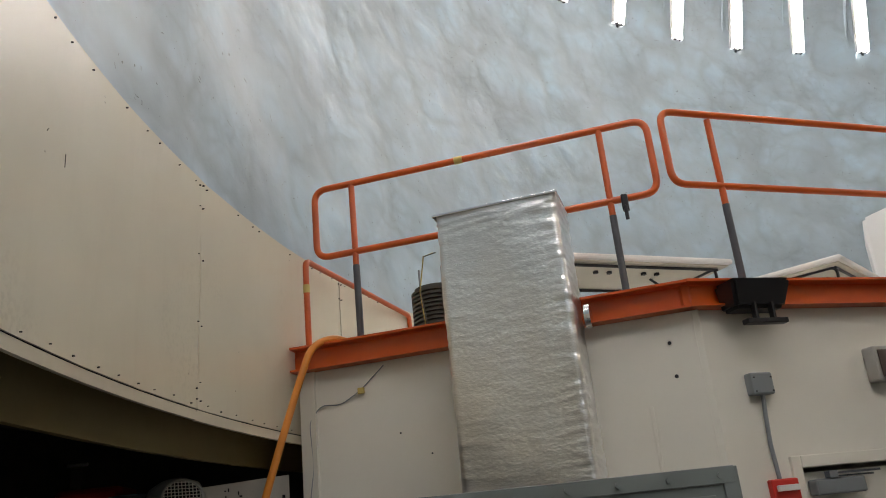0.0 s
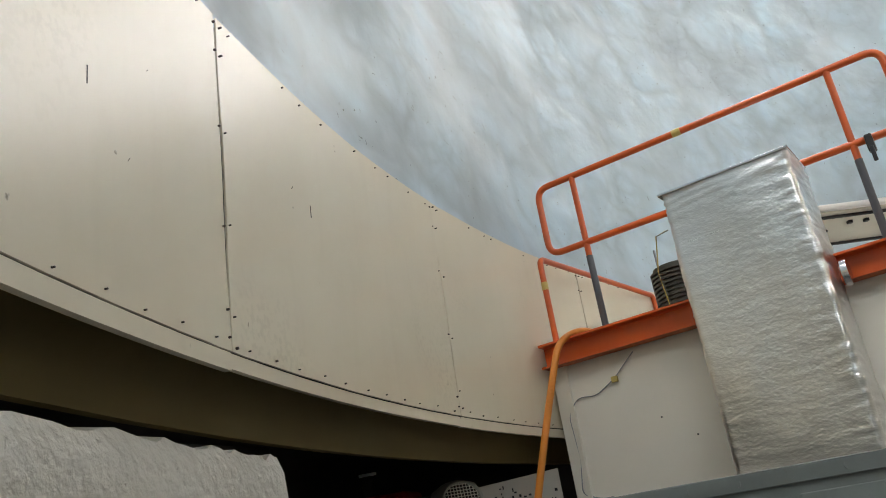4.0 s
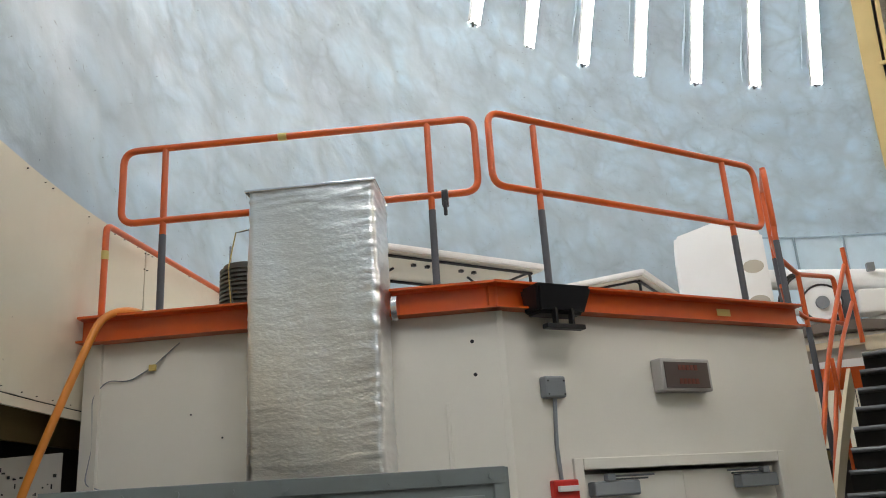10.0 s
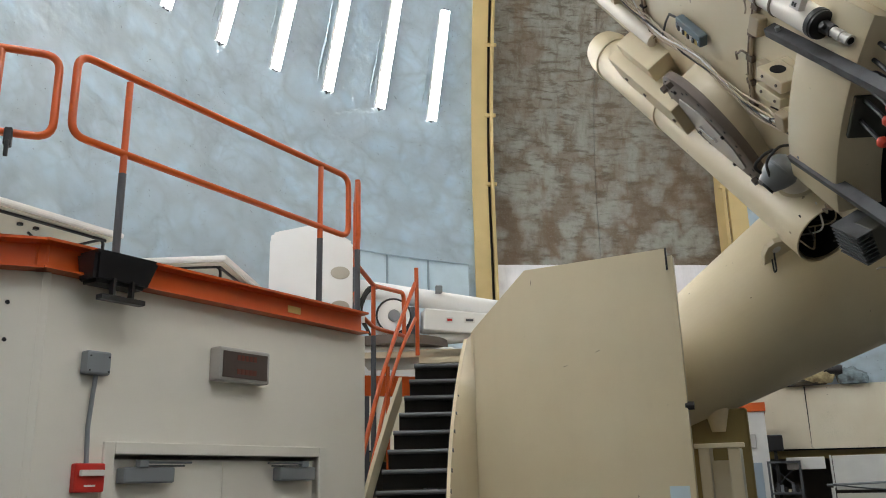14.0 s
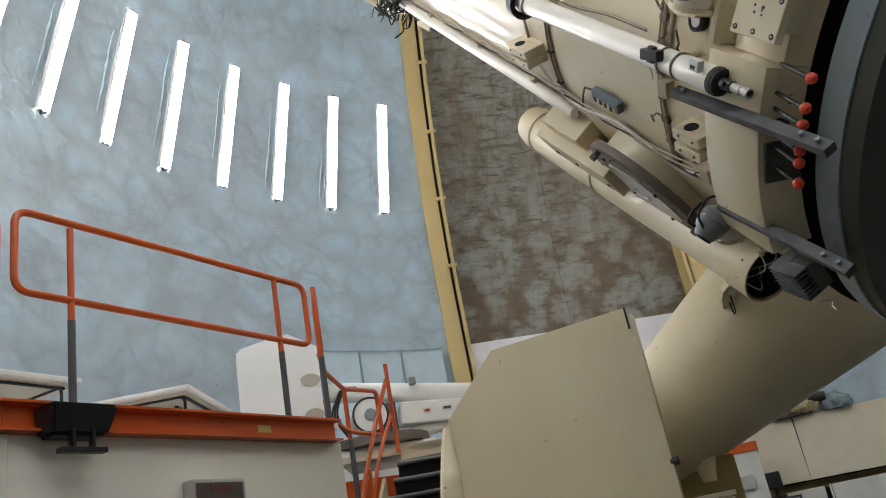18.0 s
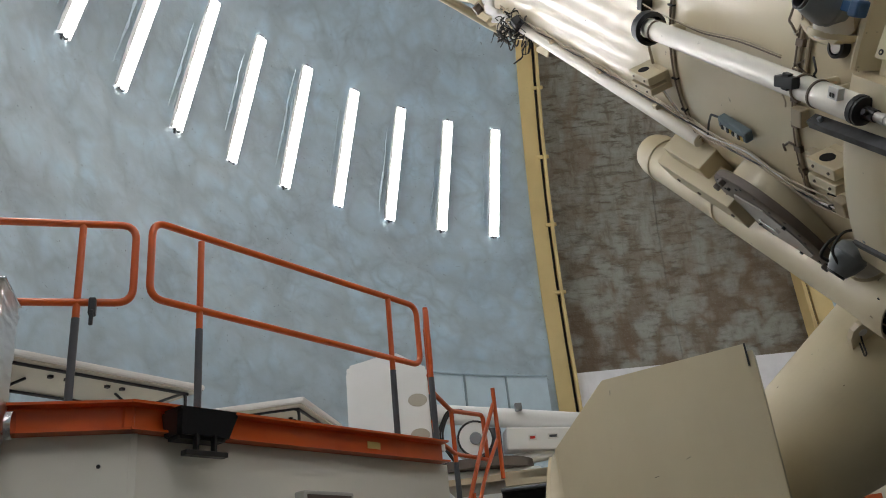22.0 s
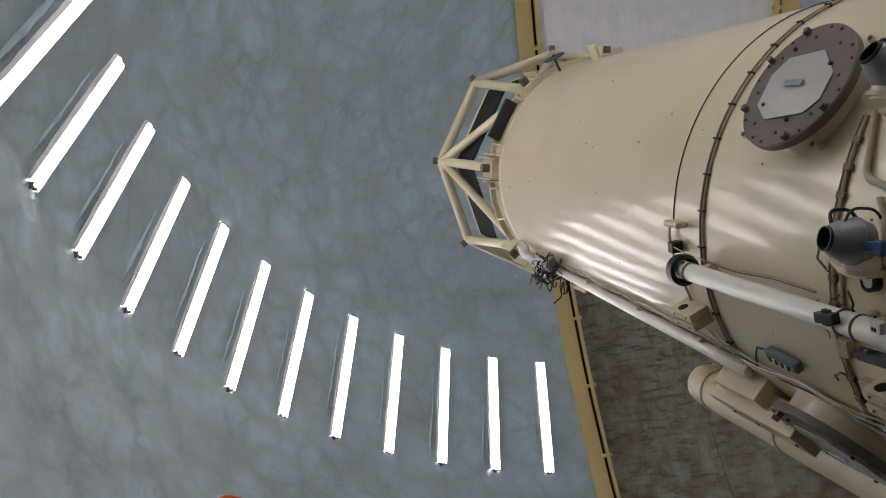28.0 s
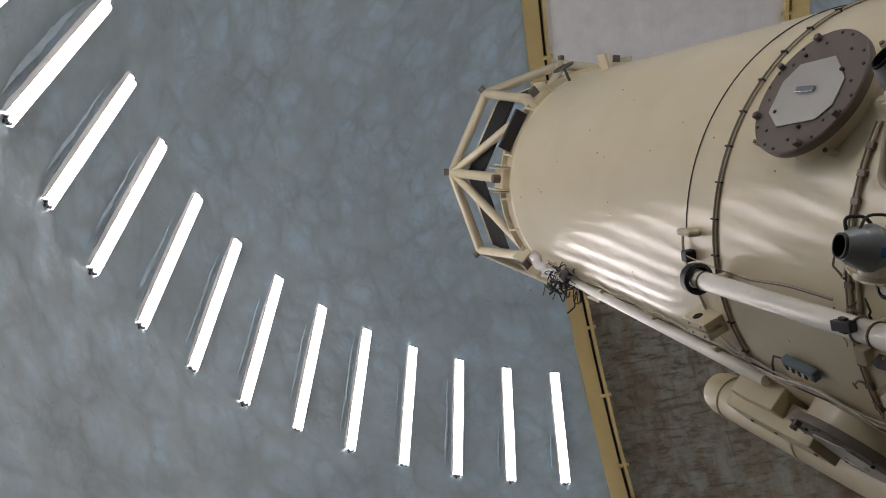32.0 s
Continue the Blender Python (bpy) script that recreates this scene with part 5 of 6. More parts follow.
box(bm, -0.045, -0.02, 0.005, 0.045, 0.03, 0.035, 0.004, m=tloc(-16.3, -1.72, 0.258))
part("black_bracket", bm, BLACK, fin)
bm = B()
box(bm, -0.03, -0.035, 0.0, 0.03, 0.035, 0.04, 0.004, m=tloc(-15.2, -2.085, 0.255))
part("white_tab", bm, WHITE, fin)
bm = B()
box(bm, -0.018, -0.012, 0.04, 0.002, 0.0, 0.043, m=tloc(-15.2, -2.085, 0.255))
box(bm, -0.018, 0.006, 0.04, 0.002, 0.018, 0.043, m=tloc(-15.2, -2.085, 0.255))
part("tab_mark", bm, BLACK, fin)

# long white pipe down the tube's side with cables beside it
pp = lambda s, off=0.055, d=0: tpt(-48.4 + d, s, off)
part("side_pipe", sweep(B(), [pp(4.6), pp(2.5), pp(0.5), pp(0.2, 0.05, -0.8), pp(-0.05, 0.03, -2.4)], 0.054, 18), GLOSSWHITE, tel, "white painted pipe along the tube", smooth=True)
for d, mat in ((3.5, TAN), (4.6, TAN), (2.6, RUBBER)):
    part("side_cable", sweep(B(), [tpt(-47.5 + d + 0.4 * math.sin(i * 1.7 + d), 4.4 - i * 0.25, 0.03 + 0.012 * math.sin(i * 2.1 + d)) for i in range(26)], 0.0065, 6), mat, tel, smooth=True)
for s in (0.5, 1.6, 2.8, 3.9):
    bm = B()
    box(bm, -0.05, -0.03, -0.02, 0.05, 0.03, 0.06, 0.005, m=tloc(-47, s))
    part("pipe_clip", bm, CREAM, tel)
# knot of cables and a wrapped bundle at the front end
bm = B()
sweep(bm, [tpt(-40 - 0.9 * i, 4.68 - 0.065 * i, 0.06 + 0.08 * math.sin(i * 0.32) + 0.02 * math.sin(i * 2.3)) for i in range(11)], 0.062, 12)
for v in bm.verts:
    v.co *= 1 + 0.018 * noise.noise(v.co * 11)
part("wrapped_bundle", bm, material("grey_plastic_wrap", (0.72, 0.71, 0.71), 0.3), tel, "cables wrapped in pale plastic", smooth=True)
rng = random.Random(5)
for i in range(46):
    a = tpt(rng.uniform(-54, -43), rng.uniform(3.65, 4.3), rng.uniform(0.02, 0.12))
    pts = [a]
    for k in range(5):
        a = a + Vector((rng.uniform(-0.11, 0.11), rng.uniform(-0.12, 0.10), rng.uniform(-0.14, 0.11)))
        pts.append(a)
    pts[2] += Vector((0.02, -0.12, -0.1)) * rng.random()
    part("loose_cable", sweep(B(), fillet(pts, 0.09, 4), rng.choice((0.006, 0.008, 0.010)), 6), RUBBER if i % 6 else TAN, tel, smooth=True)
for i in range(5):
    bm = B()
    box(bm, -0.05, -0.05, 0, 0.05, 0.05, 0.1, 0.01, m=tloc(-53 + 2.6 * i, 4.1 - 0.13 * i, 0.05) @ Matrix.Rotation(i, 4, "Z"))
    part("connector", bm, BLACK, tel)
bm = B()
prism(bm, [(-0.3, 0), (0.3, 0), (0.25, 0.14), (-0.1, 0.2)], -0.01, 0.01, tloc(-56, 5.1) @ Matrix.Rotation(radians(90), 4, "Y") @ Matrix.Rotation(radians(90), 4, "Z"))
part("side_plate", bm, CREAM, tel)
bm = B()
box(bm, -0.06, -0.10, 0.0, 0.06, 0.10, 0.12, 0.01, m=tloc(-52, 4.75))
part("front_bracket", bm, CREAM, tel)


# slotted blocks
def slotted_block(phi, s, w, l, h, turn=0):
    m = tloc(phi, s) @ Matrix.Rotation(radians(turn), 4, "Z")
    bm = B()
    box(bm, -w / 2, -l / 2, -0.05, w / 2, l / 2, h * 0.22, 0.005, m=m)
    b = part("mount_block", bm, CREAM, tel)
    for x0, x1 in ((-w / 2, -w * 0.11), (w * 0.07, w / 2)):
        bm = B()
        box(bm, x0, -l / 2, h * 0.21, x1, l / 2, h, 0.006, m=m)
        c = part("cheek", bm, CREAM, b)
        for y in (-l * 0.3, l * 0.25):
            part("screw", cylinder(B(), m @ Vector(((x0 + x1) / 2, y, h - 0.002)), m @ Vector(((x0 + x1) / 2, y, h + 0.006)), 0.009, n=10), GREYBROWN, c)
    part("block_hole", cylinder(B(), m @ Vector((w / 2 - 0.01, l * 0.1, h * 0.62)), m @ Vector((w / 2 + 0.002, l * 0.1, h * 0.62)), 0.042, n=18), MATTBLACK, b)


slotted_block(-33.5, 0.25, 0.15, 0.30, 0.18)
slotted_block(-31.4, -1.875, 0.16, 0.22, 0.18)
for k, mat in ((0, TAN), (0.9, TAN), (1.6, WHITE)):
    part("loose_cable", sweep(B(), fillet([tpt(-37 + k, 0.32, 0.02), tpt(-40.4 + k, 0.18, 0.03), tpt(-46.4 + k, 0.02, 0.03), tpt(-47 + k, -0.27, 0.04), tpt(-44.6 + k * 1.3, -0.8, 0.03), tpt(-45.6 + k, -1.18, 0.035), tpt(-47.5 + k, -1.45, 0.03), tpt(-45 + k, -1.75, 0.03)], 0.12), 0.006, 6), mat, tel, smooth=True)
part("finder_cable", sweep(B(), fillet([tpt(-15.6, 0.32, 0.07), tpt(-16.4, 0.0, 0.06), tpt(-17.6, -0.46, 0.03), tpt(-16.3, -0.9, 0.03), tpt(-16.6, -1.3, 0.02)], 0.1), 0.005, 6), WORNBROWN, tel, smooth=True)
part("finder_cable", sweep(B(), fillet([tpt(-15.2, 0.30, 0.08), tpt(-15.9, 0.0, 0.09), tpt(-17.2, -0.42, 0.03), tpt(-15.9, -0.9, 0.02), tpt(-16.2, -1.3, 0.02)], 0.1), 0.0045, 6), TAN, tel, smooth=True)
part("hoop_tail", sweep(B(), fillet([tpt(-9, 0.42, 0.02), tpt(-14, 0.40, 0.05), tpt(-22, 0.36, 0.03), tpt(-31, 0.30, 0.02)], 0.1), 0.012, 6), TAN, tel, smooth=True)
bm = B()
box(bm, -0.025, -0.10, 0.0, 0.025, 0.10, 0.11, 0.02, m=tloc(-9.4, 0.28))
part("small_lug", bm, CREAM, tel)
bm = B()
box(bm, -0.045, -0.04, 0.0, 0.045, 0.04, 0.09, 0.01, m=tloc(-15.6, 0.32))
part("dark_clip", bm, BLACK, tel)
for ph, s in ((-26, -1.51), (-41.8, -1.79), (-33.5, -1.62)):
    bm = B()
    box(bm, -0.055, -0.045, 0.0, 0.055, 0.045, 0.06, 0.008, m=tloc(ph, s))
    part("conduit_box", bm, TAN, tel)
for k in range(2):
    part("casting_pipe", sweep(B(), [tpt(-46 + 1.5 * i, -2.015, 0.012 + 0.012 * k) for i in range(15)], 0.008, 6), WORNBROWN, tel, smooth=True)
rs = random.Random(11)
for i in range(18):
    ph, q = rs.uniform(-44, 40), rs.uniform(-1.9, 4.9)
    part("rivet", cylinder(B(), tpt(ph, q, -0.004), tpt(ph, q, 0.006), rs.choice((0.005, 0.006, 0.008)), n=8), GREYBROWN, tel)
for i in range(12):
    ph = -44 + 5.2 * i
    bm = B()
    box(bm, -0.02, -0.03, 0.0, 0.02, 0.03, 0.03, 0.004, m=tloc(ph, -1.45))
    part("conduit_clip", bm, WORNBROWN, tel)
for i in range(9):
    a = rs.uniform(-46, -8)
    q = rs.uniform(-1.75, -1.3)
    pts = [tpt(a, q, 0.02)]
    for k in range(4):
        a += rs.uniform(-1.2, 3.2)
        q += rs.uniform(-0.07, 0.07)
        pts.append(tpt(a, q, rs.uniform(0.015, 0.05)))
    part("loose_cable", sweep(B(), fillet(pts, 0.05, 4), rs.choice((0.005, 0.007)), 6), (RUBBER, TAN, WORNBROWN)[i % 3], tel, smooth=True)
# switch box
SB = tloc(-36.3, -0.80, 0.013) @ Matrix.Rotation(radians(-6), 4, "Z") @ Matrix.Scale(0.84, 4)
bm = B()
box(bm, -0.05, -0.18, 0.0, 0.05, 0.18, 0.07, 0.010, m=SB)
eb = part("switch_box", bm, TEAL, tel, "grey-blue switch box with pale labels")
for i in range(4):
    bm = B()
    box(bm, -0.045, -0.14 + i * 0.07, 0.068, -0.005, -0.105 + i * 0.07, 0.073, m=SB)
    part("switch_label", bm, WHITE if i % 2 else BRASS, eb)
    bm = B()
    box(bm, -0.045, -0.10 + i * 0.07, 0.068, -0.01, -0.075 + i * 0.07, 0.080, m=SB)
    part("switch", bm, BLACK, eb)
for y in (-0.15, 0.15):
    part("box_screw", cylinder(B(), SB @ Vector((0, y, 0.068)), SB @ Vector((0, y, 0.074)), 0.008, n=8), CHROME, eb)
part("box_cable", sweep(B(), [tpt(-35.5, -0.62, 0.05), tpt(-36, -0.52, 0.05), tpt(-40, -0.40, 0.03), tpt(-45, -0.30, 0.03)], 0.008, 6), RUBBER, tel, smooth=True)


# round drive motors
def motor(phi, s, off, tip, turn, blue=True, size=0.86):
    m = tloc(phi, s, off) @ Matrix.Rotation(radians(turn), 4, "Y") @ Matrix.Rotation(radians(-tip), 4, "X") @ Matrix.Scale(size, 4)
    h = part("motor", lathe(B(), [(0.072, 0.15), (0.085, 0.148), (0.125, 0.07), (0.147, 0.0), (0.147, -0.03), (0.125, -0.10), (0.07, -0.14), (0.0, -0.15)], 36, m), SILVER, tel, "silver grey rounded motor housing", smooth=True)
    part("motor_mouth", lathe(B(), [(0.078, 0.145), (0.080, 0.17), (0.070, 0.17), (0.064, 0.06), (0.0, 0.06)], 28, m), BLACK, h, smooth=True)
    part("motor_band", lathe(B(), [(0.146, -0.035), (0.150, -0.03), (0.150, -0.015), (0.146, -0.01)], 36, m), SILVER, h, smooth=True)
    mm = tloc(phi, s, 0)
    part("motor_stand", cylinder(B(), mm @ Vector((-0.175, 0.02, 0.10)), mm @ Vector((-0.145, 0.02, 0.10)), 0.12, n=28), CREAM, h, smooth=True)
    part("stand_neck", cylinder(B(), mm @ Vector((-0.15, 0, 0.11)), mm @ Vector((0, 0, off - 0.03)), 0.095, 0.09, n=24), GLOSSWHITE, h, smooth=True)
    part("stand_foot", cylinder(B(), mm @ Vector((-0.16, 0.02, -0.02)), mm @ Vector((-0.16, 0.02, 0.09)), 0.05, n=12), CREAM, h, smooth=True)
    part("motor_cable", sweep(B(), fillet([m @ Vector((0.08, 0.06, 0.10)), m @ Vector((0.17, 0.10, 0.11)), m @ Vector((0.19, 0.1, -0.02)), m @ Vector((0.12, 0.12, -0.10))], 0.05), 0.010, 8), RUBBER, h, smooth=True)
    part("motor_cable", sweep(B(), fillet([m @ Vector((0.10, -0.04, 0.08)), m @ Vector((0.20, 0.02, 0.02)), m @ Vector((0.21, 0.03, -0.15)), m @ Vector((0.1, 0.03, -0.22))], 0.06), 0.008, 8), RUBBER, h, smooth=True)
    if blue:
        bm = B()
        box(bm, -0.045, -0.245, off - 0.04, 0.035, -0.185, off + 0.035, 0.012, m=mm)
        box(bm, -0.03, -0.19, off - 0.025, 0.02, -0.12, off + 0.02, 0.006, m=mm)
        part("blue_plug", bm, BLUEPLASTIC, h)


SILVER = material("silver_paint", (0.27, 0.29, 0.305), 0.36, metal=0.3, grime=0.3)
motor(-4.2, -1.80, 0.21, 12, 4)
motor(23.5, -1.68, 0.20, 12, 4, False)
motor(-46.8, -1.97, 0.20, 0, -22, False, 0.68)
sock = part("plug_socket", lathe(B(), [(0.0, 0.0), (0.058, 0.0), (0.058, 0.05), (0.042, 0.055), (0.042, 0.04)], 24, tloc(-11.4, -1.76)), BLACK, tel, smooth=True)
part("socket_plug", lathe(B(), [(0.0, 0.05), (0.034, 0.05), (0.034, 0.0)], 20, tloc(-11.4, -1.76)), ALU, sock, smooth=True)

# rear castings
DP = tloc(-4.2, -2.39)
bm = B()
box(bm, -0.14, -0.10, -0.02, 0.14, 0.12, 0.187, 0.01, m=DP)
part("plate_base", bm, CREAM, tel)
bm = B()
box(bm, -0.185, -0.145, 0.185, 0.185, 0.145, 0.235, 0.005, m=DP)
hp = part("drilled_plate", bm, CREAM, tel, "cream square plate with many drilled holes")
for i in range(26):
    if i < 8:
        x, y = ((-0.155, 0.0, 0.155)[(0, 1, 2, 0, 2, 0, 1, 2)[i]], (-0.115, -0.115, -0.115, 0.0, 0.0, 0.115, 0.115, 0.115)[i])
        part("plate_bolt", lathe(B(), [(0.006, 0.2375), (0.012, 0.2375), (0.014, 0.236), (0.014, 0.23)], 14, DP @ Matrix.Translation((x, y, 0))), BLACK, hp)
        continue
    a = rng.uniform(0, 6.28)
    q = rng.uniform(0.03, 0.10)
    x, y = q * math.cos(a), q * math.sin(a)
    part("hole", cylinder(B(), DP @ Vector((x, y, 0.23)), DP @ Vector((x, y, 0.2362)), rng.choice((0.005, 0.007, 0.009)), n=10), BLACK, hp)
part("stud", cylinder(B(), DP @ Vector((0.0, 0.01, 0.235)), DP @ Vector((0.0, 0.01, 0.29)), 0.012, n=10), CREAM, hp)
def arc_block(name, p0, p1, s0, s1, off, mat, n=14):
    """A raised casting that follows the tube, rounded along its outer edges."""
    bm = B()
    prof = [(s0, -0.03), (s0, off - 0.03), (s0 - 0.01, off - 0.009), (s0 - 0.03, off), (s1 + 0.10, off), (s1 + 0.08, off - 0.006), (s1 + 0.07, off - 0.022), (s1, -0.03)]
    rows = []
    for i in range(n + 1):
        ph = p0 + (p1 - p0) * i / n
        rows.append([bm.verts.new(tpt(ph, a, o)) for a, o in prof])
    for a, c in zip(rows, rows[1:]):
        for k in range(len(prof)):
            q = (k + 1) % len(prof)
            bm.faces.new((a[k], a[q], c[q], c[k]))
    bm.faces.new(rows[0])
    bm.faces.new(rows[-1][::-1])
    return part(name, bm, mat, tel, smooth=True)


arc_block("rear_casting", -13.2, -46, -2.03, -2.53, 0.17, CREAM)
arc_block("rear_casting", 4.5, 40, -1.97, -2.53, 0.17, CREAM)
arc_block("rear_rib", -13.0, 4.3, -1.97, -2.10, 0.14, CREAM)
arc_block("rear_bed", -13.1, 4.4, -2.095, -2.53, 0.07, CREAM)
part("casting_hole", cylinder(B(), tpt(-22.0, -2.44, 0.08), tpt(-22.0, -2.525, 0.08), 0.04, n=16), BLACK, tel)
bm = B()
for x, h in ((-0.02, 0.035), (0.0, 0.03), (0.022, 0.036)):
    box(bm, x - 0.003, -2.508, -h, x + 0.003, -2.44, h, m=tloc(-18.0, 0.0, 0.10))
part("cast_mark", bm, GREYBROWN, tel)
bm = B()
box(bm, -0.11, -0.02, -0.05, 0.11, 0.012, 0.12, 0.006, m=tloc(-27.8, -2.52, 0.03) @ Matrix.Rotation(radians(-24), 4, "X"))
part("dark_cover", bm, material("dark_green_cover", (0.045, 0.05, 0.04), 0.5, grime=0.5), tel)


WORNGREY = material("worn_grey_steel", (0.105, 0.11, 0.118), 0.6, second=(0.055, 0.055, 0.055), scale=7, amount=0.9, metal=0.2, grime=0.7, bump=0.1, bump_scale=40)


def channel(phi0, s0, phi1, s1, w, off, name="steel_channel"):
    a, c = tpt(phi0, s0, off), tpt(phi1, s1, off)
    d = (c - a)
    m = Matrix.Translation(a) @ d.to_track_quat("Y", "Z").to_matrix().to_4x4()
    bm = B()
    l = d.length
    box(bm, -w / 2, 0, 0, w / 2, l, 0.012, m=m)
    box(bm, -w / 2, 0, -0.035, -w / 2 + 0.008, l, 0.0, m=m)
    box(bm, w / 2 - 0.008, 0, -0.035, w / 2, l, 0.0, m=m)
    box(bm, -w / 2, l - 0.01, -0.035, w / 2, l, 0.0, m=m)
    c = part(name, bm, WORNGREY, tel, "worn grey steel channel")
    for y in (0.08, l - 0.06, l - 0.16):
        part("nut", cylinder(B(), m @ Vector((0, y, 0.012)), m @ Vector((0, y, 0.035)), 0.013, n=6), STEEL, c)


channel(-21.7, -1.83, -19.6, -2.92, 0.062, 0.195)
channel(-41.7, -2.06, -38.1, -3.02, 0.062, 0.155)
for i, ph in enumerate((12, 3.3, -12.7, -16.8, -19.2, -23.0, -24.9, -28.2)):
    k = part("knob", lathe(B(), [(0.0, 0.03), (0.022, 0.026), (0.033, 0.01), (0.033, -0.01), (0.022, -0.026), (0.0, -0.03)], 14, tloc(ph, -2.70, 0.14) @ Matrix.Rotation(radians(90), 4, "X") @ Matrix.Scale(0.8, 4)), REDKNOB, tel, "bright red knob", smooth=True)
    part("knob_rod", cylinder(B(), tpt(ph, -2.47, 0.10), tpt(ph, -2.68, 0.14), 0.011, n=8), BLACK, k)
# black disc standing in for the shade in the gap before the mirror cell
part("rear_bulkhead", lathe(B(), [(rad(-2.44), -2.442), (1.35, -2.46), (0.0, -2.47)], 64), MATTBLACK, tel, smooth=True)
part("cell_rim", lathe(B(), [(1.55, -2.64), (1.77, -2.64), (1.78, -2.65), (1.78, -2.79), (1.55, -2.79), (1.55, -2.64)], 112), GREYBLUE, tel, "grey-blue painted steel mirror cell rim", smooth=True)
part("cell_band", lathe(B(), [(1.46, -2.795), (1.77, -2.795), (1.76, -2.89), (1.42, -2.89), (1.46, -2.795)], 112), GREYGREEN, tel, "worn dark steel band behind the rim", smooth=True)
part("cell_back", lathe(B(), [(1.45, -2.9), (0.9, -2.95), (0.0, -2.95)], 48), MATTBLACK, tel, smooth=True)
for i in range(14):
    ph = -150 + i * 23
    a = radians(ph)
    bm = B()
    box(bm, -0.06, -0.1, -0.04, 0.06, 0.1, 0.04, 0.01, m=Matrix.Translation((1.25 * math.cos(a), 1.25 * math.sin(a), -3.0)) @ Matrix.Rotation(a, 4, "Z"))
    part("cell_pad", bm, GREYGREEN, tel)
for i in range(20):
    a0, a1 = rng.uniform(-2.5, 1.0), rng.uniform(-2.5, 1.0)
    part("cell_cable", sweep(B(), [(1.2 * math.cos(a0), 1.2 * math.sin(a0), -3.0), (0.8 * math.cos((a0 + a1) / 2), 0.8 * math.sin((a0 + a1) / 2), -3.12), (1.2 * math.cos(a1), 1.2 * math.sin(a1), -3.0)], 0.012, 6), TAN if i % 3 == 0 else RUBBER, tel)
# finned box and hanging wires at the lower rear edge
fm2 = tloc(-46, -2.66, 0.10) @ Matrix.Rotation(radians(20), 4, "Z") @ Matrix.Scale(0.95, 4)
bm = B()
box(bm, -0.09, -0.12, 0.0, 0.09, 0.02, 0.09, 0.006, m=fm2)
fb = part("finned_box", bm, GREYGREEN, tel, "dull grey finned driver box")
for i in range(8):
    bm = B()
    box(bm, -0.09 + i * 0.0245, -0.12, 0.088, -0.082 + i * 0.0245, 0.12, 0.17, 0.002, m=fm2)
    part("fin", bm, WORNGREY, fb)
    bm = B()
    box(bm, -0.09 + i * 0.0245, 0.02, 0.0, -0.082 + i * 0.0245, 0.12, 0.10, 0.002, m=fm2)
    part("fin", bm, WORNGREY, fb)
for i in range(6):
    pts = [tpt(-50 + rng.uniform(-4, 4), -2.3 - 0.1 * i, 0.15)]
    for k in range(4):
        pts.append(pts[-1] + Vector((rng.uniform(-0.04, 0.05), rng.uniform(-0.03, 0.06), rng.uniform(-0.07, 0.06))))
    part("loose_cable", sweep(B(), fillet(pts, 0.06, 4), 0.005, 6), (TAN, RUBBER, ALU)[i % 3], tel, smooth=True)

# guide telescope under the tube
GR = 0.205
gp = lambda s, r=1.93, ph=-78.0: Vector((r * math.cos(radians(ph)), r * math.sin(radians(ph)), s))
g0, g1 = gp(1.5), gp(-1.69, 1.91, -74.6)
gm = Matrix.Translation(g0) @ (g0 - g1).to_track_quat("Z", "Y").to_matrix().to_4x4() @ Matrix.Translation((0, 0, -1.5))
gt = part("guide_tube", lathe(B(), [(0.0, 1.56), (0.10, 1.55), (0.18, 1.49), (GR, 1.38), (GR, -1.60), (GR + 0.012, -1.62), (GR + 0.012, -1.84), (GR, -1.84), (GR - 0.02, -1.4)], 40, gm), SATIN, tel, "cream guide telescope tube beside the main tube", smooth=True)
part("guide_inside", lathe(B(), [(GR - 0.015, -1.83), (GR - 0.03, -1.45), (0.0, -1.45)], 32, gm), MATTBLACK, gt, smooth=True)
for z in (1.2, 0.1):
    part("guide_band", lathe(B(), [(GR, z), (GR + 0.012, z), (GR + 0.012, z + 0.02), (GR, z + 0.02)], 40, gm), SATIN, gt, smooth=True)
for i in range(5):
    ang = radians(-90 + 34 * i)
    pts = [gm @ Vector((0.17 * math.cos(ang), 0.17 * math.sin(ang), -1.60)), gm @ Vector((0.10 * math.cos(ang + 1), 0.10 * math.sin(ang + 1), -1.78)), gm @ Vector((0.15 * math.cos(ang + 2), 0.15 * math.sin(ang + 2), -1.92)), gm @ Vector((0.22 * math.cos(ang + 2.4), 0.22 * math.sin(ang + 2.4), -1.75))]
    part("end_wire", sweep(B(), fillet(pts, 0.08, 4), 0.006, 6), (TAN, RUBBER, WHITE)[i % 3], gt, smooth=True)
GB = tloc(-60, -0.1)
for r0, r1, y0, y1, z0, z1 in ((-0.06, 0.22, -0.10, 0.42, -0.05, 0.19), (-0.22, 0.08, -0.46, 0.55, 0.05, 0.29)):
    bm = B()
    box(bm, r0, y0, z0, r1, y1, z1, 0.008, m=GB)
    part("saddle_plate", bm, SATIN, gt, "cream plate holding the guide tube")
for y in (-0.55, -0.1, 0.2):
    part("saddle_bolt", cylinder(B(), GB @ Vector((-0.07, y + 0.15, 0.288)), GB @ Vector((-0.07, y + 0.15, 0.302)), 0.016, n=8), GREYBROWN, gt)
part("guide_cable", sweep(B(), [gp(1.2 - 0.12 * i) + Vector((GR * 0.99, -GR * 0.2 + 0.02 * math.sin(i * 1.3), 0)) for i in range(14)], 0.006, 6), RUBBER, gt, smooth=True)

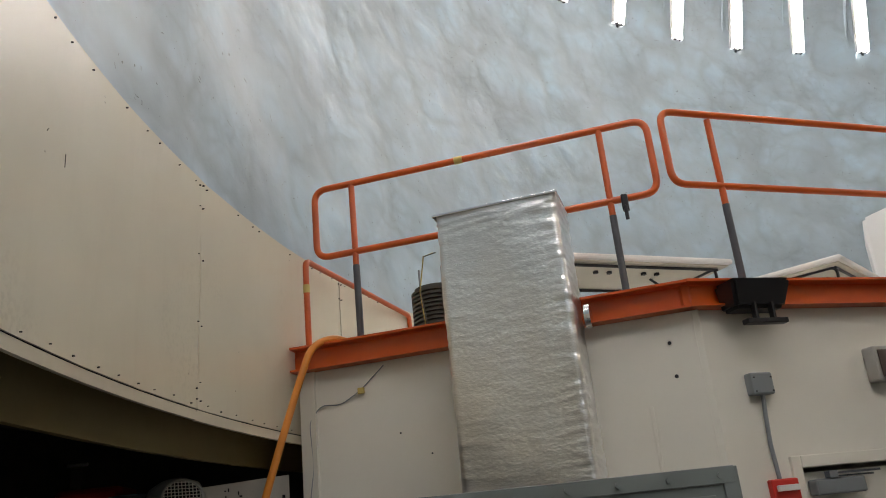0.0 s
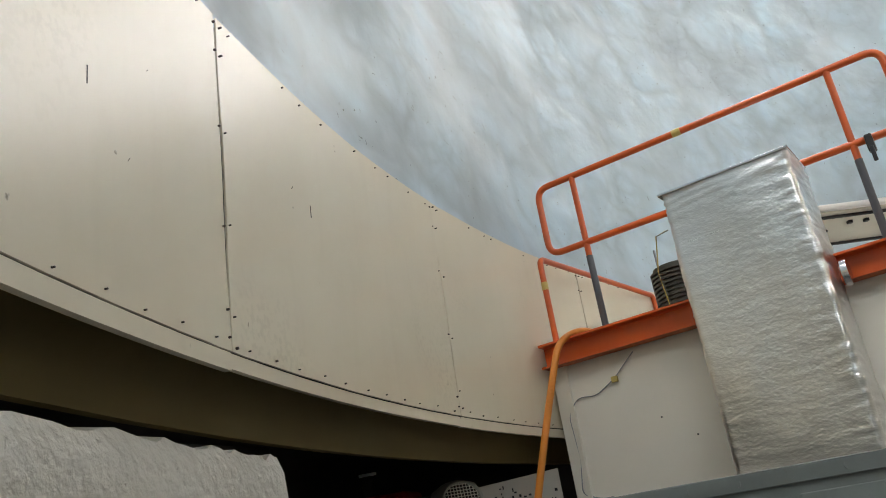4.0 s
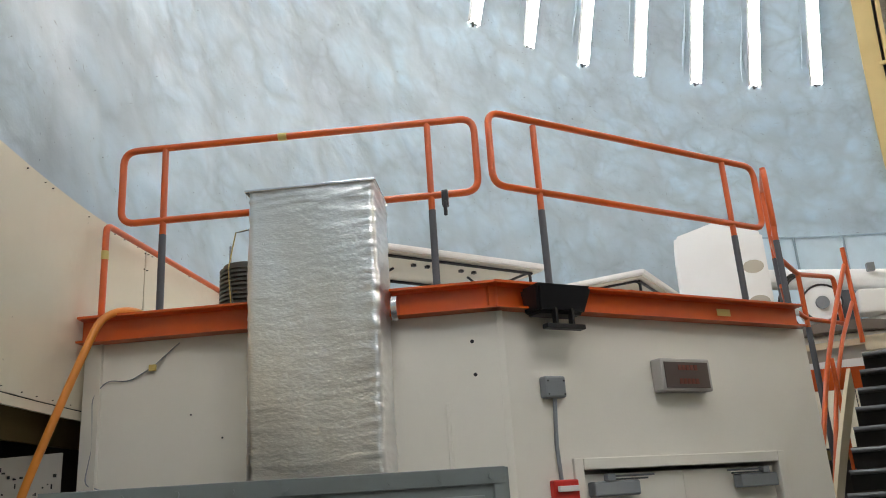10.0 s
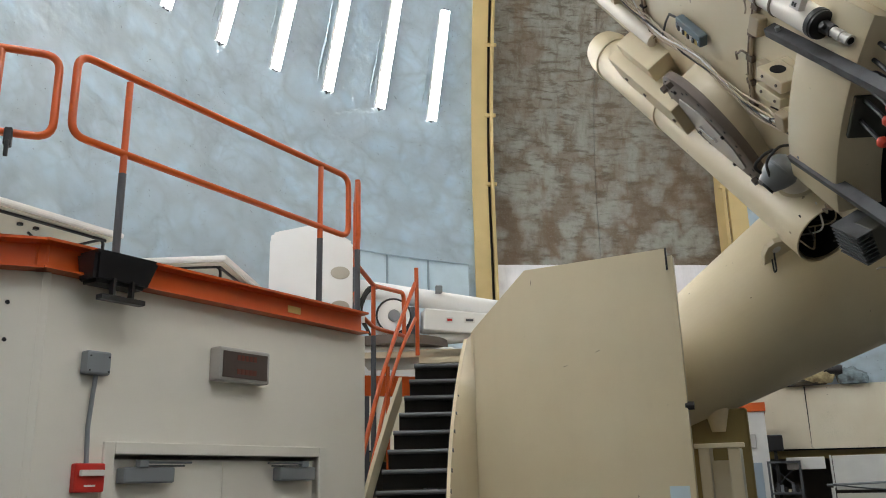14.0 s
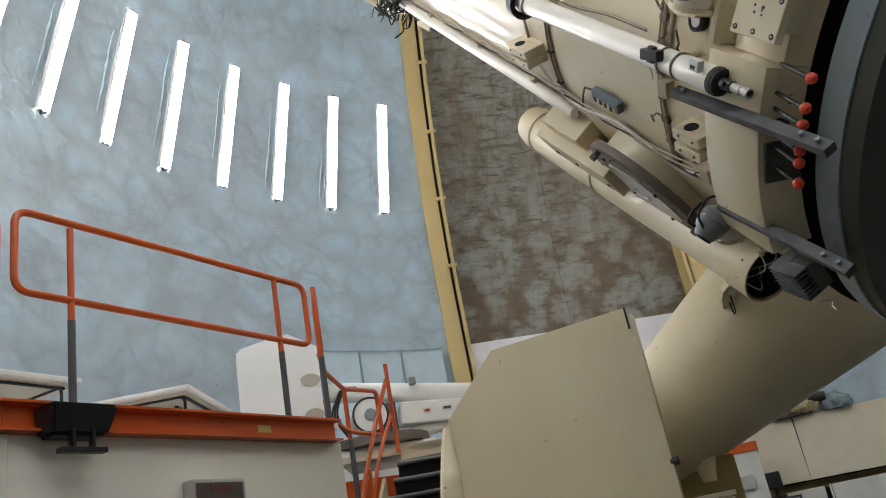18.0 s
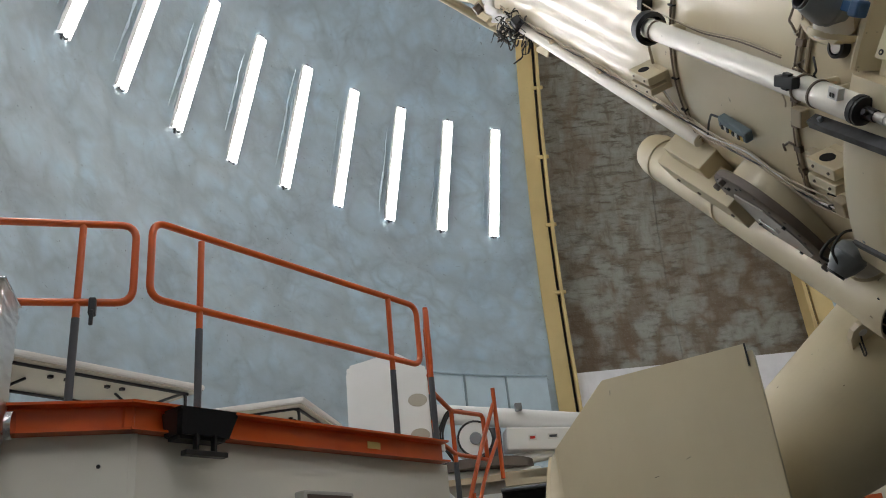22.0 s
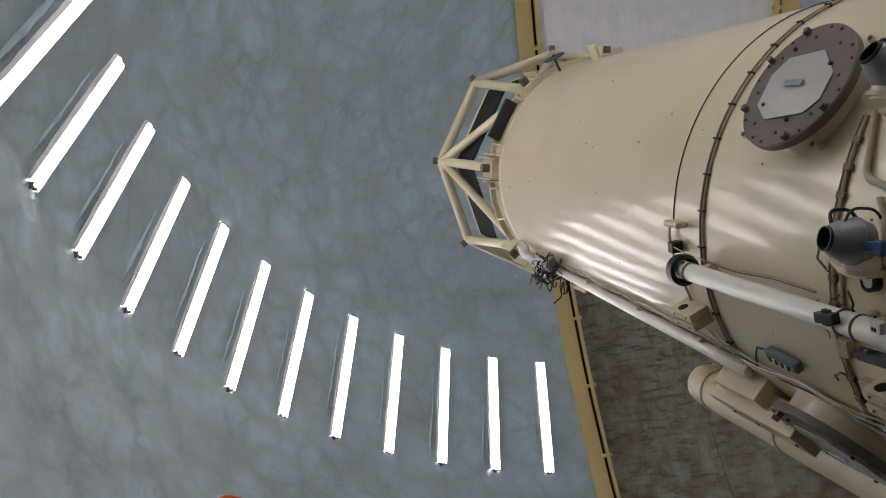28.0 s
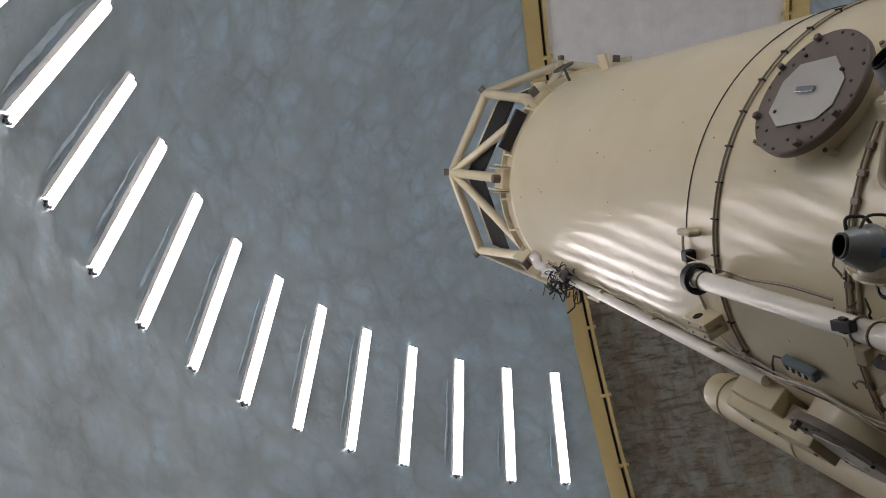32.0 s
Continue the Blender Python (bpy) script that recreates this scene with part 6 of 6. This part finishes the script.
# ---- polar axle and pier ----
AU = Vector((math.cos(radians(30.27)) * math.cos(radians(-54.6)), math.cos(radians(30.27)) * math.sin(radians(-54.6)), math.sin(radians(30.27))))
AP = Vector((7.748, 4.545, 3.0))
axle = thing("polar_axle", Matrix.Translation(AP) @ AU.to_track_quat("Z", "Y").to_matrix().to_4x4(), "massive cream painted conical polar axle of the telescope mount", "telescope mount")
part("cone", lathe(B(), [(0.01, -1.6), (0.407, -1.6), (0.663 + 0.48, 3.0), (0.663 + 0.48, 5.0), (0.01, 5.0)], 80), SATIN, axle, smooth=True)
part("hub", lathe(B(), [(0.3, -2.2), (0.5, -2.2), (0.5, -1.62), (0.3, -1.6)], 48), CREAM, axle, smooth=True)
li = axle.matrix_world.inverted() @ Vector((7.34, 3.70, 3.70))
la = math.atan2(li.y, li.x)
bm = B()
outl = [(-0.10, 0.0), (0.10, 0.0), (0.085, 0.10), (0.05, 0.16), (0.0, 0.18), (-0.05, 0.16), (-0.085, 0.10)]
prism(bm, outl, -0.02, 0.02, Matrix.Rotation(la, 4, "Z") @ Matrix.Translation((0.663 + 0.16 * li.z - 0.03, 0, li.z)) @ Matrix.Rotation(radians(-8), 4, "X") @ Matrix.Scale(1.45, 4) @ Matrix.Rotation(radians(90), 4, "X") @ Matrix.Rotation(radians(-90), 4, "Z"))
lug = part("lifting_lug", bm, CREAM, axle)
hk = Matrix.Rotation(la, 4, "Z") @ Matrix.Translation((0.663 + 0.16 * li.z + 0.09, 0, li.z)) @ Matrix.Rotation(radians(-8), 4, "X")
part("lug_hole", cylinder(B(), hk @ Vector((0.03, -0.031, 0)), hk @ Vector((0.03, 0.031, 0)), 0.042, n=16), WHITE, lug)
dn = axle.matrix_world.to_3x3().inverted() @ Vector((0, 0, -1))
h0 = hk @ Vector((0.04, -0.03, 0))
part("hook", sweep(B(), fillet([h0, h0 + dn * 0.12 + Vector((0.02, 0, 0)), h0 + dn * 0.25, h0 + dn * 0.28 + Vector((0.04, 0.03, 0)), h0 + dn * 0.16 + Vector((0.05, 0.04, 0))], 0.04), 0.008, 8), RUBBER, lug, smooth=True)
SP = frame_of((5.43, 5.84), (6.253, 4.156))
pier = thing("stair_screen", SP, "large beige steel panel beside the stair with a clipped corner", "panel")
L = 1.875
bm = B()
prism(bm, [(0, 0), (L, 0), (L, 3.62), (0.56, 3.58), (0, 3.04)], -0.05, 0.0, Matrix.Rotation(radians(90), 4, "X"))
bmesh.ops.bevel(bm, geom=bm.edges[:], offset=0.006, segments=2, affect="EDGES")
part("plate", bm, CREAM, pier)
bm = B()
box(bm, L - 0.02, 0.002, 0, L + 0.05, 0.10, 3.55, 0.005)
part("edge_angle", bm, CREAM, pier)
bm = B()
box(bm, L - 0.012, -0.012, 3.42, L + 0.004, 0.001, 3.62)
part("rubber_strip", bm, BLACK, pier)
part("stop", cylinder(B(), (L + 0.03, 0.03, 2.245), (L + 0.10, 0.03, 2.245), 0.035, n=12), BLACK, pier)
for x, z, r in ((1.2, 2.76, 20), (0.9, 2.65, 12), (0.62, 3.45, 80)):
    bm = B()
    box(bm, -0.022, -0.0015, -0.0022, 0.022, 0.001, 0.0022, m=Matrix.Translation((x, 0, z)) @ Matrix.Rotation(radians(-r), 4, "Y"))
    part("scuff", bm, GREYBROWN, pier)
bm = B()
box(bm, L - 0.16, -0.004, 1.38, L, 0.001, 1.60)
part("blue_patch", bm, PANELBLUE, pier)
pb = thing("bearing_pier", frame_of((7.25, 5.05), (7.62, 4.44)), "dark beige steel pier under the polar axle", "pier")
bm = B()
box(bm, 0, 0.0, 0, 0.80, 1.2, 2.3, 0.02)
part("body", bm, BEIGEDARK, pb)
ped = thing("bearing_pedestal", frame_of((6.56, 4.24), (6.73, 3.90)), "cream cast bearing pedestal beside the pier", "pedestal")
bm = B()
box(bm, 0.0, 0.0, 0, 0.09, 0.34, 1.94, 0.012)
part("cheek", bm, CREAM, ped)
bm = B()
box(bm, 0.24, 0.0, 0, 0.34, 0.34, 1.90, 0.012)
part("cheek", bm, CREAM, ped)
bm = B()
box(bm, 0.08, 0.16, 0, 0.26, 0.3, 1.80)
part("web", bm, CREAM, ped)
bm = B()
box(bm, -0.03, -0.02, 1.90, 0.38, 0.05, 1.94, 0.005)
part("cap", bm, CREAM, ped)
part("foot_pin", cylinder(B(), (0.10, 1.05, 2.08), (0.10, 1.05, 2.30), 0.07, 0.12, n=20), CREAM, ped, smooth=True)

# ---- stair ----
stair = thing("curved_stair", pose(4.21, 5.79, 0), "steep curved stair with dark metal treads and beige stringers", "stair")
SO = Vector((4.21, 5.79, 0))


def step_ends(k):
    """Right and left end of step k, counted from the top, and its height."""
    z = 2.955 - 0.165 * k
    bow = 0.010 * (k - 4.5) ** 2 * 0.12
    c = (k / 9.0) ** 2
    return Vector((5.76 - 0.127 * k + 0.11 * c, 6.26 - 0.089 * k - 0.085 * c, z)) - SO, Vector((5.37 - 0.130 * k + bow, 6.58 - 0.088 * k, z)) - SO


for k in range(1, 18):
    r, l = step_ends(k)
    d = (l - r).normalized()
    m = Matrix.Translation(r) @ Matrix.Rotation(math.atan2(d.y, d.x), 4, "Z")
    w = (l - r).length
    bm = B()
    box(bm, 0.01, -0.01, -0.045, w - 0.01, 0.20, -0.02, m=m)
    t = part("tread", bm, TREAD, stair)
    part("nosing", cylinder(B(), m @ Vector((0.01, 0.19, -0.03)), m @ Vector((w - 0.01, 0.19, -0.03)), 0.019, n=10), NOSING, t, smooth=True)
    # dark plate added for the darkness between the open treads
    bm = B()
    box(bm, 0.01, -0.012, -0.165, w - 0.01, -0.002, -0.03, m=m)
    part("riser", bm, TREAD, t)
for side, nm in ((0, "right_stringer"), (1, "left_stringer")):
    bm = B()
    prev = None
    for i in range(5 if side else 0, 37):
        k = i / 2 - 0.2
        p = step_ends(k)[side]
        q = step_ends(k)[1 - side]
        o = (p - q).normalized() * 0.03
        f = Vector((-0.16, -0.11, 0)) * 0.8
        ring = [bm.verts.new(p + f + o * e + Vector((0, 0, h))) for e, h in ((0, 0.06), (1, 0.06), (1, -0.15 if side else -1.6), (0, -0.15 if side else -1.6))]
        for v in ring:
            v.co.z = max(v.co.z, 0.0)
        if prev:
            for a in range(4):
                bm.faces.new((prev[a], prev[(a + 1) % 4], ring[(a + 1) % 4], ring[a]))
        prev = ring
    bmesh.ops.remove_doubles(bm, verts=bm.verts, dist=0.0005)
    part(nm, bm, CREAM, stair, smooth=True)
bm = B()
prev = None
for i in range(37):
    k = i / 2 - 0.2
    p, q = step_ends(k)
    out = p + Vector((-0.16, -0.11, 0)) * 0.8 + (p - q).normalized() * 0.025
    z = max(p.z + 0.05, 0.0)
    end = SP @ Vector((0.03, -0.01, 0)) - SO
    ring = [bm.verts.new((out.x + (end.x - out.x) * u, out.y + (end.y - out.y) * u, z)) for u in (0.0, 0.25, 0.5, 0.75, 1.0)]
    if prev:
        for a in range(4):
            bm.faces.new((prev[a], prev[a + 1], ring[a + 1], ring[a]))
    prev = ring
part("side_plate", bm, CREAM, stair, "curved cream plate closing the stair's side", smooth=True)
bm = B()
r, l = step_ends(0)
d = (l - r).normalized()
m = Matrix.Translation(r) @ Matrix.Rotation(math.atan2(d.y, d.x), 4, "Z")
box(bm, -0.02, -0.9, -0.06, (l - r).length + 0.6, 0.02, 0.0, m=m)
box(bm, -0.02, 0.0, -0.12, (l - r).length, 0.02, 0.015, m=m)
part("landing", bm, CREAM, stair)
# landing beam and rails, in orange
land = thing("landing_rail", pose(4.62, 6.29, DECK - 0.06), "orange tube rails round the stair landing", "railing", "orange guard rails")
LO = Vector((4.62, 6.29, DECK - 0.06))
W = lambda x, y, z: Vector((x, y, z)) - LO
part("top_tube", sweep(B(), fillet([W(4.02, 5.72, 3.62), W(4.25, 6.02, 3.56), W(4.62, 6.29, 3.48), W(5.16, 6.52, 3.52), W(5.17, 6.53, 3.06)], 0.06), 0.022, 10), ORANGE, land, smooth=True)
part("mid_tube", sweep(B(), fillet([W(4.02, 5.72, 3.22), W(4.25, 6.02, 3.14), W(4.62, 6.29, 3.08), W(5.16, 6.52, 3.08)], 0.06), 0.020, 10), ORANGE, land, smooth=True)
part("post", cylinder(B(), W(4.62, 6.29, 2.98), W(4.62, 6.29, 3.48), 0.022, n=10), ORANGE, land, smooth=True)
part("lower_post", cylinder(B(), W(4.62, 6.29, 0.0), W(4.62, 6.29, 3.0), 0.026, n=10), GREYPAINT, land, smooth=True)
part("stair_post", cylinder(B(), W(5.32, 6.51, 2.90), W(5.32, 6.51, 3.80), 0.022, n=10), ORANGE, land, smooth=True)
part("hand_rail", sweep(B(), fillet([W(5.31, 6.52, 3.64), W(5.00, 6.40, 3.15), W(4.68, 6.25, 2.61), W(4.45, 6.10, 2.2), W(4.1, 5.85, 1.6)], 0.2, 6), 0.021, 10), ORANGE, land, smooth=True)
part("hand_rail", sweep(B(), fillet([W(5.31, 6.52, 3.28), W(5.00, 6.38, 2.9), W(4.72, 6.25, 2.40), W(4.5, 6.10, 1.95), W(4.2, 5.9, 1.4)], 0.2, 6), 0.019, 10), ORANGE, land, smooth=True)
part("rail_post", cylinder(B(), W(4.76, 6.26, 1.75), W(4.76, 6.26, 2.72), 0.020, n=10), ORANGE, land, smooth=True)
lb = thing("landing_beam", frame_of((4.75, 6.95), (5.75, 6.62)), "orange steel beam under the stair landing", "beam")
bm = B()
box(bm, 0, 0, 2.52, 1.0, 0.05, 2.72)
part("web", bm, ORANGE, lb)
for x in (0.1, 0.9):
    bm = B()
    box(bm, x - 0.04, 0.0, 0, x + 0.04, 0.05, 2.52)
    part("leg", bm, GREYPAINT, lb)

# ---- boom lift behind the hut ----
lift = thing("boom_lift", frame_of((4.59, 8.22), (5.47, 7.74)), "white boom lift with folded arms parked behind the hut", "lift")
LWHITE = material("lift_white", (0.87, 0.87, 0.86), 0.4, second=(0.82, 0.81, 0.79), bump=0.02)
bm = B()
prism(bm, [(-0.02, 3.0), (0.93, 2.95), (0.93, 4.40), (0.55, 4.62), (0.0, 4.48), (-0.02, 4.40)], 0.0, 0.8, Matrix.Rotation(radians(90), 4, "X") @ Matrix.Translation((0, 0, -0.8)))
bmesh.ops.bevel(bm, geom=bm.edges[:], offset=0.03, segments=2, affect="EDGES")
cw = part("counterweight", bm, LWHITE, lift, smooth=True)
# pockets are flat discs, the shade inside them painted beige
SHADE = material("pocket_shade", (0.50, 0.46, 0.38), 0.6)
for z in (4.02, 3.62):
    bm = B()
    prism(bm, [(0.78 + 0.11 * math.cos(a), z + 0.075 * math.sin(a)) for a in np.linspace(0, 2 * math.pi, 20, endpoint=False)], -0.012, 0.004, Matrix.Rotation(radians(90), 4, "X"))
    part("pocket", bm, SHADE, cw, "oval lifting pocket")
part("upper_boom", cylinder(B(), (0.85, 0.5, 3.98), (3.3, 0.35, 3.62), 0.115, n=24), LWHITE, lift, smooth=True)
bm = B()
box(bm, 1.55, 0.2, 3.40, 3.2, 0.5, 3.66, 0.02, m=Matrix.Translation((0, 0, 0.13)) @ Matrix.Rotation(radians(4.0), 4, "Y"))
ua = part("lower_arm", bm, LWHITE, lift)
for x, w in ((2.05, 0.09), (2.28, 0.12)):
    bm = B()
    box(bm, x, 0.192, 3.50, x + w, 0.2, 3.56)
    q = part("decal", bm, WHITE, ua)
    bm = B()
    box(bm, x + 0.015, 0.189, 3.515, x + w - 0.015, 0.192, 3.545)
    part("decal_bar", bm, GREYPAINT if w > 0.1 else RED, q)
part("knuckle", cylinder(B(), (1.42, 0.15, 3.56), (1.42, 0.55, 3.56), 0.20, n=24), LWHITE, lift, smooth=True)
part("knuckle_hub", cylinder(B(), (1.42, 0.12, 3.56), (1.42, 0.15, 3.56), 0.07, n=18), STEEL, lift, smooth=True)
part("knuckle_rim", sweep(B(), [(1.42 + 0.2 * math.cos(a), 0.15, 3.56 + 0.2 * math.sin(a)) for a in np.linspace(0, 2 * math.pi, 28, endpoint=False)], 0.012, 6, True), BLACK, lift, smooth=True)
# dark box put in for the shadow between knuckle and arm
bm = B()
box(bm, 1.52, 0.3, 3.30, 1.75, 0.5, 3.70)
part("arm_shadow_gap", bm, GREYPAINT, lift)
bm = B()
box(bm, 1.95, 0.42, 3.93, 2.03, 0.50, 4.02, 0.008, m=Matrix.Translation((0, -0.18, -0.06)))
part("boom_clip", bm, STEEL, lift)
part("ram", cylinder(B(), (1.6, 0.35, 3.28), (2.35, 0.35, 3.36), 0.07, n=16), LWHITE, lift, smooth=True)
part("turntable", cylinder(B(), (1.5, 0.5, 3.2), (1.5, 0.5, 3.30), 0.62, n=32), GREYBROWN, lift, smooth=True)
bm = B()
box(bm, 0.95, 0.1, 2.75, 2.15, 1.2, 3.2, 0.05)
part("chassis", bm, LWHITE, lift)
for x in (1.05, 2.0):
    for y in (0.2, 1.05):
        bm = B()
        box(bm, x - 0.08, y - 0.08, 0, x + 0.08, y + 0.08, 2.78)
        part("outrigger", bm, GREYPAINT, lift)
for i in range(3):
    part("hydraulic_hose", sweep(B(), fillet([(1.15, 0.1, 3.3), (1.02 - 0.03 * i, 0.1, 3.6), (1.12, 0.1, 3.85 + 0.03 * i), (1.3, 0.15, 3.9)], 0.1), 0.012, 8), RUBBER, lift, smooth=True)

# ---- far side: second hut, shelf and boards under the band ----
def far_frame(a, c):
    return frame_of(a, c)


h2 = thing("far_hut", far_frame((14.2, 9.9), (15.14, 8.25)), "small white hut with an orange beam and blue doors", "hut")
bm = B()
box(bm, 0, 0, 0, 1.9, 1.5, 2.82, 0.01)
part("body", bm, WHITE, h2)
bm = B()
box(bm, -0.03, -0.03, 2.825, 1.93, 1.5, 2.99)
part("roof_beam", bm, ORANGE, h2)
bm = B()
box(bm, 0.25, -0.02, 0, 1.75, -0.001, 1.88)
BLUEDOOR = material("blue_grey_door", (0.36, 0.44, 0.52), 0.5)
dr = part("door", bm, BLUEDOOR, h2)
bm = B()
box(bm, 0.99, -0.026, 0, 1.01, -0.019, 1.88)
part("door_gap", bm, GREYPAINT, dr)
for x in (0.80, 1.20):
    bm = B()
    box(bm, x - 0.05, -0.07, 1.70, x + 0.05, -0.02, 1.80, 0.008)
    part("door_closer", bm, GREYPAINT, dr)
for x in (0.45, 1.55):
    bm = B()
    box(bm, x - 0.02, -0.05, 1.2, x + 0.02, -0.02, 1.5)
    part("hinge_plate", bm, STEEL, dr)
bm = B()
box(bm, 1.45, -0.08, 2.15, 1.70, -0.001, 2.4, 0.01)
part("light_box", bm, material("pale_grey", (0.5, 0.48, 0.46), 0.5), h2)
ff = thing("flood_lamp", far_frame((15.13, 8.28), (15.28, 8.03)), "black flood lamp on a pole beside the far hut", "lamp")
bm = B()
box(bm, 0, 0, 2.08, 0.3, 0.2, 2.38, 0.03)
part("housing", bm, BLACK, ff)
bm = B()
box(bm, 0.12, 0.08, 0, 0.18, 0.14, 2.1)
part("pole", bm, BLACK, ff)
sf = thing("steel_shelf", far_frame((15.07, 8.35), (15.37, 7.78)), "dark steel shelf rack with odds and ends", "shelf")
for x in (0.06, 0.60):
    bm = B()
    box(bm, x, 0, 0, x + 0.04, 0.04, 1.9)
    part("upright", bm, GREYPAINT, sf)
    bm = B()
    box(bm, x, 0.4, 0, x + 0.04, 0.44, 1.9)
    part("upright", bm, GREYPAINT, sf)
for z in (0.9, 1.3, 1.86):
    bm = B()
    box(bm, 0.06, 0, z, 0.64, 0.44, z + 0.04)
    part("shelf_board", bm, GREYPAINT, sf)
for x0, x1 in ((0.10, 0.60), (0.60, 0.10)):
    part("brace", cylinder(B(), (x0, 0.44, 1.35), (x1, 0.44, 1.85), 0.012, n=6), GREYPAINT, sf)
for i in range(7):
    bx = thing("tool_box", far_frame((15.07, 8.35), (15.37, 7.78)) @ pose(0.11 + 0.066 * i, 0.1, 1.34), "small box on the steel shelf", "box", "boxes on the shelf")
    bm = B()
    box(bm, 0, 0, 0, 0.055, 0.1 + 0.02 * (i % 3), 0.05 + 0.04 * ((i * 7) % 4), 0.004)
    part("body", bm, (BLACK, GREYPAINT, STEEL, BLACK, TAN, GREYPAINT, BLACK)[i], bx)
wp = thing("white_board_wall", far_frame((15.3, 8.0), (16.25, 5.6)), "white board partition with a rail under the band", "partition")
bm = B()
box(bm, 0.75, 0.3, 1.36, 3.4, 0.34, 1.97, 0.01)
part("board", bm, WHITE, wp)
bm = B()
box(bm, -0.05, 0.3, 1.74, 0.62, 0.34, 1.96, 0.01)
part("board", bm, WHITE, wp)
part("rail", cylinder(B(), (0.6, 0.2, 1.45), (3.4, 0.2, 1.55), 0.022, n=10), STEEL, wp)
part("hanging_cable", sweep(B(), [(0.7 + 0.27 * i, 0.18, 1.46 - 0.16 * math.sin(math.pi * i / 10) + 0.01 * i) for i in range(11)], 0.014, 6), GREYPAINT, wp, smooth=True)
bm = B()
box(bm, 0.66, 0.28, 0, 0.72, 0.36, 1.40, 0.006)
box(bm, 0.70, 0.345, 1.40, 0.735, 0.36, 1.98)
part("post", bm, WHITE, wp)
bm = B()
box(bm, 0.74, 0.32, 0, 3.4, 0.4, 1.30, 0.008)
part("base", bm, HUTWHITE, wp)

# ---- odds and ends on the band's ledge ----
bag = thing("cloth_bag", pose(17.38, 8.2, 3.45, 0, 0, 118), "pale yellow cloth bag lying on the band's ledge", "bag")
bm = B()
bmesh.ops.create_icosphere(bm, subdivisions=4, radius=0.2)
for v in bm.verts:
    v.co = Vector((v.co.x * 1.5, v.co.y * 0.7, max(v.co.z, -0.13) * 0.8 + 0.11)) * (1 + 0.3 * noise.noise(v.co * 7) + 0.2 * abs(noise.noise(v.co * 17)))
part("cloth", bm, material("yellowed_cloth", (0.46, 0.38, 0.20), 0.8, second=(0.16, 0.12, 0.06), scale=7, amount=0.9), bag)
spot = thing("work_lamp", pose(17.62, 7.8, 3.45, 0, 0, 110), "black work lamp lying on the band's ledge", "lamp")
part("head", cylinder(B(), (-0.05, 0, 0.26), (0.3, 0.02, 0.30), 0.10, 0.13, n=20), BLACK, spot, smooth=True)
part("stem", cylinder(B(), (0.05, 0, 0), (0.08, 0, 0.2), 0.03, n=10), GREYGREEN, spot, smooth=True)
tarp = thing("crumpled_tarp", pose(17.72, 7.62, 3.43, 0, 0, 118), "crumpled grey-blue tarpaulin heaped on the band's ledge", "tarp")
bm = B()
bmesh.ops.create_icosphere(bm, subdivisions=4, radius=0.3)
for v in bm.verts:
    c = v.co.copy()
    k = 1 + 0.25 * noise.noise(c * 6) + 0.18 * abs(noise.noise(c * 15))
    v.co = Vector((c.x * 0.9 * k, c.y * 0.35 * k, max(c.z, -0.1) * 0.8 * k + 0.08))
part("cloth", bm, material("grey_blue_tarp", (0.20, 0.26, 0.28), 0.6, second=(0.035, 0.04, 0.04), scale=6, amount=1.0), tarp)
rag = thing("dark_rag", pose(17.20, 8.50, 3.43, 0, 0, 118), "dark oily rag trodden flat along the band's ledge", "rag")
bm = B()
bmesh.ops.create_icosphere(bm, subdivisions=4, radius=0.3)
for v in bm.verts:
    c = v.co.copy()
    k = 1 + 0.3 * noise.noise(c * 5) + 0.2 * abs(noise.noise(c * 13))
    v.co = Vector((c.x * 1.5 * k, c.y * 0.4 * k, max(c.z, -0.05) * 0.36 * k + 0.02))
part("cloth", bm, material("oily_rag", (0.03, 0.026, 0.02), 0.8, second=(0.09, 0.065, 0.035), scale=9, amount=0.9), rag)
